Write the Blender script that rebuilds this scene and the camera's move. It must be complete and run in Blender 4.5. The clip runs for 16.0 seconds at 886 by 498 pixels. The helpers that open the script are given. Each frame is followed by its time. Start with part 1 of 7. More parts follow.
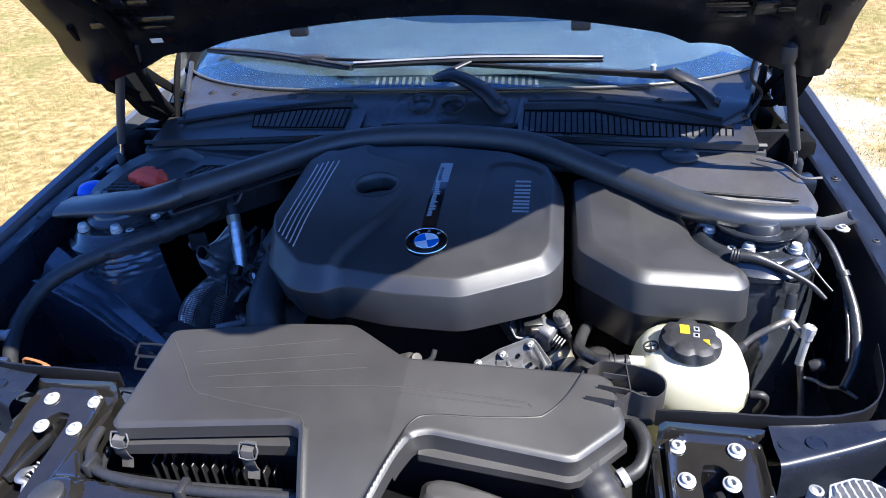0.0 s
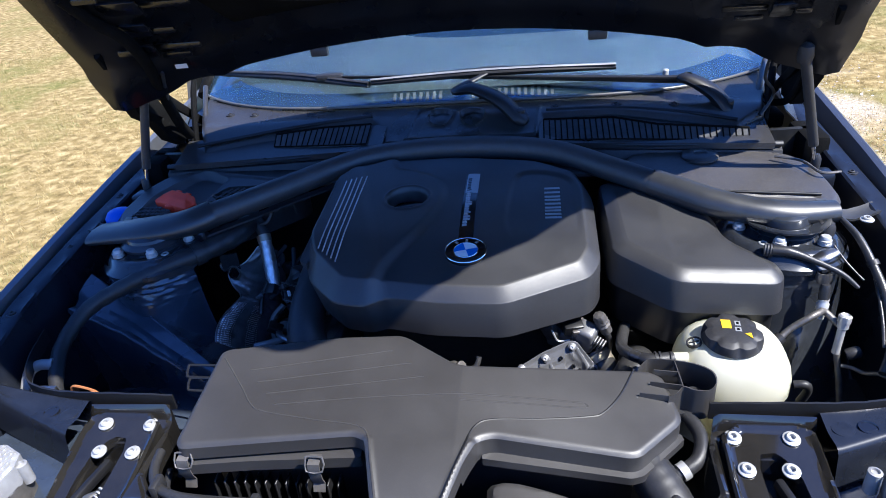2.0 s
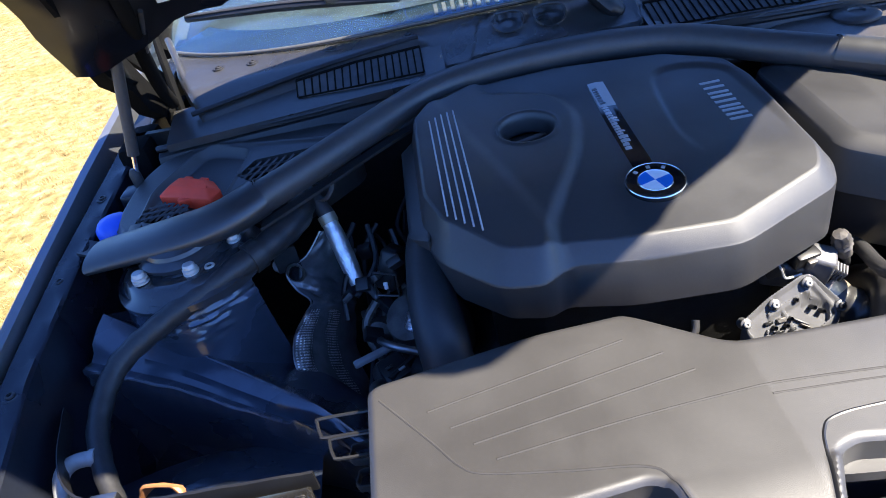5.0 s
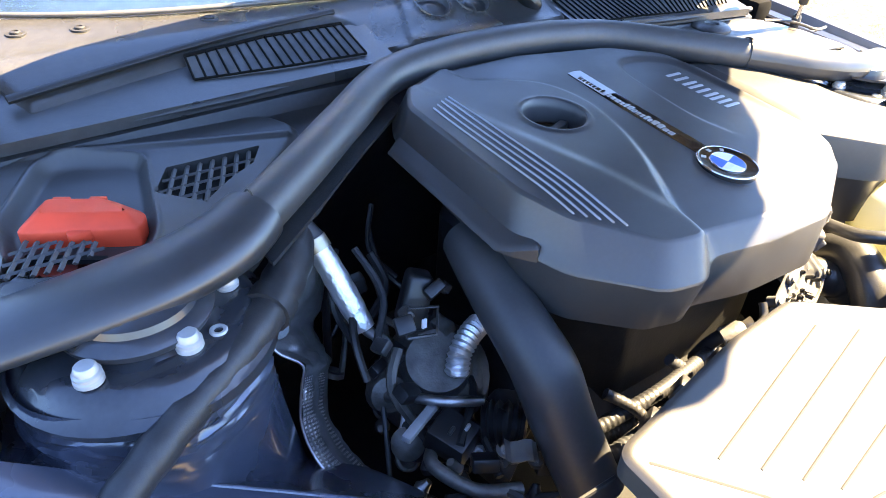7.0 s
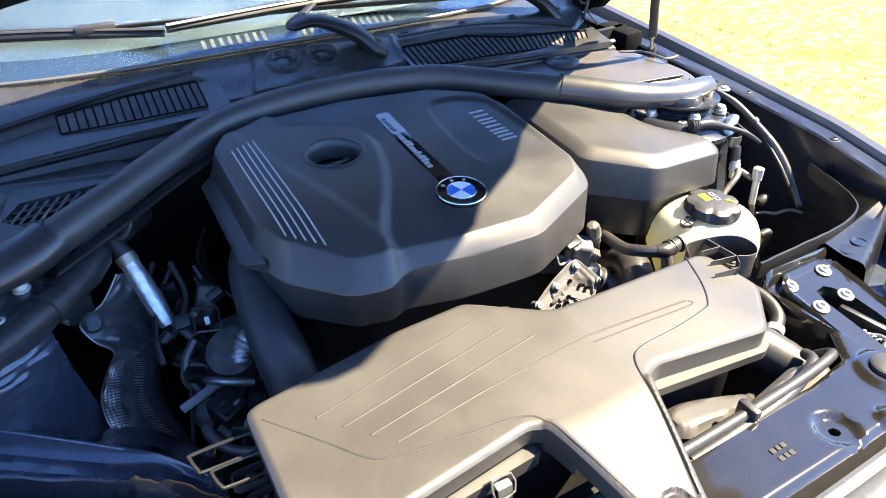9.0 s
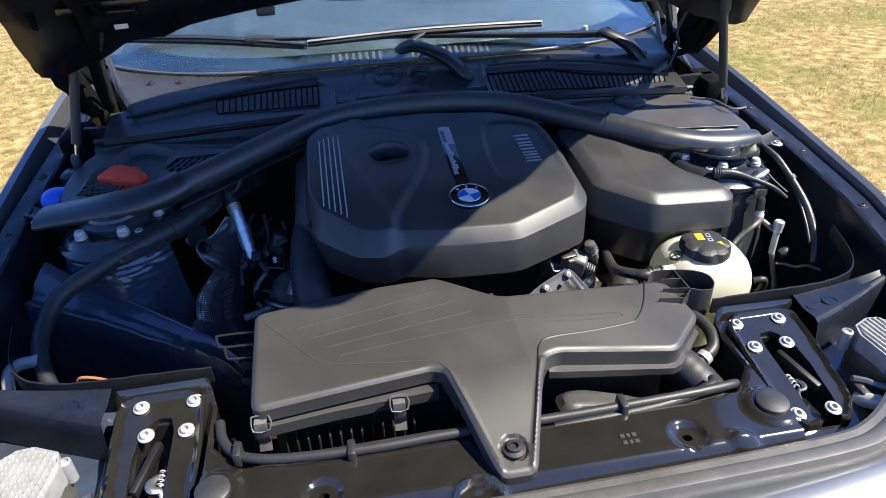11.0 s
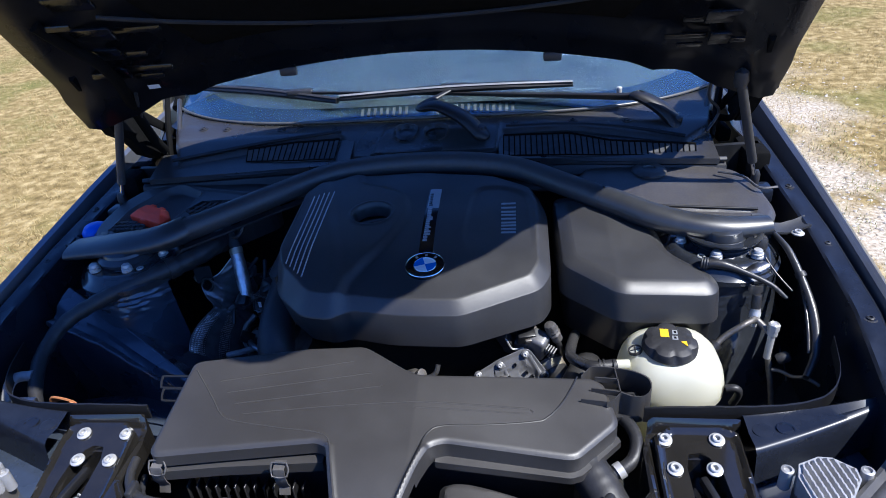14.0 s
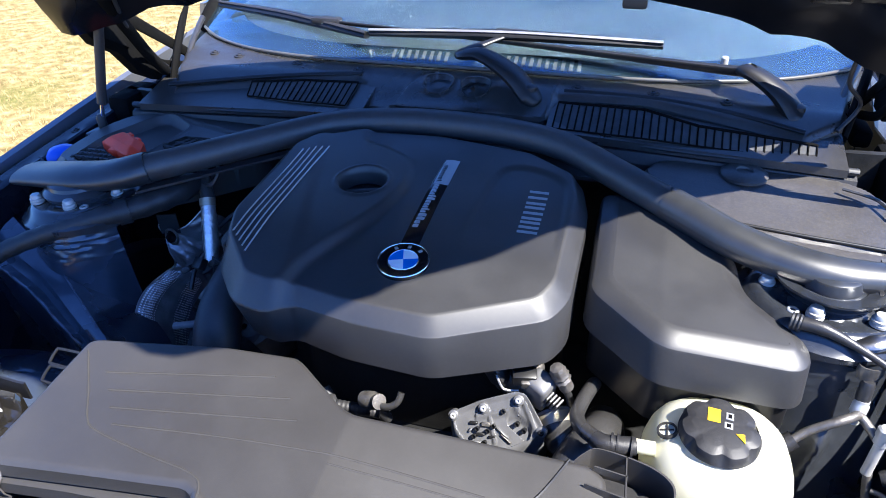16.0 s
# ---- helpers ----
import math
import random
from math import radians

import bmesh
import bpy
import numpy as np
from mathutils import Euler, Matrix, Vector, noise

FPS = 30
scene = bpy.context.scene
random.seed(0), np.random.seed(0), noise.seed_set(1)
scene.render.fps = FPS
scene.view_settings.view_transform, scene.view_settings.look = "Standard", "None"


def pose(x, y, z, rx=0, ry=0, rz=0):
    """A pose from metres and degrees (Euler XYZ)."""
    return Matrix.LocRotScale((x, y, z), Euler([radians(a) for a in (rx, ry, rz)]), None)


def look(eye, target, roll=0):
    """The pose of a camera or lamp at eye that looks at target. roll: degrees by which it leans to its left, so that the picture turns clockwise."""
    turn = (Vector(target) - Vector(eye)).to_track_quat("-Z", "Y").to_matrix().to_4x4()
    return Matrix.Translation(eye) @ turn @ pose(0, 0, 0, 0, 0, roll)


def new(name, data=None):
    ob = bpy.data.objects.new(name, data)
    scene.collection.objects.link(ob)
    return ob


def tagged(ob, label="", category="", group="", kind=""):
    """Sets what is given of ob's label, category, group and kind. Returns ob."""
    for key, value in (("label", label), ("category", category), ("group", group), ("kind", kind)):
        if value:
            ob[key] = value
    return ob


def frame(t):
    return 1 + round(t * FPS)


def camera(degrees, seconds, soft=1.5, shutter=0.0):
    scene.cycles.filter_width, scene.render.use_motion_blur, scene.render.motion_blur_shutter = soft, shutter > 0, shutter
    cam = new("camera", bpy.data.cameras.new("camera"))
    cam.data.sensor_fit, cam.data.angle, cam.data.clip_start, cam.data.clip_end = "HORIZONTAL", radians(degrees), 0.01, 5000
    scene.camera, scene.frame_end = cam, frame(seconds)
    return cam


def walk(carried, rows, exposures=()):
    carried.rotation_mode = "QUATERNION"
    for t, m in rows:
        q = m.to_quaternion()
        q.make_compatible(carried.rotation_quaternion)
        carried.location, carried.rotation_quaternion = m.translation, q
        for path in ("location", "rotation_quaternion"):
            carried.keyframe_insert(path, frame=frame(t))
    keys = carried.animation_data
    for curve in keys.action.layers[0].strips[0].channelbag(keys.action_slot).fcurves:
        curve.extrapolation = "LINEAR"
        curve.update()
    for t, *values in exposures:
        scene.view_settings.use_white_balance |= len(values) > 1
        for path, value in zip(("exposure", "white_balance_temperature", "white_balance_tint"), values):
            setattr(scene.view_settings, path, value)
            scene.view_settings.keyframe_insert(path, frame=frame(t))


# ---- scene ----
cam = camera(67.9, 16.0, 0.9)
PATH = [
    (0, (0.224, -0.406, 1.376), (-0.099, 1.277, 0.346), -3.8),
    (0.5, (0.286, -0.483, 1.392), (-0.038, 1.209, 0.375), -5.3),
    (1, (0.236, -0.513, 1.388), (-0.073, 1.19, 0.385), -5.6),
    (1.5, (0.129, -0.509, 1.39), (-0.161, 1.199, 0.392), -5.7),
    (2, (0.149, -0.435, 1.387), (-0.136, 1.274, 0.387), -5.8),
    (2.5, (0.189, -0.348, 1.364), (-0.102, 1.358, 0.361), -6.0),
    (3, (0.222, -0.341, 1.349), (-0.102, 1.355, 0.339), -6.9),
    (3.5, (0.273, -0.336, 1.342), (-0.09, 1.331, 0.297), -11.9),
    (4, (0.276, -0.3, 1.321), (-0.112, 1.345, 0.252), -15.7),
    (4.5, (0.075, -0.258, 1.305), (-0.232, 1.377, 0.195), -16.0),
    (7, (-0.573, 0.098, 1.183), (0.422, 1.409, 0.046), 3.8),
    (7.5, (-0.53, 0.023, 1.224), (0.471, 1.335, 0.094), 2.1),
    (8, (-0.422, -0.046, 1.239), (0.552, 1.289, 0.112), 1.0),
    (8.5, (-0.338, -0.118, 1.245), (0.545, 1.291, 0.133), -0.3),
    (9, (-0.333, -0.211, 1.289), (0.459, 1.246, 0.17), -1.4),
    (11.5, (-0.077, -0.551, 1.387), (0.098, 1.127, 0.313), -1.4),
    (12, (0.024, -0.61, 1.394), (0.153, 1.081, 0.334), -1.1),
    (12.5, (0.227, -0.646, 1.418), (0.18, 1.065, 0.384), -3.4),
    (13, (0.276, -0.61, 1.406), (0.073, 1.098, 0.386), -5.5),
    (13.5, (0.235, -0.521, 1.423), (0.004, 1.184, 0.403), -5.7),
    (14, (0.196, -0.469, 1.444), (-0.04, 1.235, 0.426), -5.4),
    (14.5, (0.21, -0.4, 1.439), (-0.038, 1.302, 0.419), -5.2),
    (15, (0.259, -0.277, 1.404), (-0.069, 1.408, 0.378), -4.3),
    (15.5, (0.275, -0.206, 1.338), (-0.166, 1.44, 0.292), -1.9),
    (16, (0.286, -0.19, 1.332), (-0.218, 1.4, 0.228), -1.9),
]
EXPOSURES = [(0, 1.75, 6000, 11), (0.5, 1.6, 5950, 11), (1.5, 1.3, 5800, 12), (3, 1.65, 5800, 12), (4.5, 1.85, 6000, 11), (7, 4.0, 11200, 9), (8, 3.7, 9600, 7), (9, 2.85, 8500, 7), (11.5, 1.15, 6400, 9), (12.5, 0.78, 6000, 11), (14, 0.98, 5700, 12), (16, 2.0, 6050, 12)]
walk(cam, [(t, look(eye, target, roll)) for t, eye, target, roll in PATH], EXPOSURES)

# ---- light ----
SUN_WAY = Vector((0.70, -0.25, 1.0)).normalized()
world = bpy.data.worlds.new("sky")
scene.world = world
world.use_nodes = True
sky = world.node_tree.nodes.new("ShaderNodeTexSky")
sky.sky_type, sky.sun_disc = "NISHITA", False
sky.sun_elevation, sky.sun_rotation = math.asin(SUN_WAY.z), math.atan2(SUN_WAY.x, SUN_WAY.y)
sky.dust_density, sky.ozone_density = 0.3, 4.0
world.node_tree.nodes["Background"].inputs["Strength"].default_value = 0.074
deep = world.node_tree.nodes.new("ShaderNodeVectorMath")
deep.operation = "MULTIPLY"
deep.inputs[1].default_value = (0.56, 0.86, 1.44)
world.node_tree.links.new(sky.outputs["Color"], deep.inputs[0])
world.node_tree.links.new(deep.outputs[0], world.node_tree.nodes["Background"].inputs["Color"])
sun = new("sun", bpy.data.lights.new("sun", "SUN"))
sun.data.energy, sun.data.angle, sun.data.color = 4.8, radians(0.53), (1.0, 0.93, 0.80)
sun.matrix_world = look(SUN_WAY * 30, (0, 0, 0))


# ---- materials ----
def material(name, color, rough=0.5, metal=0.0, vary=0.15, scale=60.0, bump=0.0, bump_scale=900.0, coat=0.0, dust=0.0, rough_vary=0.1, spec=0.5):
    """A surface with two scales of variation, fine relief and a little dust on what faces up."""
    m = bpy.data.materials.new(name)
    m.use_nodes = True
    n, l = m.node_tree.nodes, m.node_tree.links
    b = n["Principled BSDF"]
    b.inputs["Metallic"].default_value = metal
    b.inputs["Specular IOR Level"].default_value = spec
    b.inputs["Coat Weight"].default_value = coat
    b.inputs["Coat Roughness"].default_value = 0.06
    co = n.new("ShaderNodeTexCoord")
    big, small = n.new("ShaderNodeTexNoise"), n.new("ShaderNodeTexNoise")
    big.inputs["Scale"].default_value, big.inputs["Detail"].default_value = scale * 0.15, 4
    small.inputs["Scale"].default_value, small.inputs["Detail"].default_value = scale, 6
    mixv = n.new("ShaderNodeMath")
    mixv.operation = "ADD"
    for t in (big, small):
        l.new(co.outputs["Object"], t.inputs["Vector"])
    l.new(big.outputs["Fac"], mixv.inputs[0])
    l.new(small.outputs["Fac"], mixv.inputs[1])
    ramp = n.new("ShaderNodeMapRange")
    ramp.inputs["From Min"].default_value, ramp.inputs["From Max"].default_value = 0.7, 1.3
    ramp.inputs["To Min"].default_value, ramp.inputs["To Max"].default_value = 1 - vary, 1 + vary
    l.new(mixv.outputs[0], ramp.inputs["Value"])
    tint = n.new("ShaderNodeVectorMath")
    tint.operation = "SCALE"
    tint.inputs[0].default_value = color
    l.new(ramp.outputs[0], tint.inputs["Scale"])
    out = tint.outputs[0]
    if dust:
        speck = n.new("ShaderNodeTexNoise")
        speck.inputs["Scale"].default_value, speck.inputs["Detail"].default_value = 240.0, 8
        l.new(co.outputs["Object"], speck.inputs["Vector"])
        cut = n.new("ShaderNodeMapRange")
        cut.inputs["From Min"].default_value, cut.inputs["From Max"].default_value = 0.45, 0.75
        cut.inputs["To Max"].default_value = dust
        l.new(speck.outputs["Fac"], cut.inputs["Value"])
        mix = n.new("ShaderNodeMix")
        mix.data_type = "RGBA"
        l.new(cut.outputs[0], mix.inputs["Factor"])
        l.new(out, mix.inputs["A"])
        mix.inputs["B"].default_value = (0.30, 0.26, 0.20, 1)
        out = mix.outputs["Result"]
    l.new(out, b.inputs["Base Color"])
    rr = n.new("ShaderNodeMapRange")
    rr.inputs["From Min"].default_value, rr.inputs["From Max"].default_value = 0.3, 0.7
    rr.inputs["To Min"].default_value, rr.inputs["To Max"].default_value = max(rough - rough_vary, 0.02), min(rough + rough_vary, 1.0)
    l.new(big.outputs["Fac"], rr.inputs["Value"])
    l.new(rr.outputs[0], b.inputs["Roughness"])
    if bump:
        grain = n.new("ShaderNodeTexNoise")
        grain.inputs["Scale"].default_value, grain.inputs["Detail"].default_value = bump_scale, 3
        l.new(co.outputs["Object"], grain.inputs["Vector"])
        bm = n.new("ShaderNodeBump")
        bm.inputs["Strength"].default_value, bm.inputs["Distance"].default_value = bump, 0.001
        l.new(grain.outputs["Fac"], bm.inputs["Height"])
        l.new(bm.outputs[0], b.inputs["Normal"])
    return m


def clear(name, color=(0.9, 0.95, 1.0), rough=0.0, ior=1.45):
    """Real glass."""
    m = bpy.data.materials.new(name)
    m.use_nodes = True
    b = m.node_tree.nodes["Principled BSDF"]
    b.inputs["Base Color"].default_value = (*color, 1)
    b.inputs["Transmission Weight"].default_value = 1
    b.inputs["Roughness"].default_value = rough
    b.inputs["IOR"].default_value = ior
    return m


COVER = material("cover_plastic", (0.026, 0.026, 0.028), 0.45, vary=0.06, bump=0.14, bump_scale=1400, dust=0.015, spec=0.75)
BOXPL = material("airbox_plastic", (0.032, 0.030, 0.029), 0.50, spec=0.8, vary=0.05, bump=0.12, bump_scale=1200, dust=0.012)
LINEPL = material("matt_moulded_line", (0.046, 0.044, 0.043), 0.55, vary=0.1, spec=0.1)
PLAST = material("black_plastic", (0.020, 0.020, 0.022), 0.47, bump=0.25, dust=0.03)
DUSTY = material("dusty_cowl_plastic", (0.028, 0.0275, 0.028), 0.32, vary=0.2, bump=0.25, dust=0.03, spec=0.75)
HATCH = material("dusty_hatch_plastic", (0.048, 0.045, 0.044), 0.42, spec=0.7, vary=0.12, bump=0.15, bump_scale=900, dust=0.08)
FOAM = material("brace_sleeve_foam", (0.040, 0.041, 0.044), 0.52, spec=0.75, vary=0.15, bump=0.06, bump_scale=500, dust=0.02)
MESH = material("dusty_intake_mesh", (0.060, 0.062, 0.067), 0.75, vary=0.3, spec=0.3, bump=0.4, bump_scale=700)
SLEEVE = material("smooth_brace_sleeve", (0.024, 0.026, 0.030), 0.40, spec=0.8, vary=0.2, bump=0.03, bump_scale=60, dust=0.004)
ALLOY = material("bare_cast_alloy", (0.16, 0.16, 0.165), 0.46, metal=0.45, vary=0.2, bump=0.2, bump_scale=600)
MODULE = material("pale_cast_module", (0.33, 0.33, 0.335), 0.45, metal=0.35, vary=0.2, bump=0.2, bump_scale=500)
RUBBER = material("rubber", (0.028, 0.029, 0.032), 0.50, vary=0.15, bump=0.06, bump_scale=500, dust=0.02)
SEALRUB = material("dusty_seal_rubber", (0.075, 0.073, 0.071), 0.34, spec=0.7, vary=0.12, bump=0.05, bump_scale=400, dust=0.05)
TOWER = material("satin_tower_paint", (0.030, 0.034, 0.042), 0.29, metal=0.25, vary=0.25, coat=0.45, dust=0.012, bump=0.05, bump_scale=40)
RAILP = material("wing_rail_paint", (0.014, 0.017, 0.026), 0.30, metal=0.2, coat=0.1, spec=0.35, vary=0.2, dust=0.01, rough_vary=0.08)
# Its tone is set for the shaded left bay; RAILP serves the sunlit shelf.
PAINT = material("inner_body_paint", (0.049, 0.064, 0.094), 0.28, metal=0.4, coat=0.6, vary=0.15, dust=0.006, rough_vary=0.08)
# Paler than the inner paint: edge glints put into the colour.
GLINT = material("edge_glint_paint", (0.11, 0.13, 0.17), 0.25, metal=0.3, coat=0.6, vary=0.2)
BODY = material("blue_grey_metallic_paint", (0.200, 0.212, 0.238), 0.40, metal=0.75, coat=0.6, vary=0.05, dust=0.03, rough_vary=0.04)
GLOSS = material("gloss_black_paint", (0.015, 0.014, 0.013), 0.11, coat=0.9, vary=0.25, scale=25, dust=0.010, rough_vary=0.04)
LINER = material("bonnet_inner_black", (0.005, 0.005, 0.006), 0.30, coat=0.2, vary=0.3, spec=0.5)
FELT = material("bonnet_liner_felt", (0.005, 0.005, 0.005), 0.9, bump=0.5, bump_scale=700, vary=0.3, spec=0.08)
DARK = material("oily_dark_parts", (0.012, 0.012, 0.012), 0.55, vary=0.5, bump=0.4, bump_scale=300, spec=0.3)
ALU = material("cast_aluminium", (0.34, 0.34, 0.345), 0.42, metal=1.0, vary=0.25, bump=0.35, bump_scale=500)
CAST = material("grey_die_casting", (0.14, 0.14, 0.145), 0.42, metal=0.75, vary=0.3, bump=0.3, bump_scale=400)
DULL = material("dull_grey_casting", (0.16, 0.15, 0.14), 0.55, metal=0.7, vary=0.4, bump=0.5, bump_scale=250)
ZINC = material("zinc_bolt", (0.46, 0.46, 0.455), 0.46, metal=0.4, vary=0.2)
CHROME = material("bright_chrome", (0.80, 0.80, 0.80), 0.12, metal=1.0, vary=0.05)
FOIL = material("crinkled_foil", (0.78, 0.78, 0.79), 0.38, metal=0.9, vary=0.15, bump=1.0, bump_scale=260)
COPPER = material("copper_wire", (0.42, 0.17, 0.07), 0.5, metal=0.4)
BRASS = material("brass_clamp", (0.48, 0.43, 0.33), 0.45, metal=0.8)
TANK = material("tank_plastic", (0.70, 0.69, 0.58), 0.38, vary=0.05, scale=20)
RED = material("red_plastic", (0.95, 0.060, 0.018), 0.55, vary=0.08, bump=0.1)
BLUE = material("blue_cap_plastic", (0.015, 0.10, 0.66), 0.4, vary=0.08)
LOGOBLUE = material("enamel_blue", (0.010, 0.16, 0.55), 0.2, vary=0.03, coat=0.5)
WHITE = material("enamel_white", (0.78, 0.79, 0.80), 0.25, vary=0.03, coat=0.5)
INKBLACK = material("enamel_black", (0.008, 0.008, 0.009), 0.15, vary=0.05, coat=0.5)
SILVER = material("silver_print", (0.50, 0.51, 0.53), 0.35, metal=0.6, vary=0.05)
STRIPE = material("satin_silver_stripe", (0.42, 0.43, 0.45), 0.4, metal=0.5, vary=0.05)
YELLOW = material("yellow_label", (0.80, 0.47, 0.01), 0.5, vary=0.04)
PALEBAR = material("pale_bar_grey", (0.05, 0.05, 0.053), 0.8, vary=0.25, spec=0.2)
GLASS = clear("windscreen_glass", (0.62, 0.82, 0.92))


def haze_film(m, share, color, sheen=(0.62, 0.80, 1.0)):
    """A film of dust and coating; its colours carry sky tint and sun glare."""
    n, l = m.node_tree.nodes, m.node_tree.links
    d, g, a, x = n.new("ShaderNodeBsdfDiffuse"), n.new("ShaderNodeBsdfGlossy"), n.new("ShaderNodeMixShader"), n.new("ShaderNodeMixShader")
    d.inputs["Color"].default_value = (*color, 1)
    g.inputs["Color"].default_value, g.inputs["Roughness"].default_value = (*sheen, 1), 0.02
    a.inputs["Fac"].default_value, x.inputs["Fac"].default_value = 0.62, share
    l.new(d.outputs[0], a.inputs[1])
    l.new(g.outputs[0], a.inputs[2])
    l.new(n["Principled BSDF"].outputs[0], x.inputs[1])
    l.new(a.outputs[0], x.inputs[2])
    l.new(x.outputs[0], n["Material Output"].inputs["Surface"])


# The blue is sky haze put into the windscreen's colour.
haze_film(GLASS, 0.06, (0.16, 0.34, 0.55))
DASH = material("dashboard_grain", (0.017, 0.017, 0.018), 0.6, vary=0.2, bump=0.3)
REFLECTOR = material("lamp_reflector", (0.17, 0.165, 0.165), 0.36, metal=0.4, vary=0.2)
# Pale silver that carries sun glare in its colour.
SUNSILVER = material("sunlit_silver", (0.26, 0.26, 0.265), 0.45, metal=0.45, vary=0.1)
DARKPL = material("near_black_plastic", (0.010, 0.010, 0.011), 0.4, vary=0.2)
LENS = clear("headlamp_lens", (0.97, 0.98, 1.0))
# The pale film puts sun glare into the lens colour.
haze_film(LENS, 0.09, (0.45, 0.45, 0.45), (0.95, 0.97, 1.0))


WEAVE = material("embossed_heat_shield", (0.22, 0.22, 0.23), 0.42, metal=0.7, vary=0.25, bump=0.3, bump_scale=300)


def ground_material():
    m = bpy.data.materials.new("dry_meadow_ground")
    m.use_nodes = True
    n, l = m.node_tree.nodes, m.node_tree.links
    b = n["Principled BSDF"]
    b.inputs["Roughness"].default_value = 0.95
    b.inputs["Specular IOR Level"].default_value = 0.1
    co = n.new("ShaderNodeTexCoord")

    def noise_tex(scale, detail=6):
        t = n.new("ShaderNodeTexNoise")
        t.inputs["Scale"].default_value, t.inputs["Detail"].default_value = scale, detail
        l.new(co.outputs["Object"], t.inputs["Vector"])
        return t.outputs["Fac"]

    def ramp(fac, stops):
        r = n.new("ShaderNodeValToRGB")
        for i, (p, c) in enumerate(stops):
            e = r.color_ramp.elements[i] if i < 2 else r.color_ramp.elements.new(p)
            e.position, e.color = p, (*c, 1)
        l.new(fac, r.inputs["Fac"])
        return r.outputs["Color"]

    straw = ramp(noise_tex(14, 10), [(0.30, (0.13, 0.094, 0.037)), (0.50, (0.255, 0.188, 0.080)), (0.72, (0.45, 0.355, 0.18))])
    green = ramp(noise_tex(30, 10), [(0.3, (0.075, 0.085, 0.020)), (0.7, (0.20, 0.19, 0.06))])
    sand = ramp(noise_tex(60, 12), [(0.30, (0.25, 0.205, 0.15)), (0.5, (0.41, 0.35, 0.275)), (0.70, (0.60, 0.54, 0.45))])

    def mix(fac, a, c):
        x = n.new("ShaderNodeMix")
        x.data_type = "RGBA"
        l.new(fac, x.inputs["Factor"])
        l.new(a, x.inputs["A"])
        l.new(c, x.inputs["B"])
        return x.outputs["Result"]

    def band(fac, lo, hi):
        r = n.new("ShaderNodeMapRange")
        r.inputs["From Min"].default_value, r.inputs["From Max"].default_value = lo, hi
        l.new(fac, r.inputs["Value"])
        return r.outputs[0]

    meadow = mix(band(noise_tex(1.3, 5), 0.50, 0.72), straw, green)
    # A bare, stony strip runs along the side of the car.
    sep = n.new("ShaderNodeSeparateXYZ")
    l.new(co.outputs["Object"], sep.inputs[0])
    wob = n.new("ShaderNodeMath")
    wob.operation = "MULTIPLY_ADD"
    l.new(noise_tex(1.6, 6), wob.inputs[0])
    wob.inputs[1].default_value = 1.9
    l.new(sep.outputs["X"], wob.inputs[2])
    a, c = band(wob.outputs[0], 1.7, 2.0), band(wob.outputs[0], 3.05, 2.60)
    both = n.new("ShaderNodeMath")
    both.operation = "MULTIPLY"
    l.new(a, both.inputs[0])
    l.new(c, both.inputs[1])
    worn = n.new("ShaderNodeMath")
    worn.operation = "MULTIPLY"
    l.new(both.outputs[0], worn.inputs[0])
    l.new(band(noise_tex(2.4, 10), 0.66, 0.52), worn.inputs[1])
    l.new(mix(worn.outputs[0], meadow, sand), b.inputs["Base Color"])
    bm = n.new("ShaderNodeBump")
    bm.inputs["Strength"].default_value, bm.inputs["Distance"].default_value = 0.8, 0.016
    l.new(noise_tex(35, 12), bm.inputs["Height"])
    l.new(bm.outputs[0], b.inputs["Normal"])
    return m


def glowing_plastic(m, share, color):
    """Thin milky plastic that lets light through."""
    n, l = m.node_tree.nodes, m.node_tree.links
    t, x = n.new("ShaderNodeBsdfTranslucent"), n.new("ShaderNodeMixShader")
    t.inputs["Color"].default_value = (*color, 1)
    x.inputs["Fac"].default_value = share
    l.new(n["Principled BSDF"].outputs[0], x.inputs[1])
    l.new(t.outputs[0], x.inputs[2])
    l.new(x.outputs[0], n["Material Output"].inputs["Surface"])


glowing_plastic(TANK, 0.34, (0.80, 0.77, 0.50))
GROUND = ground_material()


def blade_material(name, c0, c1):
    m = bpy.data.materials.new(name)
    m.use_nodes = True
    n, l = m.node_tree.nodes, m.node_tree.links
    g, r = n.new("ShaderNodeNewGeometry"), n.new("ShaderNodeValToRGB")
    r.color_ramp.elements[0].color, r.color_ramp.elements[1].color = (*c0, 1), (*c1, 1)
    l.new(g.outputs["Random Per Island"], r.inputs["Fac"])
    l.new(r.outputs["Color"], n["Principled BSDF"].inputs["Base Color"])
    n["Principled BSDF"].inputs["Roughness"].default_value = 0.8
    return m


STRAW = blade_material("dry_grass_blades", (0.235, 0.168, 0.062), (0.53, 0.415, 0.20))
GREENS = blade_material("green_grass_blades", (0.10, 0.12, 0.03), (0.30, 0.29, 0.11))
WEED = blade_material("brown_weeds", (0.20, 0.13, 0.06), (0.44, 0.36, 0.17))
STONE = blade_material("pale_stones", (0.20, 0.17, 0.14), (0.72, 0.66, 0.58))


# ---- building helpers ----
def where(ob):
    """The pose of an object in the world, by its parents."""
    m = ob.matrix_basis
    return m if ob.parent is None else where(ob.parent) @ ob.matrix_parent_inverse @ m


def thing(name, at, label, category, group=""):
    ob = new(name)
    ob.empty_display_size = 0.02
    ob.location = at
    return tagged(ob, label, category, group)


def shift(ob, by):
    """Moves a thing with all its parts."""
    ob.location = ob.location + Vector(by)


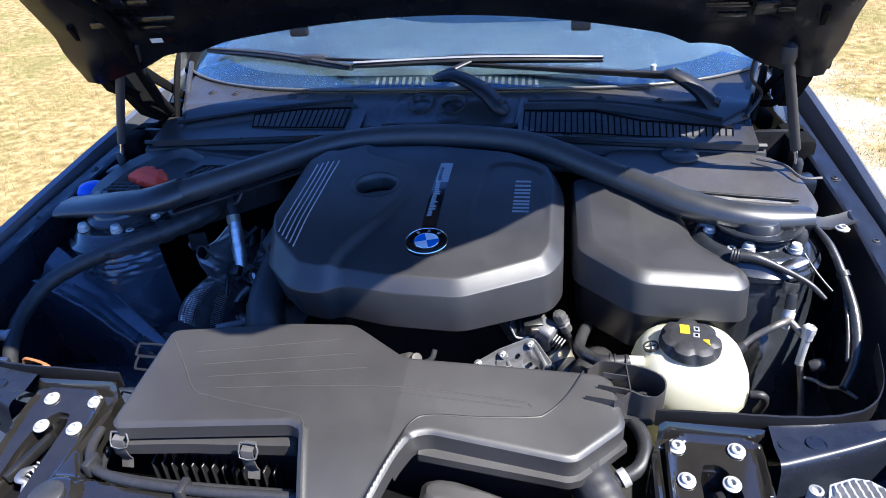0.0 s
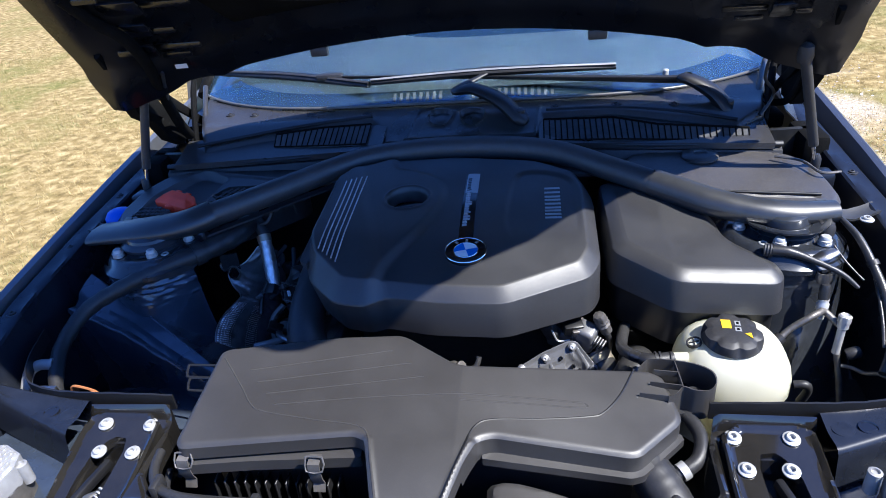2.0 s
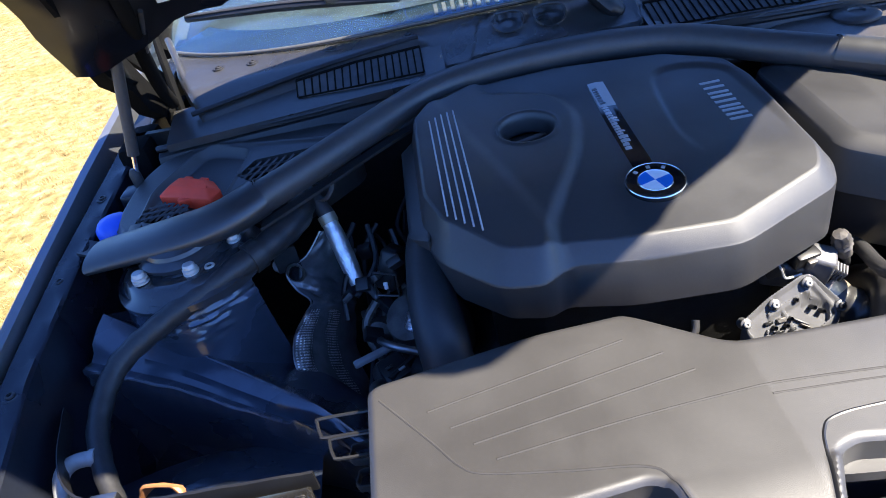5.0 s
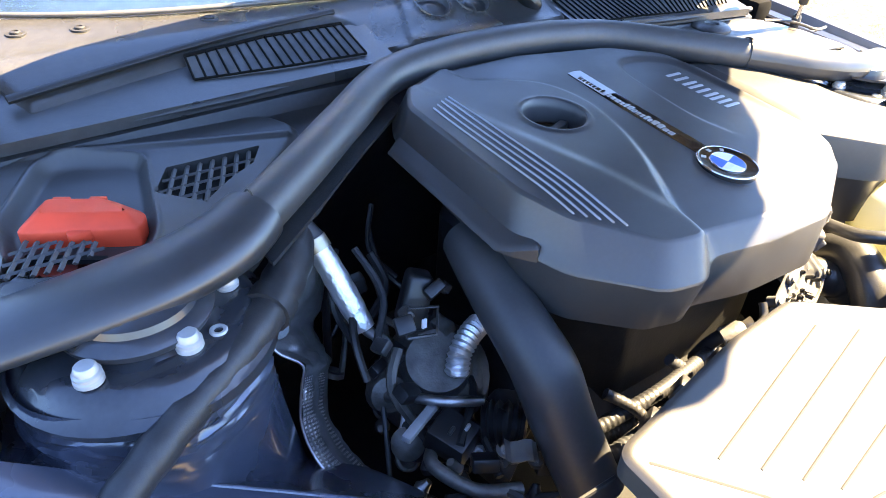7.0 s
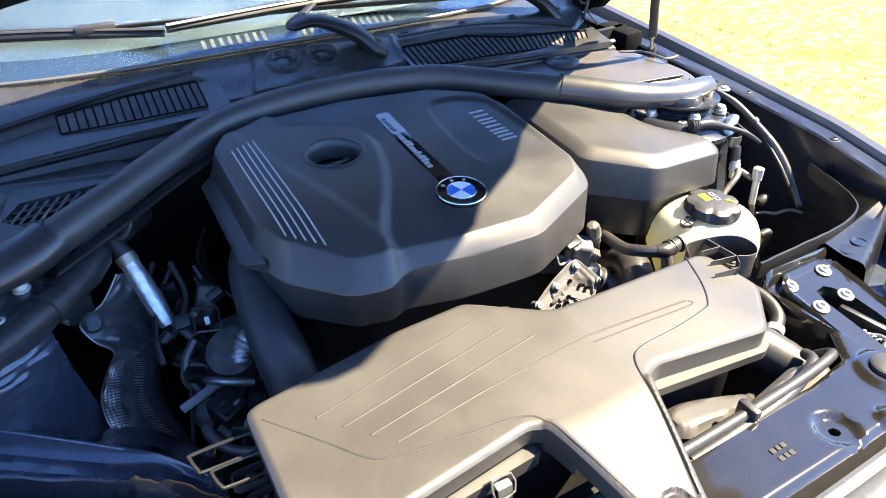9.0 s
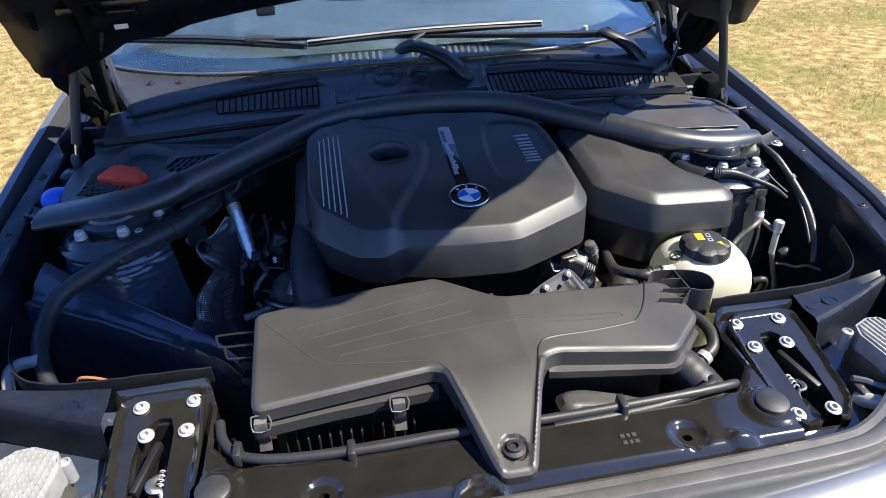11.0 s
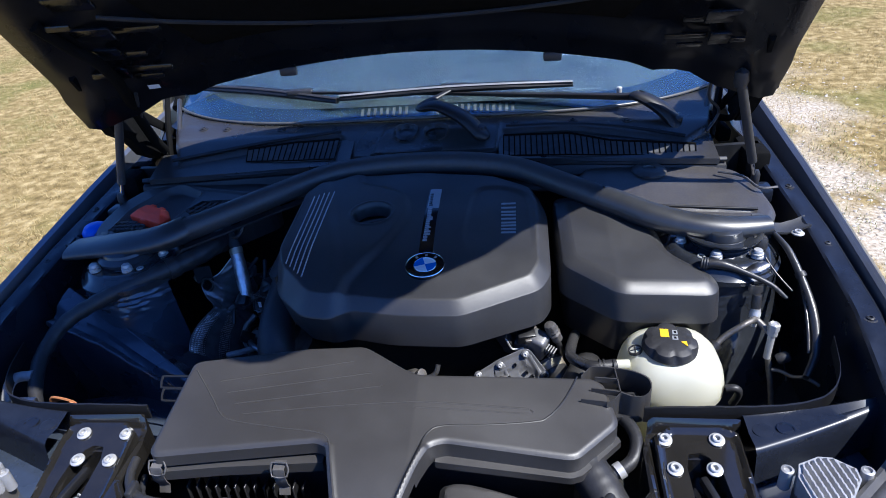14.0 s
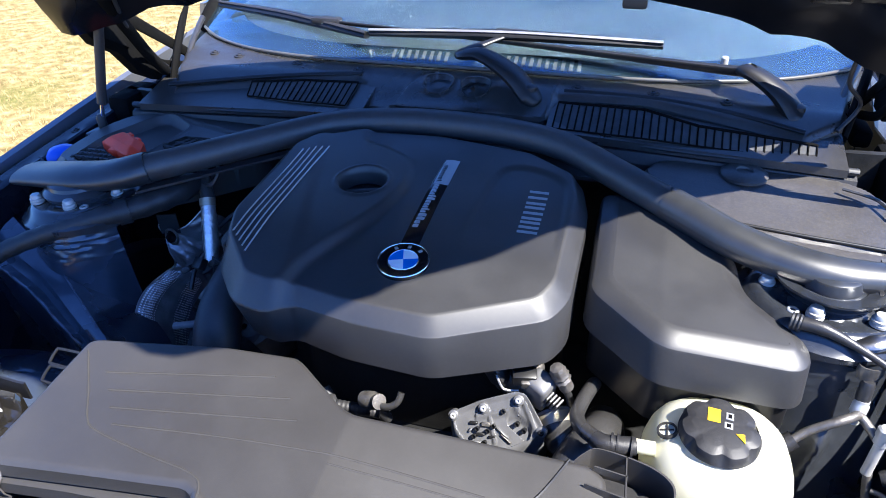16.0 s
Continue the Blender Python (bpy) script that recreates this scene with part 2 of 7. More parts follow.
def adopt(ob, parent):
    ob.parent = parent
    ob.matrix_parent_inverse = where(parent).inverted()
    return ob


def part(name, data, mat, parent=None, label="", at=None):
    """Links a bmesh or mesh as one object, built in world places, under its thing."""
    if isinstance(data, bmesh.types.BMesh):
        me = bpy.data.meshes.new(name)
        bmesh.ops.recalc_face_normals(data, faces=data.faces)
        data.to_mesh(me)
        data.free()
    else:
        me = data
    if mat and not me.materials:
        me.materials.append(mat)
    ob = new(name, me)
    if at is not None:
        ob.matrix_basis = at if isinstance(at, Matrix) else Matrix.Translation(at)
    if parent:
        adopt(ob, parent)
    if label:
        tagged(ob, label)
    return ob


def smooth(me, angle=38):
    me.polygons.foreach_set("use_smooth", [True] * len(me.polygons))
    me.set_sharp_from_angle(angle=radians(angle))
    return me


def meshed(verts, faces, angle=38):
    me = bpy.data.meshes.new("mesh")
    me.from_pydata([tuple(v) for v in verts], [], [tuple(int(i) for i in f) for f in faces])
    bm = bmesh.new()
    bm.from_mesh(me)
    bmesh.ops.recalc_face_normals(bm, faces=bm.faces)
    bm.to_mesh(me)
    bm.free()
    return smooth(me, angle)


def curve(points, n=8, closed=False):
    """A smooth line through the points."""
    p = [np.array(q, float) for q in points]
    m = len(p)
    out = []
    for i in range(m if closed else m - 1):
        a, b, c, d = (p[(i + k) % m] if closed else p[min(max(i + k, 0), m - 1)] for k in (-1, 0, 1, 2))
        for k in range(n):
            t = k / n
            out.append(0.5 * (2 * b + (c - a) * t + (2 * a - 5 * b + 4 * c - d) * t * t + (3 * b - a - 3 * c + d) * t**3))
    if not closed:
        out.append(p[-1])
    return np.array(out)


def rounded(points, times=2):
    """Corners cut, time after time."""
    p = np.array(points, float)
    for _ in range(times):
        q = np.roll(p, -1, 0)
        p = np.stack([0.8 * p + 0.2 * q, 0.2 * p + 0.8 * q], 1).reshape(-1, p.shape[1])
    return p


def inset(points, far):
    """An outline, counterclockwise, moved inwards; far may differ from edge to edge."""
    p = np.array(points, float)
    n = len(p)
    far = [far] * n if np.ndim(far) == 0 else list(far)
    go = np.roll(p, -1, 0) - p
    go /= np.linalg.norm(go, axis=1)[:, None]
    inw = np.stack([-go[:, 1], go[:, 0]], 1)
    out = []
    for i in range(n):
        h = i - 1
        a, b = p[i] + inw[h] * far[h], p[i] + inw[i] * far[i]
        den = go[h][0] * go[i][1] - go[h][1] * go[i][0]
        if abs(den) < 0.05:
            out.append((a + b) / 2)
        else:
            t = ((b - a)[0] * go[i][1] - (b - a)[1] * go[i][0]) / den
            out.append(a + go[h] * np.clip(t, -0.08, 0.08))
    return np.array(out)


def fillet(points, radius, n=5):
    """Corners rounded to a set reach, with the same count of points at each."""
    p = np.array(points, float)
    out = []
    for i in range(len(p)):
        a, c, b = p[i - 1], p[i], p[(i + 1) % len(p)]
        ra, rb = min(radius, 0.45 * np.linalg.norm(a - c)), min(radius, 0.45 * np.linalg.norm(b - c))
        u, v = c + (a - c) / np.linalg.norm(a - c) * ra, c + (b - c) / np.linalg.norm(b - c) * rb
        for k in range(n):
            t = k / (n - 1)
            out.append((1 - t) ** 2 * u + 2 * t * (1 - t) * c + t * t * v)
    return np.array(out)


def tube(points, radius, segs=12, n=8, flat=1.0, caps=True, ripple=0.0, pitch=0.01):
    """A round hose along a smooth line; radius may be a list, one a point. flat squashes it upright."""
    line = curve(points, n)
    rad = np.interp(np.linspace(0, 1, len(line)), np.linspace(0, 1, len(radius)), radius) if np.ndim(radius) else np.full(len(line), radius)
    if ripple:
        run = np.r_[0, np.cumsum(np.linalg.norm(np.diff(line, axis=0), axis=1))]
        dense = np.arange(0, run[-1], pitch / 4)
        rad = np.interp(dense, run, rad) * (1 + ripple * np.sin(dense / pitch * 2 * np.pi))
        line = np.stack([np.interp(dense, run, line[:, k]) for k in range(3)], 1)
    go = np.gradient(line, axis=0)
    go /= np.linalg.norm(go, axis=1)[:, None]
    verts, faces = [], []
    side = None
    for c, g, r in zip(line, go, rad):
        if side is None:
            side = np.cross(g, (0, 0, 1) if abs(g[2]) < 0.9 else (0, 1, 0))
        side = side - g * (side @ g)
        side /= np.linalg.norm(side)
        up = np.cross(side, g)
        for k in range(segs):
            a = 2 * np.pi * k / segs
            verts.append(c + r * (np.cos(a) * side + flat * np.sin(a) * up))
    m = len(line)
    for i in range(m - 1):
        for k in range(segs):
            j = (k + 1) % segs
            faces.append((i * segs + k, i * segs + j, (i + 1) * segs + j, (i + 1) * segs + k))
    if caps:
        faces += [tuple(range(segs))[::-1], tuple(range((m - 1) * segs, m * segs))]
    return meshed(verts, faces, 50)


def oval(points, wide, high, segs=24, n=8):
    """A flattened sleeve along a line; wide and high are half sizes, one a point."""
    line = curve(points, n)
    at = np.linspace(0, 1, len(line))
    w, h = (np.interp(at, np.linspace(0, 1, len(v)), v) for v in (wide, high))
    go = np.gradient(line, axis=0)
    rows = [[tuple(line[0])] * (segs + 1)]
    for c, g, a, b in zip(line, go, w, h):
        side = np.cross(g, (0, 0, 1))
        side /= np.linalg.norm(side)
        up = np.cross(side, g)
        up /= np.linalg.norm(up)
        rows.append([tuple(c + a * math.cos(t) * side + b * math.sin(t) * up) for t in np.linspace(0, 2 * math.pi, segs + 1)])
    return sheet(rows + [[tuple(line[-1])] * (segs + 1)])


def lathe(profile, segs=32, lobes=0, depth=0.0, lobe_from=0.0):
    """Turned about z; lobes scallop the part above lobe_from."""
    verts, faces = [], []
    for r, z in profile:
        for k in range(segs):
            a = 2 * np.pi * k / segs
            q = r * (1 - depth * (0.5 + 0.5 * np.cos(lobes * a)) ** 3) if lobes and z >= lobe_from else r
            verts.append((q * np.cos(a), q * np.sin(a), z))
    for i in range(len(profile) - 1):
        for k in range(segs):
            j = (k + 1) % segs
            faces.append((i * segs + k, i * segs + j, (i + 1) * segs + j, (i + 1) * segs + k))
    faces += [tuple(range(segs))[::-1], tuple(range((len(profile) - 1) * segs, len(profile) * segs))]
    return meshed(verts, faces, 40)


def block(sx, sy, sz, bevel=0.003, segs=2, taper=1.0):
    """A bevelled block standing on its base's centre; taper narrows its top."""
    bm = bmesh.new()
    bmesh.ops.create_cube(bm, size=1)
    for v in bm.verts:
        k = taper if v.co.z > 0 else 1
        v.co = (v.co.x * sx * k, v.co.y * sy * k, (v.co.z + 0.5) * sz)
    if bevel:
        bmesh.ops.bevel(bm, geom=bm.edges[:], offset=bevel, segments=segs, affect="EDGES", profile=0.5)
    me = bpy.data.meshes.new("block")
    bm.to_mesh(me)
    bm.free()
    return smooth(me)


def inside(poly, x, y):
    """The distance to an outline, inside positive, and the nearest point on it."""
    p = np.asarray(poly, float)
    q = np.roll(p, -1, 0)
    pts = np.stack([np.ravel(x), np.ravel(y)], 1)
    best, near, odd = np.full(len(pts), 1e9), np.zeros_like(pts), np.zeros(len(pts), bool)
    for a, b in zip(p, q):
        d = b - a
        t = np.clip(((pts - a) @ d) / max(d @ d, 1e-12), 0, 1)
        c = a + t[:, None] * d
        far = np.linalg.norm(pts - c, axis=1)
        hit = far < best
        best[hit], near[hit] = far[hit], c[hit]
        if a[1] != b[1]:
            cross = ((a[1] > pts[:, 1]) != (b[1] > pts[:, 1])) & (pts[:, 0] < (b[0] - a[0]) * (pts[:, 1] - a[1]) / (b[1] - a[1]) + a[0])
            odd ^= cross
    return np.where(odd, best, -best).reshape(np.shape(x)), near.reshape(*np.shape(x), 2)


def line_far(points, x, y):
    """The distance to an open line."""
    best = np.full(np.shape(x), 1e9)
    for a, b in zip(points[:-1], points[1:]):
        a, b = np.array(a, float), np.array(b, float)
        d = b - a
        t = np.clip(((x - a[0]) * d[0] + (y - a[1]) * d[1]) / (d @ d), 0, 1)
        best = np.minimum(best, np.hypot(x - a[0] - t * d[0], y - a[1] - t * d[1]))
    return best


def step01(v, a, b):
    t = np.clip((v - a) / (b - a), 0, 1)
    return t * t * (3 - 2 * t)


def shell(outline, height, bottom, step=0.004, holes=(), angle=32):
    """A moulded panel: a fine sheet over an outline, whose height(x, y, d) may fall off towards the edge, with a skirt down to bottom(x, y)."""
    p = np.asarray(outline, float)
    xs = np.arange(p[:, 0].min() - step, p[:, 0].max() + 2 * step, step)
    ys = np.arange(p[:, 1].min() - step, p[:, 1].max() + 2 * step, step)
    X, Y = np.meshgrid(xs, ys, indexing="ij")
    D, near = inside(p, X, Y)
    keep = inside(p, (X[:-1, :-1] + X[1:, 1:]) / 2, (Y[:-1, :-1] + Y[1:, 1:]) / 2)[0] > 0
    rims = [(D, near)]
    for h in holes:
        hd, hn = inside(h, X, Y)
        keep &= inside(h, (X[:-1, :-1] + X[1:, 1:]) / 2, (Y[:-1, :-1] + Y[1:, 1:]) / 2)[0] < 0
        rims.append((-hd, hn))
    used = np.zeros(X.shape, int)
    for i in (0, 1):
        for j in (0, 1):
            used[i : i + keep.shape[0], j : j + keep.shape[1]] += keep
    for d, nr in rims:
        snap = (used > 0) & (used < 4) & (np.abs(d) < 1.5 * step)
        X[snap], Y[snap] = nr[snap][:, 0], nr[snap][:, 1]
        D[snap] = np.where(d is D, 0, D[snap])
    Z = height(X, Y, np.maximum(D, 0))
    index = np.full(X.shape, -1)
    index[used > 0] = np.arange((used > 0).sum())
    verts = np.stack([X[used > 0], Y[used > 0], Z[used > 0]], 1).tolist()
    a, b, c, d = index[:-1, :-1][keep], index[1:, :-1][keep], index[1:, 1:][keep], index[:-1, 1:][keep]
    faces = np.stack([a, b, c, d], 1).tolist()
    edges = {}
    for f in faces:
        for u, v in zip(f, f[1:] + f[:1]):
            if edges.pop((v, u), None) is None:
                edges[(u, v)] = True
    low = {}
    for u, v in edges:
        for w in (u, v):
            if w not in low:
                low[w] = len(verts)
                verts.append((verts[w][0], verts[w][1], bottom(verts[w][0], verts[w][1])))
        faces.append((v, u, low[u], low[v]))
    me = bpy.data.meshes.new("shell")
    me.from_pydata(verts, [], faces)
    return smooth(me, angle)


def bevelled(outline, far, top, low, bottom, step=0.003, radius=0.012, inner=0.008, holes=(), soft=0.0016, foot=None):
    """A panel with a flat, crisp bevel: top(x, y, d) inside, a facet down to low(x, y), then a wall down to bottom(x, y)."""
    outer = fillet(outline, radius)
    ring = fillet(inset(outline, far), inner)
    lid = shell(ring, top, lambda x, y: float(top(np.array([x]), np.array([y]), np.array([0.0]))[0]) - 0.001, step, holes)

    def level(p, f):
        return np.array([float(np.ravel(f(np.array([x]), np.array([y]), np.array([0.0])))[0]) for x, y in p])

    zt, zl = level(ring, top), np.array([low(x, y) for x, y in outer])
    zb = np.array([bottom(x, y) for x, y in outer])
    mid = ring - outer
    unit = mid / np.maximum(np.linalg.norm(mid, axis=1), 1e-6)[:, None]
    lean = np.array([foot(x, y) if callable(foot) else (foot or 0.0) for x, y in outer])
    run = np.linalg.norm(mid, axis=1)
    tilt = np.arctan2(np.maximum(zt - zl, 0.0005), np.maximum(run, 1e-4))
    a = np.minimum(soft, 0.18 * run)
    z1 = zt - a * np.tan(tilt / 3)
    z2 = z1 - a * np.tan(2 * tilt / 3)
    rows = [np.c_[ring, zt], np.c_[ring - unit * a[:, None], z1], np.c_[ring - unit * 2 * a[:, None], z2], np.c_[outer + unit * soft, zl + soft * 1.1],
            np.c_[outer + unit * soft * 0.3, zl + soft * 0.35], np.c_[outer, zl - soft * 0.6], np.c_[outer - unit * lean[:, None], zb]]
    m, k = len(rows), len(outer)
    verts = np.concatenate(rows)
    faces = [(i * k + j, i * k + (j + 1) % k, (i + 1) * k + (j + 1) % k, (i + 1) * k + j) for i in range(m - 1) for j in range(k)]
    bm = bmesh.new()
    bm.from_mesh(meshed(verts, faces, 24))
    bm.from_mesh(lid)
    me = bpy.data.meshes.new("bevelled")
    bm.to_mesh(me)
    bm.free()
    return smooth(me, 24)


def sheet(grid):
    """A mesh from a grid of places."""
    g = np.asarray(grid, float)
    r, c = g.shape[:2]
    faces = [(i * c + j, i * c + j + 1, (i + 1) * c + j + 1, (i + 1) * c + j) for i in range(r - 1) for j in range(c - 1)]
    return meshed(g.reshape(-1, 3), faces)


def thick(grid, offset):
    """A closed slab: a grid of places and the same moved by offset."""
    g = np.asarray(grid, float)
    r, c = g.shape[:2]
    o = np.asarray(offset, float)
    v = np.concatenate([g.reshape(-1, 3), (g + o).reshape(-1, 3)])
    n = r * c
    f = []
    for i in range(r - 1):
        for j in range(c - 1):
            q = (i * c + j, i * c + j + 1, (i + 1) * c + j + 1, (i + 1) * c + j)
            f += [q, tuple(k + n for k in q[::-1])]
    rim = [(0, j) for j in range(c)] + [(i, c - 1) for i in range(1, r)] + [(r - 1, j) for j in range(c - 2, -1, -1)] + [(i, 0) for i in range(r - 2, 0, -1)]
    rim = [i * c + j for i, j in rim]
    for u, w in zip(rim, rim[1:] + rim[:1]):
        f.append((u, u + n, w + n, w))
    return meshed(v, f)


def circle(cx, cy, r, n=32, ry=None):
    a = np.linspace(0, 2 * np.pi, n, endpoint=False)
    return np.stack([cx + r * np.cos(a), cy + (ry or r) * np.sin(a)], 1)


def hexbolt(r=0.0065, h=0.007, flange=0.0105, socket=0.0):
    prof = [(flange, 0), (flange, 0.0018), (r * 1.1, 0.003)]
    rows = prof + [(r, 0.0032), (r, h - 0.001), (r * 0.85, h)]
    if socket:
        rows += [(socket, h - 0.0002), (socket * 0.92, h - 0.0045), (socket * 0.3, h - 0.005)]
    verts, faces = [], []
    for q, z in rows:
        for k in range(24):
            a = 2 * np.pi * k / 24
            s = q / np.cos((a % (np.pi / 3)) - np.pi / 6) * 0.95 if z > 0.003 and not socket else q
            verts.append((s * np.cos(a), s * np.sin(a), z))
    for i in range(len(rows) - 1):
        for k in range(24):
            j = (k + 1) % 24
            faces.append((i * 24 + k, i * 24 + j, (i + 1) * 24 + j, (i + 1) * 24 + k))
    faces.append(tuple(range((len(rows) - 1) * 24, len(rows) * 24)))
    return meshed(verts, faces, 30)


BOLT = hexbolt(0.0066, 0.006, 0.0100, 0.0036)
BOLT.materials.append(ZINC)
BIGBOLT = lathe([(r * 0.88, h * 0.92) for r, h in ((0.0112, 0), (0.0112, 0.0035), (0.0098, 0.0042), (0.0098, 0.0052), (0.0108, 0.0058), (0.0108, 0.0085), (0.0090, 0.0095), (0.0085, 0.0135), (0.0070, 0.0152), (0.0, 0.0156))], 24)
BIGBOLT.materials.append(ZINC)
SCREW = lathe([(0.0105, 0.0), (0.0105, 0.0018), (0.0085, 0.0024), (0.0055, 0.0012), (0.0055, 0.0035), (0.0040, 0.0045), (0.0030, 0.0045), (0.0026, 0.002), (0.0, 0.002)], 20)
SCREW.materials.append(PLAST)
SCREW_SMALL = hexbolt(0.0042, 0.004, 0.0060, 0.0025)
SCREW_SMALL.materials.append(ZINC)


def turned_to(normal, at):
    """A pose at a place with its z along a normal."""
    return Matrix.Translation(at) @ Vector(normal).to_track_quat("Z", "Y").to_matrix().to_4x4()

# ---- ground ----
def flat_ground():
    bm = bmesh.new()
    bmesh.ops.create_grid(bm, x_segments=60, y_segments=60, size=1500)
    return bm


ground = part("ground", flat_ground(), GROUND)
tagged(ground, "dry straw-coloured meadow with a bare stony strip", "ground", kind="structure")


def blades(count, x0, x1, y0, y1, hmin, hmax, seed, keep=None, wide=0.0022, spread=0.05):
    """Bent grass blades in loose tufts, thinning out with distance."""
    rng = np.random.default_rng(seed)
    tufts = max(count // 14, 1)
    tx, ty = rng.uniform(x0, x1, tufts), y0 + (y1 - y0) * rng.uniform(0, 1, tufts) ** 1.5
    if keep:
        ok = np.array([keep(cx, cy, rng) for cx, cy in zip(tx, ty)])
        tx, ty = tx[ok], ty[ok]
    n = len(tx) * 14
    x = np.repeat(tx, 14) + rng.normal(0, spread, n)
    y = np.repeat(ty, 14) + rng.normal(0, spread, n)
    h, w, a = rng.uniform(hmin, hmax, n), rng.uniform(0.4, 1.0, n) * wide, rng.uniform(0, 2 * np.pi, n)
    far = rng.uniform(0.3, 2.2, n) * h
    dx, dy, low = np.cos(a), np.sin(a), np.full(n, -0.002)
    five = [(x - dy * w, y + dx * w, low), (x + dy * w, y - dx * w, low), (x + dx * far * 0.4 + dy * w * 0.8, y + dy * far * 0.4 - dx * w * 0.8, h * 0.65),
            (x + dx * far * 0.4 - dy * w * 0.8, y + dy * far * 0.4 + dx * w * 0.8, h * 0.65), (x + dx * far, y + dy * far, h)]
    verts = np.stack([np.stack(p, 1) for p in five], 1).reshape(-1, 3)
    base = np.arange(n)[:, None] * 5
    faces = (base + [0, 1, 2, 3]).tolist() + (base + [3, 2, 4]).tolist()
    me = bpy.data.meshes.new("blades")
    me.from_pydata(verts.tolist(), [], faces)
    return me


def off_track(x, y, rng):
    patch = noise.noise((x * 1.5, y * 1.9, 9)) + 0.5 * noise.noise((x * 4.5, y * 5.0, 4))
    return x > 1.80 + 0.6 * noise.noise((x * 0.7, y * 0.9, 5)) + rng.normal(0, 0.18) and patch > -0.22 + rng.normal(0, 0.10) or patch > 0.42 or rng.uniform() < 0.03


tagged(part("dry_grass", blades(110000, -5.5, -0.95, -1.2, 7, 0.006, 0.028, 3, None, 0.0013, 0.045), STRAW), "short dry straw-coloured meadow grass", "grass", kind="stuff")
tagged(part("dry_grass", blades(120000, 0.98, 5, -1.2, 7, 0.006, 0.026, 4, off_track, 0.0013, 0.045), STRAW), "dry sparse grass beside the stony strip", "grass", kind="stuff")
tagged(part("green_grass", blades(24000, -5.5, -1.0, -1, 7, 0.008, 0.032, 5, lambda x, y, r: noise.noise((x * 0.8, y * 0.8, 3)) > 0.12, 0.0015), GREENS), "patches of greener grass in the dry meadow", "grass", kind="stuff")
tagged(part("green_grass", blades(30000, 1.0, 5, -1, 7, 0.008, 0.034, 6, lambda x, y, r: noise.noise((x * 0.9, y * 0.9, 7)) > 0.15, 0.0015), GREENS), "patches of greener grass by the stony strip", "grass", kind="stuff")


def stones(count, seed):
    rng = np.random.default_rng(seed)
    ico = [(0, 0, 1), (0.9, 0, 0.3), (0.3, 0.85, 0.35), (-0.7, 0.5, 0.3), (-0.7, -0.5, 0.25), (0.3, -0.85, 0.3), (0, 0, -0.6)]
    tris = [(0, 1, 2), (0, 2, 3), (0, 3, 4), (0, 4, 5), (0, 5, 1), (6, 2, 1), (6, 3, 2), (6, 4, 3), (6, 5, 4), (6, 1, 5)]
    verts, faces = [], []
    for _ in range(count):
        x, y = rng.normal(1.5, 0.45), -0.6 + 6.6 * rng.uniform() ** 1.4
        r = 0.0016 + 0.010 * rng.uniform() ** 7
        if x < 1.0:
            continue
        n, a = len(verts), rng.uniform(0, 6.28)
        for p in ico:
            q = np.array(p) * r * rng.uniform(0.75, 1.25, 3)
            verts.append((x + q[0] * np.cos(a) - q[1] * np.sin(a), y + q[0] * np.sin(a) + q[1] * np.cos(a), q[2] * 0.7 + r * -0.05))
        faces += [(n + i, n + j, n + k) for i, j, k in tris]
    me = bpy.data.meshes.new("stones")
    me.from_pydata(verts, [], faces)
    return me


tagged(part("gravel", stones(20000, 8), STONE), "pale loose stones on the bare strip", "gravel", kind="stuff")

tagged(part("dry_weeds", blades(16000, 0.98, 1.7, -0.6, 2.5, 0.008, 0.028, 12, lambda x, y, r: noise.noise((x * 3, y * 3, 2)) > 0.12, 0.0009, 0.03), WEED), "brownish dry weeds beside the car", "weeds", kind="stuff")

# ---- the car's body ----
car = thing("car", (0, 0.6, 0), "dark blue-grey car with its bonnet open, parked on dry grass", "car")

RAIL_Y = [-0.05, 0.04, 0.10, 0.20, 0.36, 0.56, 0.76, 1.0, 1.3]
RAIL_X = [0.60, 0.622, 0.637, 0.660, 0.680, 0.686, 0.680, 0.675, 0.67]
EDGE_X = [0.625, 0.648, 0.672, 0.706, 0.725, 0.734, 0.740, 0.743, 0.745]
RAIL_Z = [0.770, 0.780, 0.793, 0.808, 0.832, 0.852, 0.872, 0.895, 0.92]


def fender(s):
    rows = []
    for y in np.linspace(0.085, 1.3, 60):
        xi, xo, z = np.interp(y, RAIL_Y, RAIL_X), np.interp(y, RAIL_Y, EDGE_X), np.interp(y, RAIL_Y, RAIL_Z)
        k = step01(y, 0.03, 0.5)
        out = 0.09 + 0.05 * k
        low = 0.318 + math.sqrt(max(0.36 ** 2 - (y - 0.62) ** 2, 0)) if abs(y - 0.62) < 0.355 else 0.25
        prof = [(xo - 0.012, z - 0.05), (xo - 0.003, z - 0.006), (xo, z + 0.010), (xo + 0.005, z + 0.013), (xo + 0.011, z + 0.009), (xo + 0.019, z - 0.006),
                (xo + 0.45 * out, z - 0.06), (xo + 0.8 * out, z - 0.15), (xo + out, z - 0.27), (xo + out - 0.005, max(0.44, low)), (xo + out - 0.02, low)]
        rows.append([(s * x, y, zz) for x, zz in prof])
    return thick(rows, (-s * 0.004, 0, -0.002))


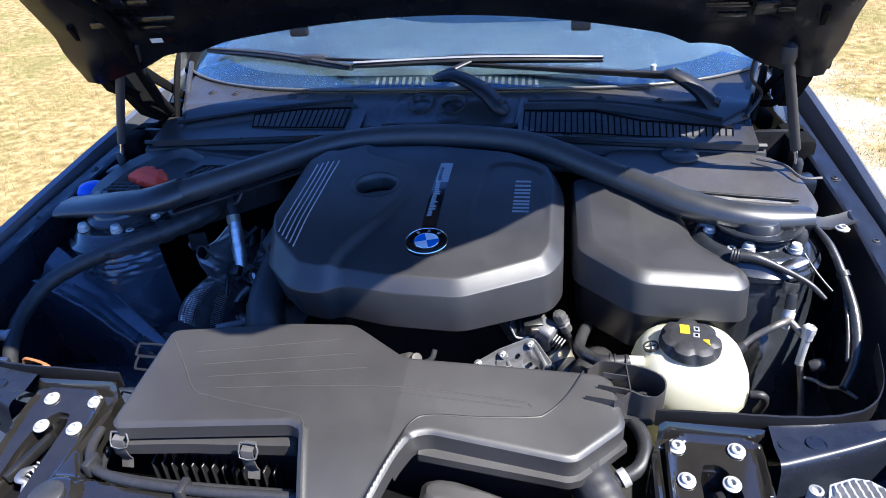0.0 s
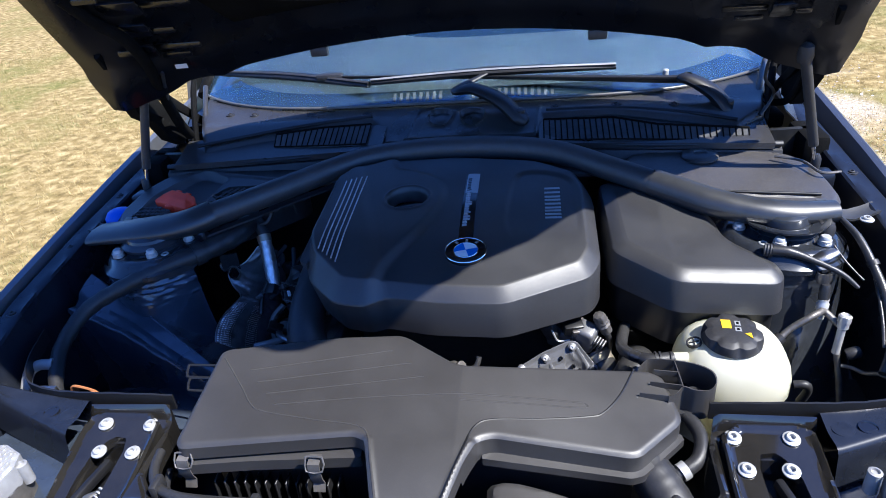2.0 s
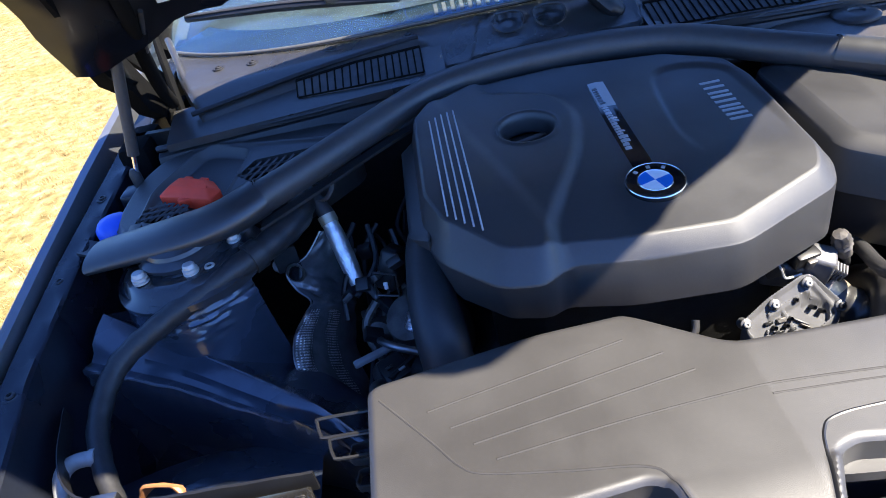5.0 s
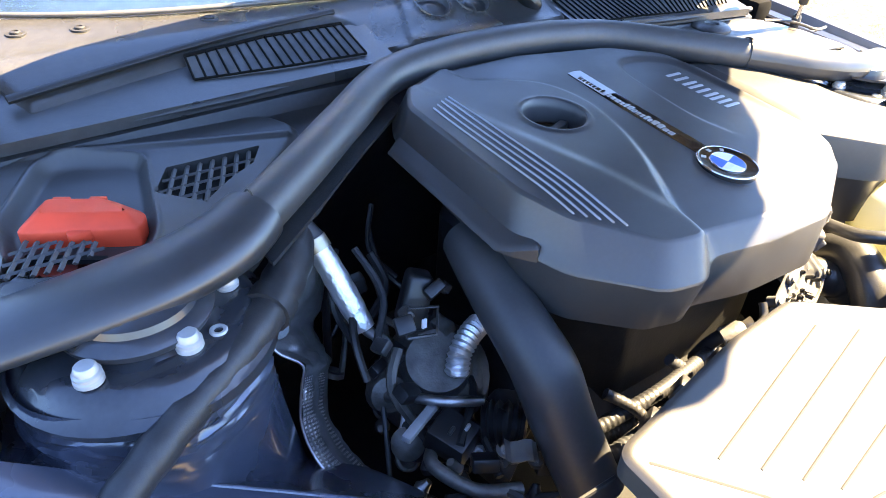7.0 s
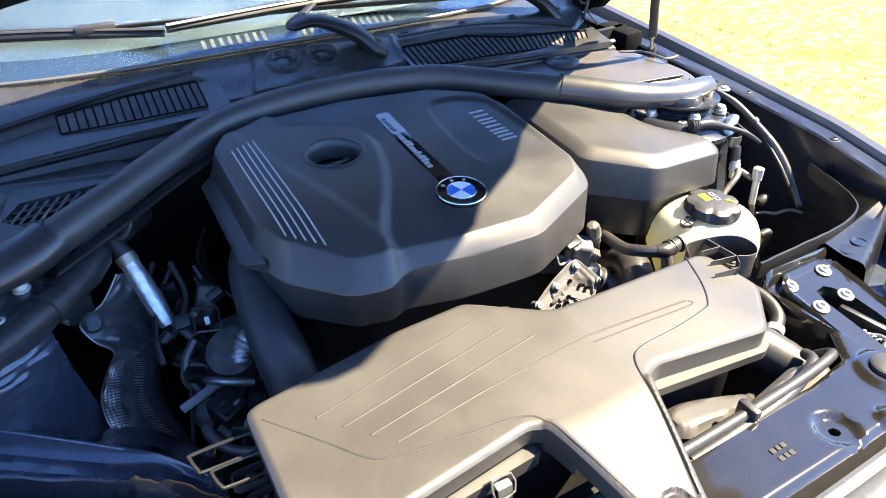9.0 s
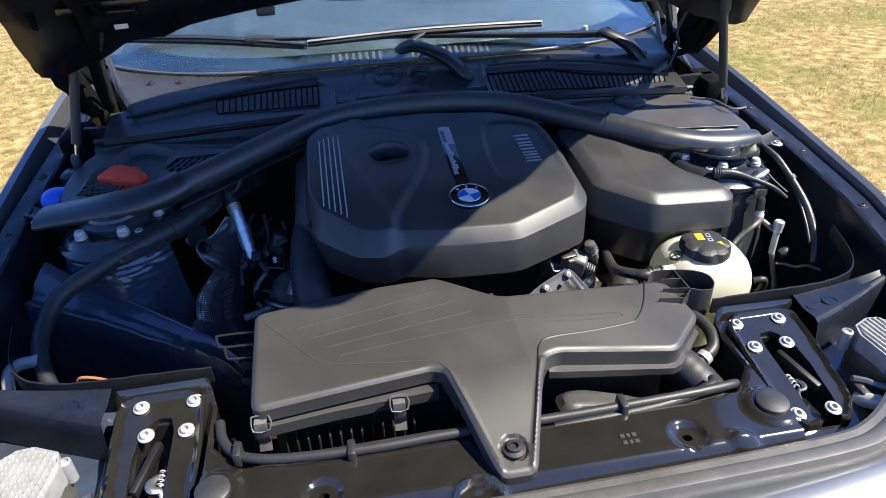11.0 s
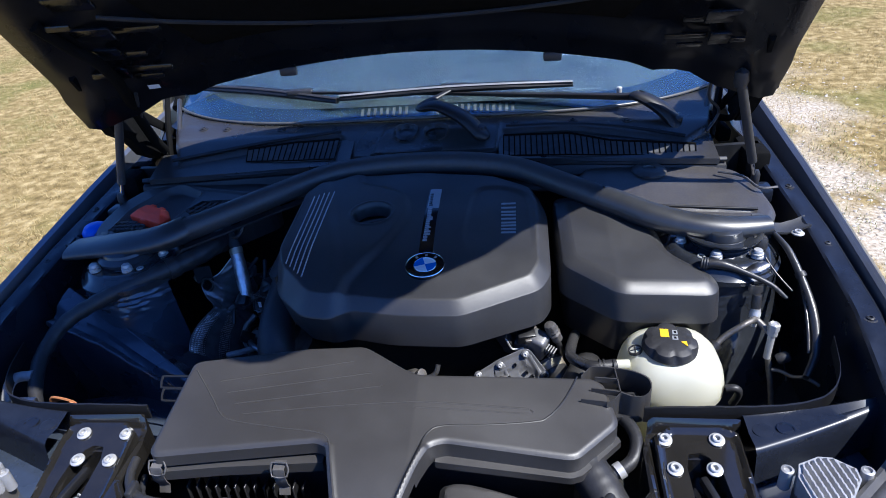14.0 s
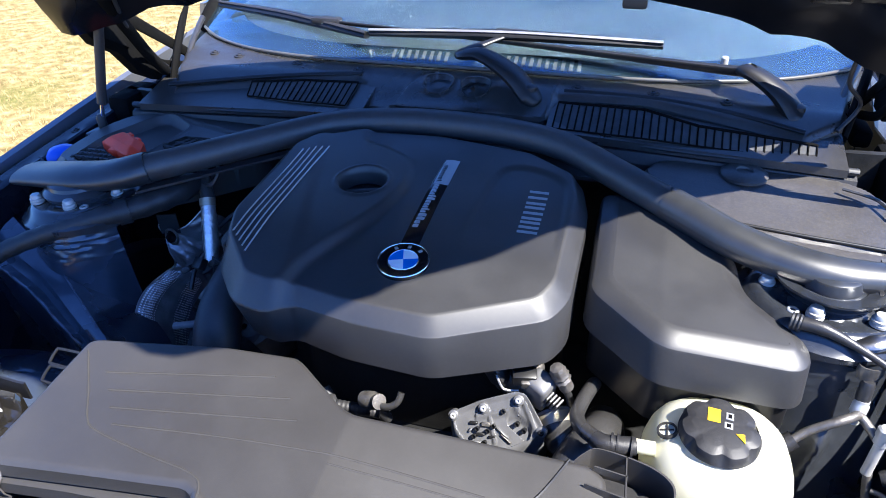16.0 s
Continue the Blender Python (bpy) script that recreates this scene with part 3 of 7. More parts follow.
def rail(s):
    """The bolting flange inside the wing."""
    rows = []
    for y in np.linspace(0.085, 1.28, 50):
        xi, z = np.interp(y, RAIL_Y, RAIL_X), np.interp(y, RAIL_Y, RAIL_Z)
        dip = 0.004 * math.sin(y * 30) ** 8
        prof = [(xi - 0.030, 0.44), (xi - 0.016, z - 0.19), (xi - 0.006, z - 0.03), (xi - 0.004, z - 0.003), (xi, z), (xi + 0.014, z - dip), (xi + 0.028, z), (xi + 0.033, z - 0.004), (xi + 0.036, z - 0.05)]
        rows.append([(s * x, y, zz) for x, zz in prof])
    return sheet(rows)


for s in (1, -1):
    part("fender", fender(s), BODY, car, "blue-grey metallic painted wing")
    r = part("wing_rail", rail(s), RAILP, car, "dark painted bolting flange")
    for y in (0.17, 0.34, 0.52, 0.70, 0.86):
        x, z = np.interp(y, RAIL_Y, RAIL_X) + 0.014, np.interp(y, RAIL_Y, RAIL_Z)
        part("bolt", SCREW if y > 0.3 else BOLT, None, r, at=(s * x, y, z - 0.003))


# Wheelhouse walls with the strut towers.
def wheelhouse(s):
    """The strut tower's body: a crumpled column that flares into the wheelhouse."""
    rows = []
    for v in np.linspace(0, 1, 130):
        z = 0.838 - 0.33 * v
        row = []
        for a in np.linspace(-0.15 * math.pi, -1.05 * math.pi, 90):
            r = 0.090 + 0.012 * v + 0.075 * v * v
            band = step01(v, 0.03, 0.06) * (1 - step01(v, 0.17, 0.21))
            fold = (1.0 if s < 0 else 0.25) * 0.0006 * band * math.sin(v * 190 + 5 * noise.noise((a * 2.5, v * 6, 2.0))) + (1.0 if s < 0 else 0.25) * 0.0028 * band * noise.noise((a * 2.2, v * 60, 4.0))
            fold += 0.005 * noise.noise((a * 1.6 + 3, v * 3, 1.0 + s)) + 0.012 * math.exp(-((a + 2.0 - 0.9 * v) / 0.09) ** 2) * step01(v, 0.28, 0.40)
            row.append((s * (0.530 - (r + fold) * math.cos(a) * s * s), 0.525 + (r + fold) * math.sin(a), z))
        rows.append(row)
    return sheet(rows)


def chassis_rail(s):
    """A folded box section with a wavy welded flange, from the wing down towards the front."""
    flange = curve([(0.665, 0.420, 0.775), (0.600, 0.405, 0.757), (0.543, 0.388, 0.742), (0.485, 0.362, 0.727), (0.426, 0.338, 0.713), (0.385, 0.325, 0.700), (0.33, 0.30, 0.66)], 10)
    ridge = curve([(0.640, 0.475, 0.812), (0.590, 0.458, 0.782), (0.542, 0.441, 0.758), (0.475, 0.400, 0.743), (0.406, 0.357, 0.727), (0.375, 0.340, 0.712), (0.33, 0.315, 0.67)], 10)
    rows = []
    for i, (p, q) in enumerate(zip(flange, ridge)):
        wave = 0.004 * math.sin(i * 0.75) + 0.002 * math.sin(i * 1.9)
        g = q - p
        out = np.array((-0.10, -1.0, 0.1))
        up = np.array((0, 0, 1.0))
        pts = [p + (0.03, 0.02, -0.20), p + (0.004, 0.0, -0.035), p + out * 0.004 + up * wave, p + out * 0.003 + up * (0.004 + wave), p + g * 0.08 + up * (0.001 + 0.5 * wave), p + g * 0.22 - up * 0.006, p + g * 0.36 - up * 0.004,
               p + g * 0.44 + up * 0.004, p + g * 0.75 + up * 0.006, q + up * 0.004, q + (0, 0.008, -0.004), q + (-0.01, 0.05, -0.035), q + (0.0, 0.10, -0.06)]
        rows.append([(s * c[0], c[1], c[2]) for c in pts])
    return sheet(rows)


def inner_wing(s):
    """The bulging panel below the rail, behind the lamp."""
    rows = []
    for u in np.linspace(0, 1, 24):
        row = []
        for v in np.linspace(0, 1, 16):
            x = 0.665 - 0.27 * u
            y = 0.335 - 0.14 * v + 0.03 * math.sin(u * 3)
            row.append((s * x, y, 0.650 + 0.065 * math.sin(v * 2.2) * math.sin(0.4 + u * 2.4) - 0.05 * v))
        rows.append(row)
    return sheet(rows)


def tower_plate(s):
    cx, cy = s * 0.527, 0.525
    out = circle(cx, cy, 0.098, 48)
    out[:, 1] = np.maximum(out[:, 1], 0.0)

    def height(x, y, d):
        r = np.hypot(x - cx, y - cy)
        z = 0.853 - 0.02 * step01(r, 0.075, 0.1) + 0.006 * step01(r, 0.058, 0.050) + 0.0 * d
        return z - 0.05 * (np.abs(x) - 0.527)

    return shell(out, height, lambda x, y: 0.826, 0.005)


for s in (1, -1):
    # Same paint, two tones: darker on the sunlit right, paler in the left's shade.
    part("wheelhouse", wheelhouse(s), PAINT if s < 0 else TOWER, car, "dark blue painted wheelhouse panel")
    if s < 0:
        rail_ob = part("chassis_rail", chassis_rail(s), PAINT, car, "dark blue folded chassis rail")
        # Pale beads along flange and ridge stand in for glints on the edges.
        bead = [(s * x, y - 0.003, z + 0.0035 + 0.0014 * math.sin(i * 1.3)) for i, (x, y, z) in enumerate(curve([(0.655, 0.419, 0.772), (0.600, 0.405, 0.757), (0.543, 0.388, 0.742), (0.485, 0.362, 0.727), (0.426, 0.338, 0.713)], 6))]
        part("edge_glint", tube(bead, 0.0022, 6, 2), GLINT, rail_ob, "pale grey-blue bead drawing the glint on a folded edge")
        part("edge_glint", tube([(s * x, y - 0.002, z + 0.003) for x, y, z in ((0.565, 0.450, 0.770), (0.542, 0.441, 0.7585), (0.475, 0.400, 0.7435), (0.412, 0.360, 0.729))], 0.0014, 6, 6), GLINT, rail_ob, "pale grey-blue bead drawing the glint on a folded edge")
        part("inner_wing", inner_wing(s), PAINT, car, "bulging dark blue inner wing panel")
    t = part("strut_tower", tower_plate(s), TOWER, car, "dark painted strut tower")
    dome = lathe([(0.054, 0), (0.056, 0.006), (0.050, 0.012), (0.046, 0.013), (0.044, 0.018), (0.034, 0.022), (0.031, 0.026), (0.020, 0.030), (0.0, 0.031)], 40)
    if s < 0:
        part("strut_dome", dome, TOWER, t, "round ribbed strut top cap", at=(s * 0.530, 0.522, 0.857))
    else:
        part("strut_dome", lathe([(0.052, 0), (0.054, 0.004), (0.048, 0.008), (0.036, 0.010), (0.034, 0.020), (0.033, 0.024), (0.030, 0.026), (0.0, 0.0265)], 48), TOWER, t, "round flat strut top cap", at=(0.530, 0.526, 0.857))
        arc = [[(0.530 + r * math.cos(a), 0.526 + r * math.sin(a), 0.872 + h) for r, h in ((0.040, -0.004), (0.056, 0.0), (0.064, 0.004))] for a in np.linspace(math.radians(-165), math.radians(-15), 28)]
        part("crescent_plate", thick(arc, (0, 0, -0.003)), TOWER, t, "raised crescent plate round the strut top")
        part("lug", tube([(0.545, 0.438, 0.846), (0.562, 0.442, 0.850), (0.580, 0.450, 0.853)], [0.006, 0.011, 0.008], 10, 5, flat=0.55), ALU, t, "bright cast lug")
        part("rubber_buffer", lathe([(0.013, 0), (0.013, 0.012), (0.010, 0.018), (0, 0.019)], 18), PLAST, t, at=(0.585, 0.505, 0.853))
    for x, y, z in ((0.573, 0.474, 0.850), (0.508, 0.470, 0.851), (0.463, 0.520, 0.850)):
        part("bolt", BIGBOLT, None, t, at=(s * x, y, z + 0.002))
    part("bolt", BOLT, None, t, at=(s * 0.486, 0.474, 0.851))


# Front panel that carries the locks.
def front_panel():
    half = [(0.0, -0.052), (0.40, -0.048), (0.46, -0.030), (0.52, 0.015), (0.62, 0.105), (0.655, 0.150), (0.635, 0.205), (0.56, 0.205), (0.485, 0.190),
            (0.36, 0.192), (0.347, 0.15), (0.345, 0.085), (0.315, 0.048), (0.25, 0.040), (0.0, 0.040)]
    outline = half + [(-x, y) for x, y in half[-2:0:-1]]

    def height(x, y, d):
        a = np.abs(x)
        mid = 0.768 + 0.004 * step01(y, 0.0, -0.04) - 0.014 * step01(y, -0.028, -0.048)
        mid = mid + 0.006 * step01(np.hypot(a - 0.334, y - 0.01), 0.036, 0.026) + 0.009 * step01(np.abs(np.hypot(x + 0.045, y + 0.056) - 0.027), 0.008, 0.002)
        mid = mid - 0.006 * step01(np.hypot(a - 0.215, y + 0.012), 0.024, 0.016) + 0.007 * step01(line_far([(0.27, -0.03), (0.28, -0.045)], a, y), 0.016, 0.006)
        lock = 0.757 + 0.18 * (y - 0.16)
        lock = lock + 0.022 * step01(y, 0.179, 0.188)
        side = 0.722 + 0.0 * y
        z = mid + (lock - mid) * step01(a, 0.350, 0.362)
        z = z + (side - z) * step01(a, 0.476, 0.490)
        return z - 0.006 * step01(d, 0.006, 0.0)

    slot = [(0.398, 0.142), (0.442, 0.142), (0.436, 0.000), (0.396, 0.000)]
    holes = [slot, [(-x, y) for x, y in slot[::-1]], circle(0.214, -0.012, 0.006, 14), circle(-0.214, -0.012, 0.006, 14)]
    return shell(outline, height, lambda x, y: 0.70, 0.004, holes)


panel = part("front_panel", front_panel(), GLOSS, car, "gloss black painted lock carrier panel")
panel.data.materials.append(PAINT)
for face in panel.data.polygons:
    if abs(face.center.x) > 0.484:
        face.material_index = 1
for s in (1, -1):
    part("rubber_plug", lathe([(0.0195, 0), (0.0195, 0.004), (0.017, 0.006), (0.0, 0.006)], 28), RUBBER, panel, at=(s * 0.334, 0.010, 0.774))
    if s > 0:
        for k in range(2):
            for x, w in ((0.137, 0.006), (0.1445, 0.005), (0.1515, 0.006)):
                part("stamped_bar", block(w, 0.0055, 0.0016, 0.0004, 1), LINEPL, panel, "small stamped bar", at=(x, -0.009 + 0.010 * k, 0.7678))
    # The body-coloured shelf beside the lock, with a rounded front edge and a round hole.
    shelf = []
    for t in np.linspace(0, 1, 26):
        x, front, back = 0.481 + 0.180 * t, 0.132 + 0.074 * t, 0.196 + 0.030 * t
        lift = 0.781 + 0.006 * t - 0.004 * math.sin(t * math.pi)
        shelf.append([(s * x, yy, lift + dz) for yy, dz in ((back + 0.004, -0.05), (back, -0.002), (back - 0.004, 0.001), ((front + back) / 2, -0.003), (front + 0.010, 0.0), (front + 0.004, -0.0015), (front, -0.006), (front - 0.004, -0.025), (front - 0.010, -0.058))])
    # The darker rail paint here allows for the sun on the shelf.
    shelf_ob = part("side_shelf", sheet(shelf), RAILP, panel, "glossy dark blue side shelf")
    part("shelf_hole", lathe([(0.0115, -0.001), (0.0115, 0.0008), (0.0095, 0.0008), (0.0090, -0.0002), (0, -0.0002)], 24), INKBLACK, shelf_ob, "round dark hole", at=(s * 0.529, 0.173, 0.7785))
    part("shelf_dimple", lathe([(0.013, -0.001), (0.0125, 0.0006), (0.009, 0.0008), (0, 0.0002)], 24), RAILP, shelf_ob, at=(s * 0.499, 0.170, 0.7785))


def seal_path(off=0.0):
    half = [(0.0, -0.072), (0.20, -0.070), (0.37, -0.064), (0.435, -0.050), (0.50, -0.010), (0.58, 0.058), (0.645, 0.118), (0.668, 0.15)]
    return [(-x, y, 0.772 + off) for x, y in half[:0:-1]] + [(x, y, 0.772 + off) for x, y in half]


def seal():
    """A soft rubber strip with a round bulb on a flat foot, in section."""
    line = curve(seal_path(), 8)
    go = np.gradient(line, axis=0)
    rows = []
    for c, g in zip(line, go):
        n = np.array([g[1], -g[0], 0]) / np.hypot(g[0], g[1])
        prof = [(-0.020, -0.02), (-0.019, -0.002), (-0.014, 0.001), (-0.006, 0.000), (-0.002, 0.006), (0.006, 0.009), (0.014, 0.007), (0.018, 0.000), (0.019, -0.012), (0.016, -0.03)]
        rows.append([tuple(c + n * a + np.array([0, 0, b])) for a, b in prof])
    return sheet(rows)


tagged(part("bonnet_seal", seal(), SEALRUB, car), "dusty grey rubber seal along the front edge")


def nose():
    rows = []
    for x in np.linspace(-0.50, 0.50, 61):
        y0 = np.interp(abs(x), [0, 0.2, 0.42, 0.5], [-0.094, -0.090, -0.076, -0.036])
        bow = 0.02 * (1 - (x / 0.5) ** 2)
        prof = [(0.012, -0.012), (0.0, 0.0), (-0.01, 0.002), (-0.03, -0.002), (-0.06, -0.016), (-0.085, -0.045), (-0.10, -0.09), (-0.115, -0.2), (-0.13, -0.33), (-0.10, -0.5)]
        rows.append([(x, y0 - (0.0 if a > 0 else bow) + a, 0.764 + b) for a, b in prof])
    return thick(rows, (0, 0.004, -0.003))


part("bumper", nose(), BODY, car, "blue-grey metallic painted nose panel")


def lamp_rows(s, sink=0.0):
    top = curve([(0.506, -0.050, 0.745), (0.555, -0.012, 0.760), (0.605, 0.028, 0.776), (0.645, 0.068, 0.790), (0.682, 0.120, 0.801), (0.708, 0.19, 0.812)], 8)
    low = curve([(0.490, -0.190, 0.615), (0.610, -0.150, 0.600), (0.715, -0.065, 0.600), (0.785, 0.030, 0.615), (0.825, 0.130, 0.650), (0.845, 0.22, 0.69)], 8)
    out = np.array([0.40, -0.40, 0.50])
    rows = []
    for a, b in zip(top, low):
        row = []
        for v in np.linspace(0, 1, 16):
            p = a * (1 - v) + b * v + (0.050 * math.sin(math.pi * v ** 0.8) - sink * math.sin(math.pi * v)) * out
            row.append((s * p[0], p[1], p[2] - sink * 0.3))
        rows.append(row)
    return rows


for s in (1, -1):
    h = part("headlamp", sheet(lamp_rows(s, 0.06)), REFLECTOR, car, "dark headlamp housing behind a clear lens")
    # This pale band stands in for the sun's glare across the lens top.
    part("glare_bezel", sheet([[q for q in row[1:7]] for row in lamp_rows(s, 0.022)[1:]]), SUNSILVER, h, "upper lamp bezel, pale with sun glare put into its colour")
    lens_ob = part("lens", thick(lamp_rows(s), (-s * 0.0015, 0.002, -0.0015)), LENS, h, "clear headlamp lens")
    lens_ob.visible_shadow = False
    for x, y, z, r in ((0.600, -0.075, 0.680, 0.032), (0.690, 0.000, 0.695, 0.026)):
        at = turned_to((s * 0.45, -0.55, 0.6), (s * x, y, z))
        part("projector", lathe([(r, -0.03), (r, -0.012), (r * 0.93, -0.010), (r * 0.88, -0.018), (r * 0.84, -0.018), (r * 0.6, -0.008), (0.0, -0.003)], 28), INKBLACK, h, "dark glassy projector", at=at)
    mask = [[(s * x, y, z - 0.055 * v) for v in np.linspace(0, 1, 4)] for x, y, z in curve([(0.545, -0.135, 0.700), (0.640, -0.085, 0.700), (0.725, 0.005, 0.715), (0.765, 0.10, 0.74)], 6)]
    part("inner_mask", sheet(mask), CAST, h, "grey inner mask")
    # Painted corner between the seal and the lamp, with the open joint beside it.
    wedge = []
    for t in np.linspace(0, 1, 20):
        a = np.array((0.462 + 0.190 * t, -0.068 + 0.158 * t + 0.01 * t * t, 0.764 + 0.020 * t))
        wedge.append([(s * (a[0] + d * 0.75), a[1] - d * 0.66, a[2] - (d * 0.16 if d < 0.031 else 0.005 + (d - 0.031) * 2.4)) for d in (-0.006, 0.0, 0.010, 0.018, 0.026, 0.031, 0.034, 0.037)])
    part("corner_panel", sheet(wedge), BODY, car, "painted corner panel beside the lamp")
    part("joint", tube([(s * (0.490 + 0.19 * t), -0.098 + 0.158 * t + 0.01 * t * t, 0.740 + 0.021 * t) for t in np.linspace(0, 1, 8)], 0.0028, 8, 3, flat=0.5), DARKPL, car, "dark open joint")
    part("corner_clip", block(0.014, 0.012, 0.004, 0.0015), DUSTY, car, "small grey plastic clip", at=(s * 0.500, -0.046, 0.758))


def bay_floor():
    rows = [[(x, y, 0.42 + 0.02 * noise.noise((x * 5, y * 5, 0))) for x in np.linspace(-0.68, 0.68, 30)] for y in np.linspace(-0.12, 0.95, 24)]
    return thick(rows, (0, 0, -0.01))


part("undertray", bay_floor(), DARK, car, "black undertray")
part("firewall", thick([[(x, 0.84 + 0.02 * math.cos(x * 6), z) for x in np.linspace(-0.68, 0.68, 16)] for z in np.linspace(0.43, 0.90, 8)], (0, 0.012, 0)), DARK, car, "black bulkhead")


def wheel(s):
    w = part("wheel", lathe([(0.0, -0.09), (0.20, -0.10), (0.30, -0.105), (0.315, -0.08), (0.318, 0), (0.315, 0.08), (0.30, 0.105), (0.20, 0.10), (0.0, 0.09)], 48), RUBBER, car, "black tyre", at=Matrix.Translation((s * 0.745, 0.62, 0.318)) @ pose(0, 0, 0, 0, 90, 0))
    return w


for s in (1, -1):
    wheel(s)


# ---- windscreen, cabin, cowl ----
def ws_base(x):
    return 0.909 + 0.165 * (abs(x) / 0.64) ** 4, 0.961 - 0.008 * (x / 0.64) ** 2


def windscreen(off=0.0, reach=0.80, width=0.66):
    rows = []
    for v in np.linspace(0, 1, 18):
        row = []
        for x in np.linspace(-width, width, 44):
            y, z = ws_base(x)
            k = 1 - 0.12 * v
            row.append((x * k, y + reach * 0.875 * v, z + reach * (0.485 * v - 0.03 * v * v) + off))
        rows.append(row)
    return rows


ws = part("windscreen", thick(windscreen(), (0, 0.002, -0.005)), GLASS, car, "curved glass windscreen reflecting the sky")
ws.visible_shadow = False
band = part("frit_band", sheet(windscreen(-0.007, 0.045)), INKBLACK, ws, "black printed edge band")
# Two rows of pale upright bars just under the foot of the glass.
for x0, x1, count in ((-0.150, -0.050, 8), (0.020, 0.185, 13)):
    for x in np.linspace(x0, x1, count):
        y, z = ws_base(x)
        slat = [[(x + dx, y + 0.70 * v, z + 0.388 * v - 0.0060) for dx in (-0.0032, 0.0032)] for v in (0.014, 0.046)]
        part("pale_bar", thick(slat, (0, 0.0003, -0.0004)), PALEBAR, ws, "pale bar under the foot of the glass")
dash = []
for v in np.linspace(0, 1, 14):
    row = []
    for x in np.linspace(-0.64, 0.64, 40):
        y, z = ws_base(x)
        row.append((x, y - 0.004 + 0.58 * v, z - 0.016 - 0.012 * step01(v, 0.0, 0.05) + 0.06 * math.sin(v * 2.6) + 0.03 * math.exp(-((x + 0.32) / 0.14) ** 2) * step01(v, 0.55, 0.8) - 0.12 * step01(v, 0.88, 1.0)))
    dash.append(row)
part("base_trim", tube([(x, ws_base(x)[0] - 0.004, ws_base(x)[1] - 0.001) for x in np.linspace(-0.655, 0.655, 40)], 0.0032, 8, 2), SEALRUB, car, "pale trim along the foot of the glass")
part("dashboard", thick(dash, (0, 0, -0.02)), DASH, car, "black dashboard top behind the glass")
part("cabin_back", thick([[(x, 1.95, z) for x in np.linspace(-0.68, 0.68, 6)] for z in np.linspace(0.6, 1.34, 5)], (0, 0.02, 0)), DARK, car, "dark cabin interior")
for s in (1, -1):
    pillar = [(s * 0.672, 1.10, 0.945), (s * 0.665, 1.25, 1.04), (s * 0.640, 1.45, 1.16), (s * 0.60, 1.80, 1.345)]
    part("pillar", tube(pillar, 0.015, 10), FELT, car, "painted windscreen pillar")


def roof_z(x, y):
    """The roof's height, falling towards the tail."""
    return 1.365 + 0.045 * (1 - (x / 0.62) ** 2) + 0.030 * math.sin((y - 1.65) * 1.3) - 0.10 * max(y - 2.9, 0) ** 2


def flank(s, y0, y1, arch=None):
    """A painted side panel from the sill to the belt line, cut round a wheel where there is one."""
    rows = []
    for y in np.linspace(y0, y1, 24):
        low = 0.24
        if arch is not None and abs(y - arch) < 0.36:
            low = 0.318 + math.sqrt(max(0.365 ** 2 - (y - arch) ** 2, 0))
        pull = 0.10 * max(y - 3.4, 0) ** 2 / 0.4
        rows.append([(s * (0.862 - pull - 0.03 * (1 - v) ** 3 - 0.045 * v ** 4), y, low + (0.945 - low) * v) for v in np.linspace(0, 1, 12)])
    return thick(rows, (-s * 0.012, 0, 0))


def side_glass(s, y0, y1):
    rows = []
    for y in np.linspace(y0, y1, 14):
        top = min(1.345, 0.985 + 0.56 * (y - 1.22)) if y < 2.6 else roof_z(0.6, y) - 0.03
        rows.append([(s * (0.812 - 0.19 * v ** 1.3), y, 0.95 + max(top - 0.95, 0.02) * v) for v in np.linspace(0, 1, 8)])
    return thick(rows, (-s * 0.005, 0, 0))


part("roof", thick([[(x, y, roof_z(x, y)) for x in np.linspace(-0.62, 0.62, 14)] for y in np.linspace(1.66, 3.55, 16)], (0, 0, -0.02)), BODY, car, "painted roof")
part("tailgate", thick([[(x * (1 - 0.1 * v), 3.56 + 0.36 * v - 0.05 * (x / 0.7) ** 2, 1.30 - 0.42 * v - 0.5 * v ** 3) for x in np.linspace(-0.68, 0.68, 12)] for v in np.linspace(0, 1, 12)], (0, -0.015, -0.005)), BODY, car, "painted tailgate")
part("rear_bumper", thick([[(x, 3.98 - 0.22 * (x / 0.8) ** 4 + 0.03 * math.sin(3 * v), 0.58 - 0.33 * v) for x in np.linspace(-0.80, 0.80, 16)] for v in np.linspace(0, 1, 8)], (0, -0.02, 0)), BODY, car, "painted rear bumper")
for s in (1, -1):
    part("door", flank(s, 1.305, 2.28), BODY, car, "painted front door")
    part("rear_door", flank(s, 2.288, 2.98), BODY, car, "painted rear door")
    part("quarter_panel", flank(s, 2.988, 3.90, 3.31), BODY, car, "painted rear quarter panel")
    part("side_window", side_glass(s, 1.32, 2.27), INKBLACK, car, "dark side window")
    part("side_window", side_glass(s, 2.30, 3.30), INKBLACK, car, "dark side window")
    part("rear_wheel", lathe([(0.0, -0.09), (0.20, -0.10), (0.30, -0.105), (0.315, -0.08), (0.318, 0), (0.315, 0.08), (0.30, 0.105), (0.20, 0.10), (0.0, 0.09)], 48), RUBBER, car, "black tyre", at=Matrix.Translation((s * 0.745, 3.31, 0.318)) @ pose(0, 0, 0, 0, 90, 0))

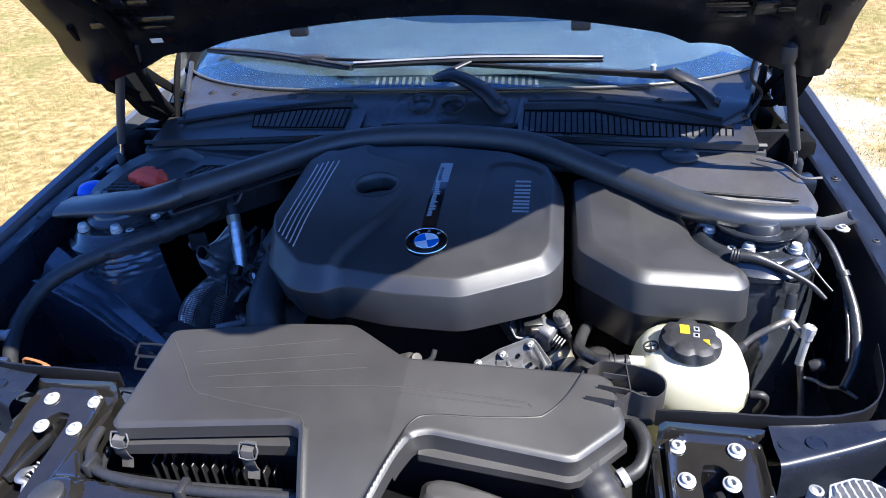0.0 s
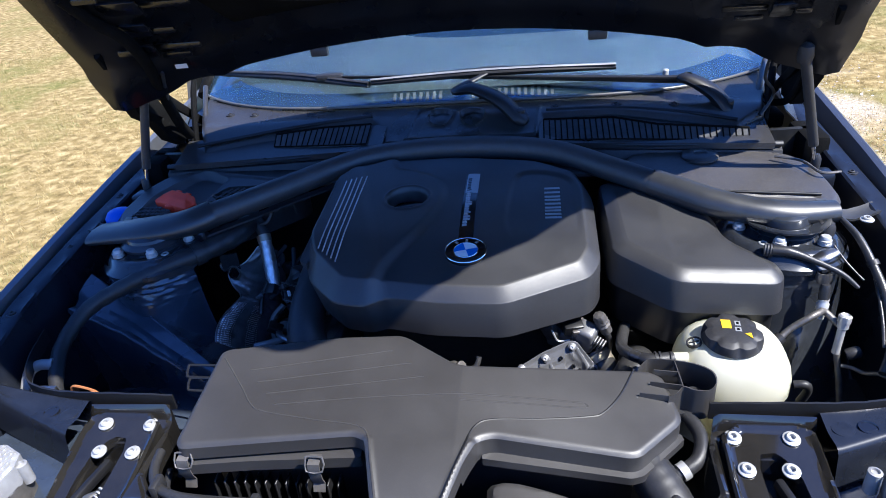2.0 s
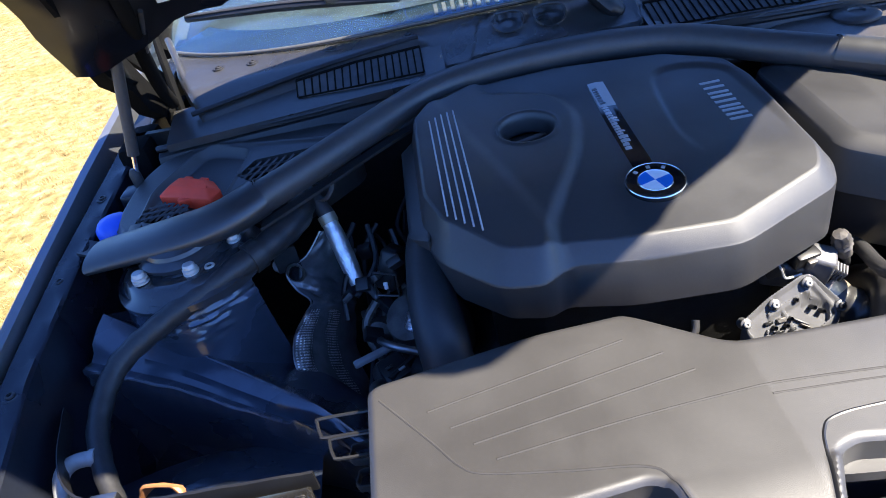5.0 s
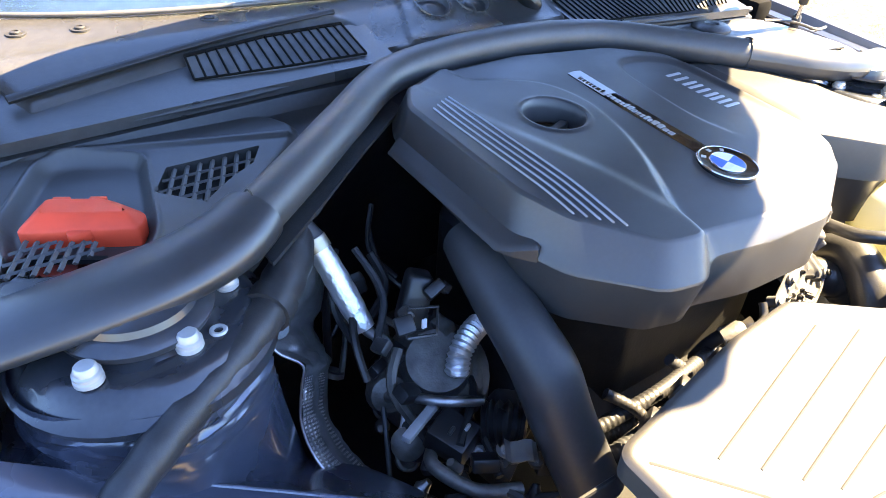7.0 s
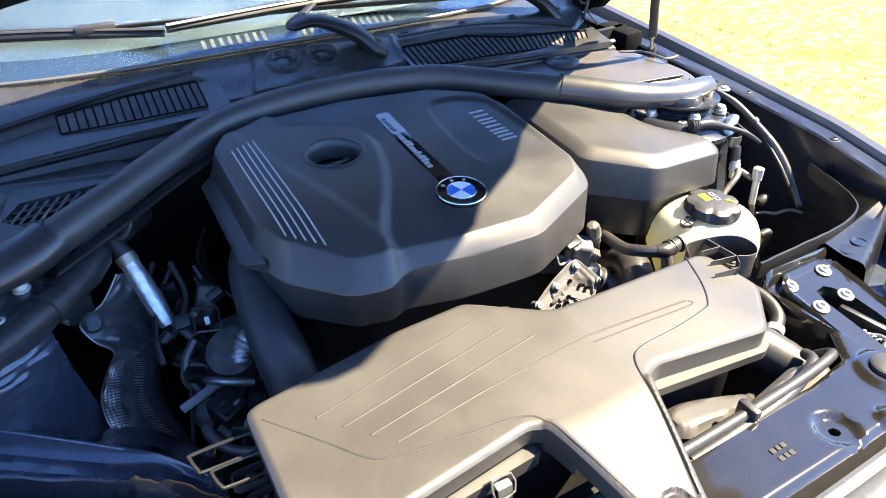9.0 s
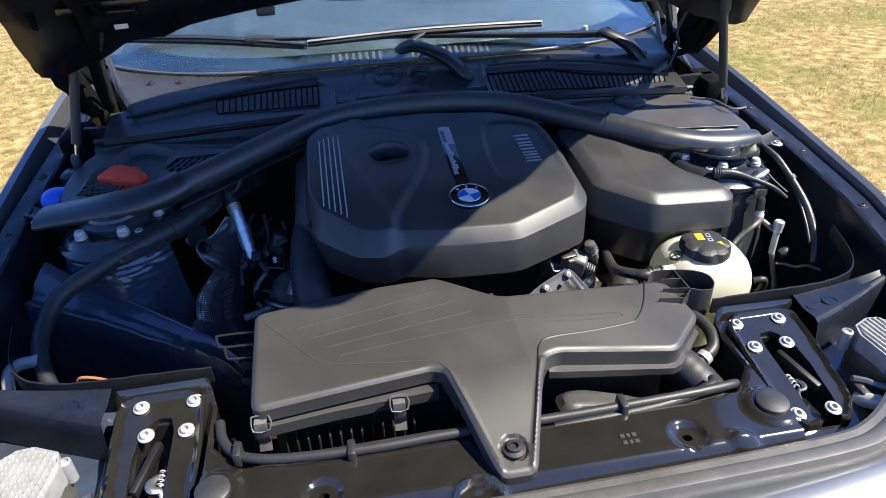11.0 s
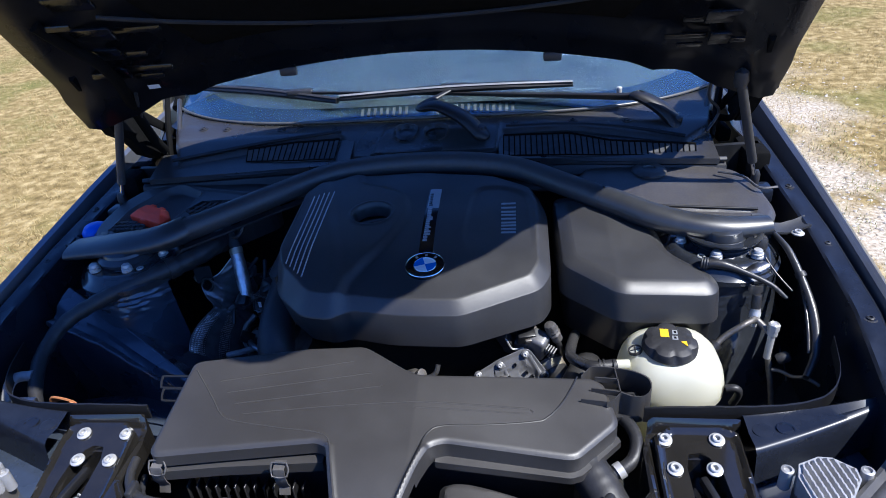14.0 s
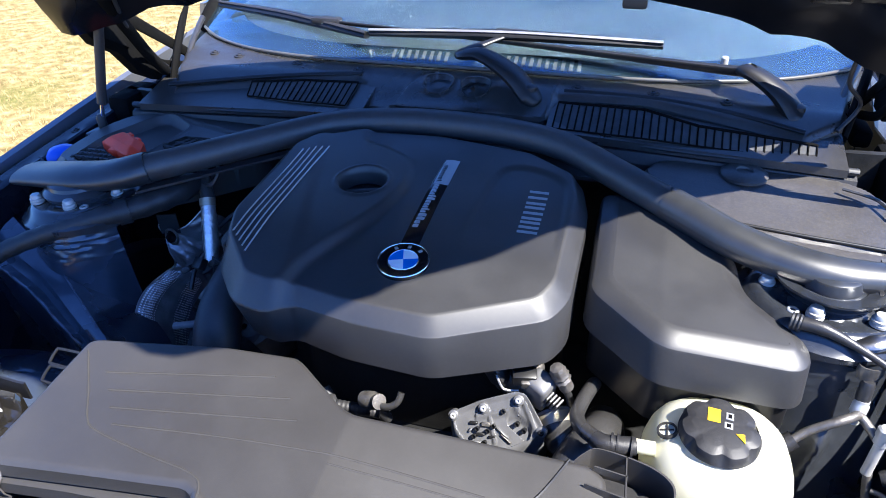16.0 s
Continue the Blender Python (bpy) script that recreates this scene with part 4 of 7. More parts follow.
cowl = thing("cowl_panel", (0, 0.85, 0.92), "dusty black plastic cowl panel below the windscreen", "cowl panel")
COWL = [(-0.545, 0.800), (-0.40, 0.826), (-0.30, 0.842), (-0.195, 0.856), (-0.178, 0.850), (-0.155, 0.793), (-0.10, 0.788), (0.10, 0.788), (0.150, 0.793), (0.160, 0.805), (0.165, 0.845), (0.30, 0.852),
        (0.53, 0.812), (0.585, 0.85), (0.62, 0.98), (0.655, 1.09), (0.60, 1.038), (0.53, 0.988), (0.43, 0.943), (0.30, 0.918), (0.15, 0.911), (0.0, 0.910), (-0.15, 0.911), (-0.30, 0.918), (-0.43, 0.943), (-0.53, 0.988), (-0.60, 1.038), (-0.655, 1.09), (-0.61, 0.95)]


def cowl_height(x, y, d):
    z = 0.926 + 0.026 * step01(y, 0.80, 0.875) + 0.008 * step01(y, 0.88, 0.96) - 0.012 * (x / 0.6) ** 2
    for cx, cy in ((-0.044, 0.858), (0.022, 0.855)):
        r = np.hypot(x - cx, y - cy)
        z = z + 0.0025 * step01(np.abs(r - 0.0275), 0.004, 0.0) - 0.007 * step01(r, 0.0265, 0.0225) + 0.002 * step01(r, 0.014, 0.010)
    # A moulded step splits the middle from the flanks.
    cut = x + 0.118 - 0.35 * (y - 0.788)
    z = z - 0.006 * step01(cut, 0.004, -0.003) * step01(y, 0.90, 0.86) * step01(x, -0.20, -0.17)
    z = z + 0.004 * step01(np.abs(x - 0.150 - 0.1 * (y - 0.8)), 0.006, 0.0) * step01(y, 0.90, 0.86)
    return z - 0.006 * step01(d, 0.007, 0.0)


part("panel", shell(COWL, cowl_height, lambda x, y: 0.895, 0.0035), DUSTY, cowl)


def cowl_z(x, y):
    return float(cowl_height(np.array([x]), np.array([y]), np.array([0.05]))[0])


for x, y in ((-0.044, 0.858), (0.022, 0.855)):
    part("dome_ring", tube([(x + 0.0262 * math.cos(a), y + 0.0262 * math.sin(a), cowl_z(x + 0.0285 * math.cos(a), y + 0.0285 * math.sin(a)) + 0.0004) for a in np.linspace(0, 2 * math.pi, 33)], 0.0016, 6, 1), DUSTY, cowl)
for x, y in ((-0.203, 0.884), (-0.333, 0.900), (-0.469, 0.920), (-0.53, 0.93), (0.19, 0.872), (0.31, 0.876), (0.42, 0.87)):
    part("screw", SCREW, None, cowl, at=(x, y, cowl_z(x, y) - 0.001))


def cowl_grille(x0, x1, y0a, y1a, y0b, y1b, za, zb, bars):
    """Thin black bars over a dusty mesh; a and b are its two ends."""
    def at(u, v, lift=0.0):
        return (x0 + (x1 - x0) * u, (y0a + (y0b - y0a) * u) * (1 - v) + (y1a + (y1b - y1a) * u) * v, za + (zb - za) * u - 0.010 + 0.018 * v + lift)

    g = part("grille", thick([[at(u, v) for v in np.linspace(0, 1, 4)] for u in np.linspace(0, 1, 20)], (0, 0, -0.006)), MESH, cowl, "slotted air intake grille")
    for k in range(bars + 1):
        part("slat", tube([at(k / bars, 0.0, 0.001), at(k / bars, 1.0, 0.001)], 0.0013, 6, 1), FELT, g)
    part("grille_rim", tube([at(0, 1, 0.001), at(1, 1, 0.001)], 0.0022, 6, 1), FELT, g)
    part("grille_rim", tube([at(0, 0, 0.0005), at(1, 0, 0.0005)], 0.0014, 6, 1), FELT, g)
    return g


cowl_grille(-0.388, -0.290, 0.800, 0.824, 0.788, 0.843, 0.927, 0.930, 8)
cowl_grille(-0.290, -0.188, 0.788, 0.843, 0.782, 0.846, 0.930, 0.932, 9)
cowl_grille(0.165, 0.300, 0.774, 0.838, 0.772, 0.842, 0.928, 0.925, 12)
cowl_grille(0.300, 0.380, 0.772, 0.842, 0.774, 0.806, 0.925, 0.920, 7)
cowl_grille(0.380, 0.545, 0.774, 0.806, 0.784, 0.800, 0.920, 0.908, 14)
part("grille_apron", thick([[(x, y, np.interp(abs(x), [0.16, 0.62], [0.917, 0.898]) + (y - 0.765) * 0.24) for y in np.linspace(0.765, 0.85, 4)] for x in np.linspace(-0.60, -0.155, 10)], (0, 0, -0.012)), DUSTY, cowl)
part("grille_apron", thick([[(x, y, np.interp(abs(x), [0.16, 0.62], [0.917, 0.896]) + (y - 0.765) * 0.24) for y in np.linspace(0.765, 0.85, 4)] for x in np.linspace(0.155, 0.585, 10)], (0, 0, -0.012)), DUSTY, cowl)
# The raised ridge along the panel's front edge, on both sides.
part("ridge", tube([(-0.560, 0.812, 0.922), (-0.40, 0.838, 0.938), (-0.30, 0.854, 0.945), (-0.188, 0.868, 0.950)], 0.0055, 8, 5, flat=0.8), DARKPL, cowl, "dark overlapping edge")
part("ridge", tube([(0.170, 0.862, 0.948), (0.30, 0.864, 0.946), (0.42, 0.850, 0.938), (0.53, 0.825, 0.925)], 0.0050, 8, 5, flat=0.8), DARKPL, cowl, "dark overlapping edge")
lip = [(x, np.interp(abs(x), [0, 0.16, 0.22, 0.35, 0.62], [0.786, 0.786, 0.775, 0.768, 0.775]), np.interp(abs(x), [0, 0.3, 0.62], [0.912, 0.906, 0.892])) for x in np.linspace(-0.62, 0.60, 24)]
part("gutter_lip", tube(lip, 0.006, 8, 2, flat=0.8), RUBBER, cowl, "black rubber lip")
gut = [[(x, y, np.interp(abs(x), [0, 0.3, 0.62], [0.905, 0.899, 0.885]) - dz) for y, dz in ((0.775, 0.0), (0.766, 0.004), (0.760, 0.020), (0.745, 0.028), (0.715, 0.030))] for x in np.linspace(-0.62, 0.60, 24)]
part("gutter", thick(gut, (0, 0, -0.006)), PLAST, cowl, "black plastic gutter")


for s in (1, -1):
    part("cowl_end", tube([(s * 0.574, 0.882, 0.918), (s * 0.598, 0.945, 0.946), (s * 0.622, 1.01, 0.964), (s * 0.645, 1.07, 0.976)], 0.0060, 8, 6), DUSTY, cowl, "raised end of the cowl")
    part("end_gasket", tube([(s * 0.592, 0.862, 0.905), (s * 0.612, 0.92, 0.948), (s * 0.632, 0.98, 0.985), (s * 0.648, 1.03, 1.010)], [0.006, 0.007, 0.007, 0.004], 8, 6, flat=1.5), FELT, cowl, "black end gasket")
    part("corner_trim", thick([[(s * (0.640 + 0.03 * u), 0.90 + 0.10 * v, 0.915 + 0.05 * v - 0.03 * u) for u in (0, 0.5, 1)] for v in (0, 0.5, 1)], (0, 0, -0.004)), DUSTY, cowl, "grey corner trim")


def wiper(pivot, knee, blade_a, blade_b, tip, spine):
    w = thing("wiper", pivot, "black windscreen wiper resting at the foot of the glass", "wiper", "windscreen wipers")
    p, k, t = np.array(pivot), np.array(knee), np.array(tip)
    back = (p - k) / np.linalg.norm(p - k)
    part("arm", tube([p + back * 0.021 + (0, 0, 0.004), p + back * 0.017 + (0, 0, 0.005), p + (0, 0, 0.008), p * 0.72 + k * 0.28 + (0, 0, 0.024), p * 0.3 + k * 0.7 + (0, 0, 0.022), k, k * 0.5 + t * 0.5 + (0, 0, 0.002), t], [0.005, 0.017, 0.026, 0.024, 0.019, 0.013, 0.007, 0.006], 12, 8, flat=0.55), DARKPL, w, "black wiper arm")
    part("pivot_cap", lathe([(0.012, 0), (0.012, 0.007), (0.008, 0.010), (0, 0.011)], 20), PLAST, w, at=tuple(p + (0, 0, 0.016)))
    part("foot", lathe([(0.020, -0.03), (0.018, -0.005), (0.014, 0.008), (0.0, 0.008)], 20), PLAST, w, at=tuple(p))
    a, b = np.array(blade_a), np.array(blade_b)
    part("blade", tube([a, a * 0.75 + b * 0.25 + (0, 0, 0.004), a * 0.5 + b * 0.5 + (0, 0, 0.006), a * 0.25 + b * 0.75 + (0, 0, 0.004), b], [0.009, 0.012, 0.013, 0.012, 0.009], 8, 6, flat=0.75), DARKPL, w, "long flat wiper blade")
    part("blade_spine", tube([a + (0, -0.006, 0.007), a * 0.5 + b * 0.5 + (0, -0.007, 0.013), b + (0, -0.006, 0.007)], 0.0042, 6, 6, flat=0.6), spine, w, "spring strip on the blade's back")
    part("clip", block(0.06, 0.018, 0.014, 0.004), PLAST, w, at=tuple(t - (0, 0, 0.006)))
    return w


# This spine is paler, with the sun on that blade put into colour.
wiper((0.116, 0.842, 0.935), (-0.010, 0.885, 0.990), (-0.200, 0.945, 1.000), (0.315, 0.958, 1.002), (0.06, 0.955, 1.008), SUNSILVER)
wiper((0.520, 0.868, 0.925), (0.412, 0.915, 0.982), (-0.600, 1.085, 1.002), (-0.205, 0.940, 0.996), (-0.30, 0.975, 1.008), PLAST)
part("washer_jet", lathe([(0.006, 0), (0.006, 0.016), (0.004, 0.018), (0, 0.018)], 14), ZINC, cowl, "small washer jet", at=(0.412, 0.938, 0.978))


# ---- bonnet ----
bonnet = thing("bonnet", (0, 0.80, 1.09), "open black-lined bonnet held up on two gas struts", "bonnet")
HOOD_S = [0.0, 0.30, 0.58, 0.84, 1.0]
HOOD_Y = [0.0, 0.245, 0.53, 0.80, 1.0]
HOOD_Z = [0.0, 0.375, 0.71, 0.94, 1.0]


def hood_place(x, s, depth=0.0):
    """x: -1 to 1 across; s: 0 at the rear edge, 1 at the nose; depth: towards the engine."""
    half = np.interp(s, [0, 0.08, 0.35, 0.72, 0.88, 1.0], [0.63, 0.645, 0.66, 0.65, 0.60, 0.47])
    yr, zr = 0.865 - 0.165 * abs(x) ** 2.0, 1.132 - 0.062 * abs(x) ** 2
    yf, zf = 0.010 + 0.05 * x * x, 1.745 - 0.02 * x * x
    ty, tz = np.interp(s, HOOD_S, HOOD_Y), np.interp(s, HOOD_S, HOOD_Z)
    slope = np.array([-(yf - yr) * 0.9, zf - zr])
    n = np.array([-slope[1], -slope[0]]) / np.hypot(*slope)
    n = np.array([-abs(n[0]), -abs(n[1])])
    crown = 0.02 * (1 - x * x)
    return (x * half, yr + (yf - yr) * ty + n[0] * depth - n[0] * crown * s, zr + (zf - zr) * tz + n[1] * depth - n[1] * crown * s)


US, SS = np.linspace(-1, 1, 61), np.linspace(0, 1, 49)
part("skin", thick([[hood_place(u, s, -0.012) for u in US] for s in SS], (0, 0.006, 0.006)), BODY, bonnet, "painted outer skin")


def inner_depth(u, s):
    a = abs(u)
    rim = 0.018 * (step01(a, 0.80, 0.86) * (1 - step01(a, 0.95, 0.99))) + 0.016 * (1 - step01(s, 0.05, 0.09)) + 0.012 * step01(s, 0.90, 0.94)
    ribs = 0.010 * math.exp(-((a - 0.70 - 0.10 * math.sin(s * 5)) / 0.035) ** 2) + 0.012 * math.exp(-((a + 1.1 * s - 0.98) / 0.05) ** 2) * (1 - step01(s, 0.3, 0.4))
    return 0.004 + rim + ribs


part("inner_panel", sheet([[hood_place(u, s, inner_depth(u, s)) for u in US] for s in SS]), LINER, bonnet, "black pressed inner panel")
liner = []
for s in np.linspace(0.10, 0.86, 40):
    row = []
    for u in np.linspace(-0.74, 0.74, 40):
        w = u * (0.80 + 0.2 * math.sin(min(max((s - 0.1) / 0.3, 0), 1) * math.pi / 2))
        e = min(1, (0.74 - abs(u)) / 0.05, (s - 0.10) / 0.03, (0.86 - s) / 0.03)
        quilt = 0.004 * math.cos(u * 9) * math.cos(s * 14)
        row.append(hood_place(w, s, 0.012 + (0.014 + quilt) * max(e, 0)))
    liner.append(row)
part("insulation_mat", sheet(liner), FELT, bonnet, "black felt insulation mat")
edge = [hood_place(0.76 * u, 0.115 + 0.12 * u * u, 0.030) for u in np.linspace(-1, 1, 24)]
part("mat_rim", tube(edge, 0.004, 6, 2), RUBBER, bonnet)
# Unseen plate behind the bonnet's rear edge, added to shade the cowl's right side.
REAR = [(0.15, 0.862), (0.30, 0.838), (0.45, 0.790), (0.56, 0.735), (0.632, 0.775), (0.66, 0.770), (0.66, 0.863), (0.576, 0.840), (0.497, 0.853), (0.413, 0.864), (0.317, 0.876), (0.206, 0.885), (0.15, 0.888)]
part("shade_plate", shell(REAR, lambda x, y, d: 1.137 - 0.150 * x * x - 0.19 * (y - 0.865 + 0.416 * x * x), lambda x, y: 1.133 - 0.150 * x * x - 0.19 * (y - 0.865 + 0.416 * x * x), 0.01), FELT, bonnet, "unseen black plate added to shade the cowl")
for u in (-0.42, 0.42):
    x, y, z = hood_place(u, 0.0, 0.012)
    part("bump_stop", block(0.035, 0.016, 0.018, 0.004), RUBBER, bonnet, at=(x, y, z - 0.022))
for u in (-0.45, -0.2, 0.0, 0.2, 0.45):
    part("liner_clip", lathe([(0.011, 0), (0.010, 0.003), (0.0, 0.004)], 16), PLAST, bonnet, at=turned_to((0, -0.75, -0.65), hood_place(u, 0.24 + 0.05 * abs(u), 0.027)))
for s in (1, -1):
    for q, wdt in ((0.10, 0.05), (0.15, 0.08), (0.20, 0.10), (0.27, 0.11), (0.35, 0.12), (0.44, 0.10)):
        part("panel_bracket", block(wdt, 0.03, 0.008, 0.003), LINER, bonnet, at=turned_to((0, -0.75, -0.65), hood_place(s * (0.84 - 0.1 * q), q, 0.020)))
    # The folded hinge plate between the bonnet's corner and the cowl.
    fold = [(0.785, 1.055), (0.86, 1.125), (0.93, 1.085), (0.955, 1.00), (0.93, 0.935), (0.88, 0.93), (0.84, 0.965), (0.80, 1.005)]
    if s < 0:
        fold = [(0.700, 1.050), (0.76, 1.070), (0.80, 1.035), (0.84, 0.985), (0.89, 0.930), (0.86, 0.910), (0.81, 0.940), (0.77, 0.990), (0.72, 1.020)]
    mid = (sum(p[0] for p in fold) / len(fold), sum(p[1] for p in fold) / len(fold))
    part("hinge_plate", thick([[(s * ((0.628 if s > 0 else 0.606) + 0.012 * math.sin(9 * y)), y * k + mid[0] * (1 - k), z * k + mid[1] * (1 - k)) for y, z in fold + fold[:1]] for k in (1.0, 0.9, 0.5, 0.05)], (s * 0.022, 0, 0)), FELT, bonnet, "dark folded hinge plate")
    hinge = [(s * 0.640, 1.00, 0.915), (s * 0.640, 0.92, 0.975), (s * 0.628, 0.80, 1.055), (s * 0.610, 0.70, 1.10), (s * 0.60, 0.64, 1.16)]
    part("hinge", tube(hinge, [0.006, 0.007, 0.008, 0.008, 0.006], 6, 6, flat=1.6), FELT, bonnet, "dark painted bonnet hinge arm")
    low = [(s * 0.640, 0.985, 0.90), (s * 0.636, 0.89, 0.935), (s * 0.634, 0.84, 0.985), (s * 0.620, 0.79, 1.06)]
    part("hinge_link", tube(low, 0.005, 6, 6, flat=1.6), FELT, bonnet)
    part("corner_block", block(0.045, 0.035, 0.025, 0.008), FELT, bonnet, at=(s * 0.583, 0.705, 1.078))
    part("corner_hook", tube([(s * 0.600, 0.700, 1.078), (s * 0.640, 0.720, 1.066), (s * 0.656, 0.735, 1.044)], [0.020, 0.016, 0.004] if s < 0 else [0.012, 0.011, 0.003], 10, 6), FELT, bonnet, "black rubber corner buffer")
    part("hinge_base", block(0.03, 0.08, 0.03, 0.008), FELT, bonnet, at=(s * 0.640, 0.97, 0.862))
part("bonnet_loom", tube([(-0.585, 0.575, 1.262), (-0.562, 0.612, 1.215), (-0.538, 0.630, 1.188), (-0.530, 0.660, 1.145), (-0.542, 0.698, 1.095), (-0.566, 0.750, 1.045), (-0.590, 0.815, 0.975), (-0.60, 0.86, 0.93)], 0.0105, 10, 6), FELT, bonnet, "black cable sleeve from the hinge to the bonnet")
part("label", block(0.022, 0.011, 0.0012, 0.0004, 1), WHITE, bonnet, "small white sticker", at=turned_to((0.15, -0.78, -0.55), (-0.494, 0.716, 1.114)))
for x, y, z, w, tilt_z in ((-0.495, 0.664, 1.190, 0.075, -0.25), (-0.478, 0.698, 1.156, 0.085, -0.15), (-0.488, 0.705, 1.140, 0.055, -0.35), (-0.548, 0.648, 1.158, 0.030, -0.2), (-0.455, 0.648, 1.235, 0.09, -0.3), (-0.555, 0.585, 1.255, 0.05, -0.1)):
    part("pressed_rib", block(w, 0.011, 0.006, 0.0025), LINER, bonnet, at=turned_to((0.05, -0.85, tilt_z), (x, y, z)))
    part("pressed_rib", block(w * 0.8, 0.009, 0.006, 0.0025), LINER, bonnet, at=turned_to((-0.05, -0.85, tilt_z - 0.2), (-x, y, z)))
part("washer_hose", tube([(-0.52, 0.69, 1.11), (-0.555, 0.74, 1.05), (-0.60, 0.82, 0.985), (-0.61, 0.88, 0.93)], 0.0035, 8, 5), RUBBER, bonnet, "thin black washer hose")
part("washer_hose", tube([(0.545, 0.74, 1.07), (0.56, 0.80, 1.01), (0.60, 0.86, 0.96), (0.575, 0.84, 0.925)], 0.003, 8, 6), RUBBER, bonnet, "thin black hose")

for s in (1, -1):
    g = thing("gas_strut", (s * 0.632, 0.71, 0.875), "black gas strut holding the bonnet up", "gas strut", "bonnet struts")
    a, b = np.array((s * 0.634, 0.702, 0.880)), np.array((0.568, 0.660, 1.085) if s > 0 else (-0.583, 0.718, 1.078))
    m = a * 0.80 + b * 0.20
    part("rod", tube([a, m], 0.0035, 10, 1), CHROME, g, "bright steel rod")
    part("cylinder", tube([m, b], 0.0082, 16, 1), RUBBER, g, "black cylinder")
    part("end_fitting", lathe([(0.007, -0.012), (0.008, 0), (0.008, 0.012), (0.004, 0.02)], 14), PLAST, g, at=tuple(a))
    part("end_fitting", lathe([(0.010, -0.012), (0.013, 0), (0.011, 0.014), (0.004, 0.02)], 14), PLAST, g, at=tuple(b))
    part("ball_bracket", block(0.035, 0.04, 0.030, 0.006), RAILP, car, "dark strut bracket", at=(s * 0.648, 0.702, 0.838))
    part("hinge_box", block(0.050, 0.10, 0.07, 0.012), FELT, car, "dark hinge pocket", at=(s * 0.665, 0.83, 0.83))

# ---- covers behind the brace ----
def hatch_outline(s):
    return [(s * x, y) for x, y in ((0.30, 0.72), (0.36, 0.655), (0.43, 0.585), (0.52, 0.555), (0.615, 0.555), (0.645, 0.60), (0.640, 0.70), (0.610, 0.765), (0.50, 0.785), (0.33, 0.775))]


rh = thing("filter_housing", (0.48, 0.68, 0.86), "flat black plastic filter housing cover with a round twist lock", "housing cover")


def right_hatch(x, y, d):
    z = 0.880 + 0.05 * (y - 0.66) - 0.03 * (x - 0.45)
    z = z - 0.005 * step01(line_far([(0.44, 0.600), (0.60, 0.592)], x, y), 0.005, 0.001)
    return z - 0.010 * step01(d, 0.010, 0.0) ** 1.5


part("lid", shell(rounded(hatch_outline(1)), right_hatch, lambda x, y: 0.80, 0.004), HATCH, rh)
# Dark strip added for the open gap between the hatch and the brace sleeve.
part("gasket", tube([(0.430, 0.612, 0.8795), (0.520, 0.603, 0.8770), (0.608, 0.597, 0.8740)], 0.0026, 8, 6), DARKPL, rh, "black strip drawing the dark gap along the front edge")
part("twist_lock", lathe([(0.033, 0), (0.033, 0.004), (0.028, 0.008), (0.012, 0.009), (0.011, 0.006), (0, 0.006)], 36), HATCH, rh, "round twist lock", at=(0.448, 0.745, 0.884))
part("bracket_wire", tube([(0.572, 0.725, 0.889), (0.61, 0.70, 0.889), (0.628, 0.66, 0.884), (0.66, 0.66, 0.884)], 0.0025, 6, 4), DULL, rh, "bent metal wire")

lh = thing("terminal_housing", (-0.48, 0.68, 0.86), "flat black plastic housing cover with vents and a jump-start terminal", "housing cover")


def left_hatch(x, y, d):
    z = 0.876 + 0.05 * (y - 0.66)
    pan, _ = inside(fillet([(-0.594, 0.585), (-0.520, 0.560), (-0.494, 0.600), (-0.480, 0.678), (-0.470, 0.728), (-0.530, 0.758), (-0.552, 0.750), (-0.594, 0.662)], 0.016), x, y)
    z = z - 0.013 * step01(pan, -0.006, 0.006) + 0.0025 * step01(np.abs(pan + 0.006), 0.004, 0.0)
    ridge = line_far([(-0.62, 0.775), (-0.532, 0.766), (-0.455, 0.742), (-0.328, 0.709)], x, y)
    return z + 0.004 * step01(ridge, 0.008, 0.001) - 0.008 * step01(d, 0.010, 0.0)


VENT1 = [(-0.476, 0.657), (-0.455, 0.695), (-0.361, 0.698), (-0.379, 0.669), (-0.412, 0.648), (-0.442, 0.623)]
VENT2 = [(-0.607, 0.586), (-0.600, 0.612), (-0.585, 0.633), (-0.531, 0.601), (-0.534, 0.589), (-0.566, 0.578)]
part("lid", shell(rounded(hatch_outline(-1)), left_hatch, lambda x, y: 0.80, 0.0016, [VENT1, VENT2], 65), BOXPL, lh)


def vent(poly, name):
    p = np.array(poly)
    lo, hi = p.min(0), p.max(0)
    v = part(name, block(*(hi - lo), 0.004, 0.0), INKBLACK, lh, "dark vent grid", at=((lo[0] + hi[0]) / 2, (lo[1] + hi[1]) / 2, 0.852))
    n = 0
    for dx, dy, cnt in ((0.42, 1.0, 7), (1.0, 0.02, 3)):
        g = np.array((dx, dy)) / math.hypot(dx, dy)
        side = np.array((-g[1], g[0]))
        span = (p - p.mean(0)) @ side
        for o in np.linspace(span.min(), span.max(), cnt + 2)[1:-1]:
            t = np.linspace(-0.12, 0.12, 120)
            q = p.mean(0) + o * side + t[:, None] * g
            d, _ = inside(p, q[:, 0], q[:, 1])
            ok = t[d > -0.001]
            if len(ok) > 3:
                a, b = p.mean(0) + o * side + ok[0] * g, p.mean(0) + o * side + ok[-1] * g
                part("vent_bar", tube([(*a, 0.8735), (*b, 0.8735)], 0.0023, 4, 1, flat=0.7), BOXPL, v)


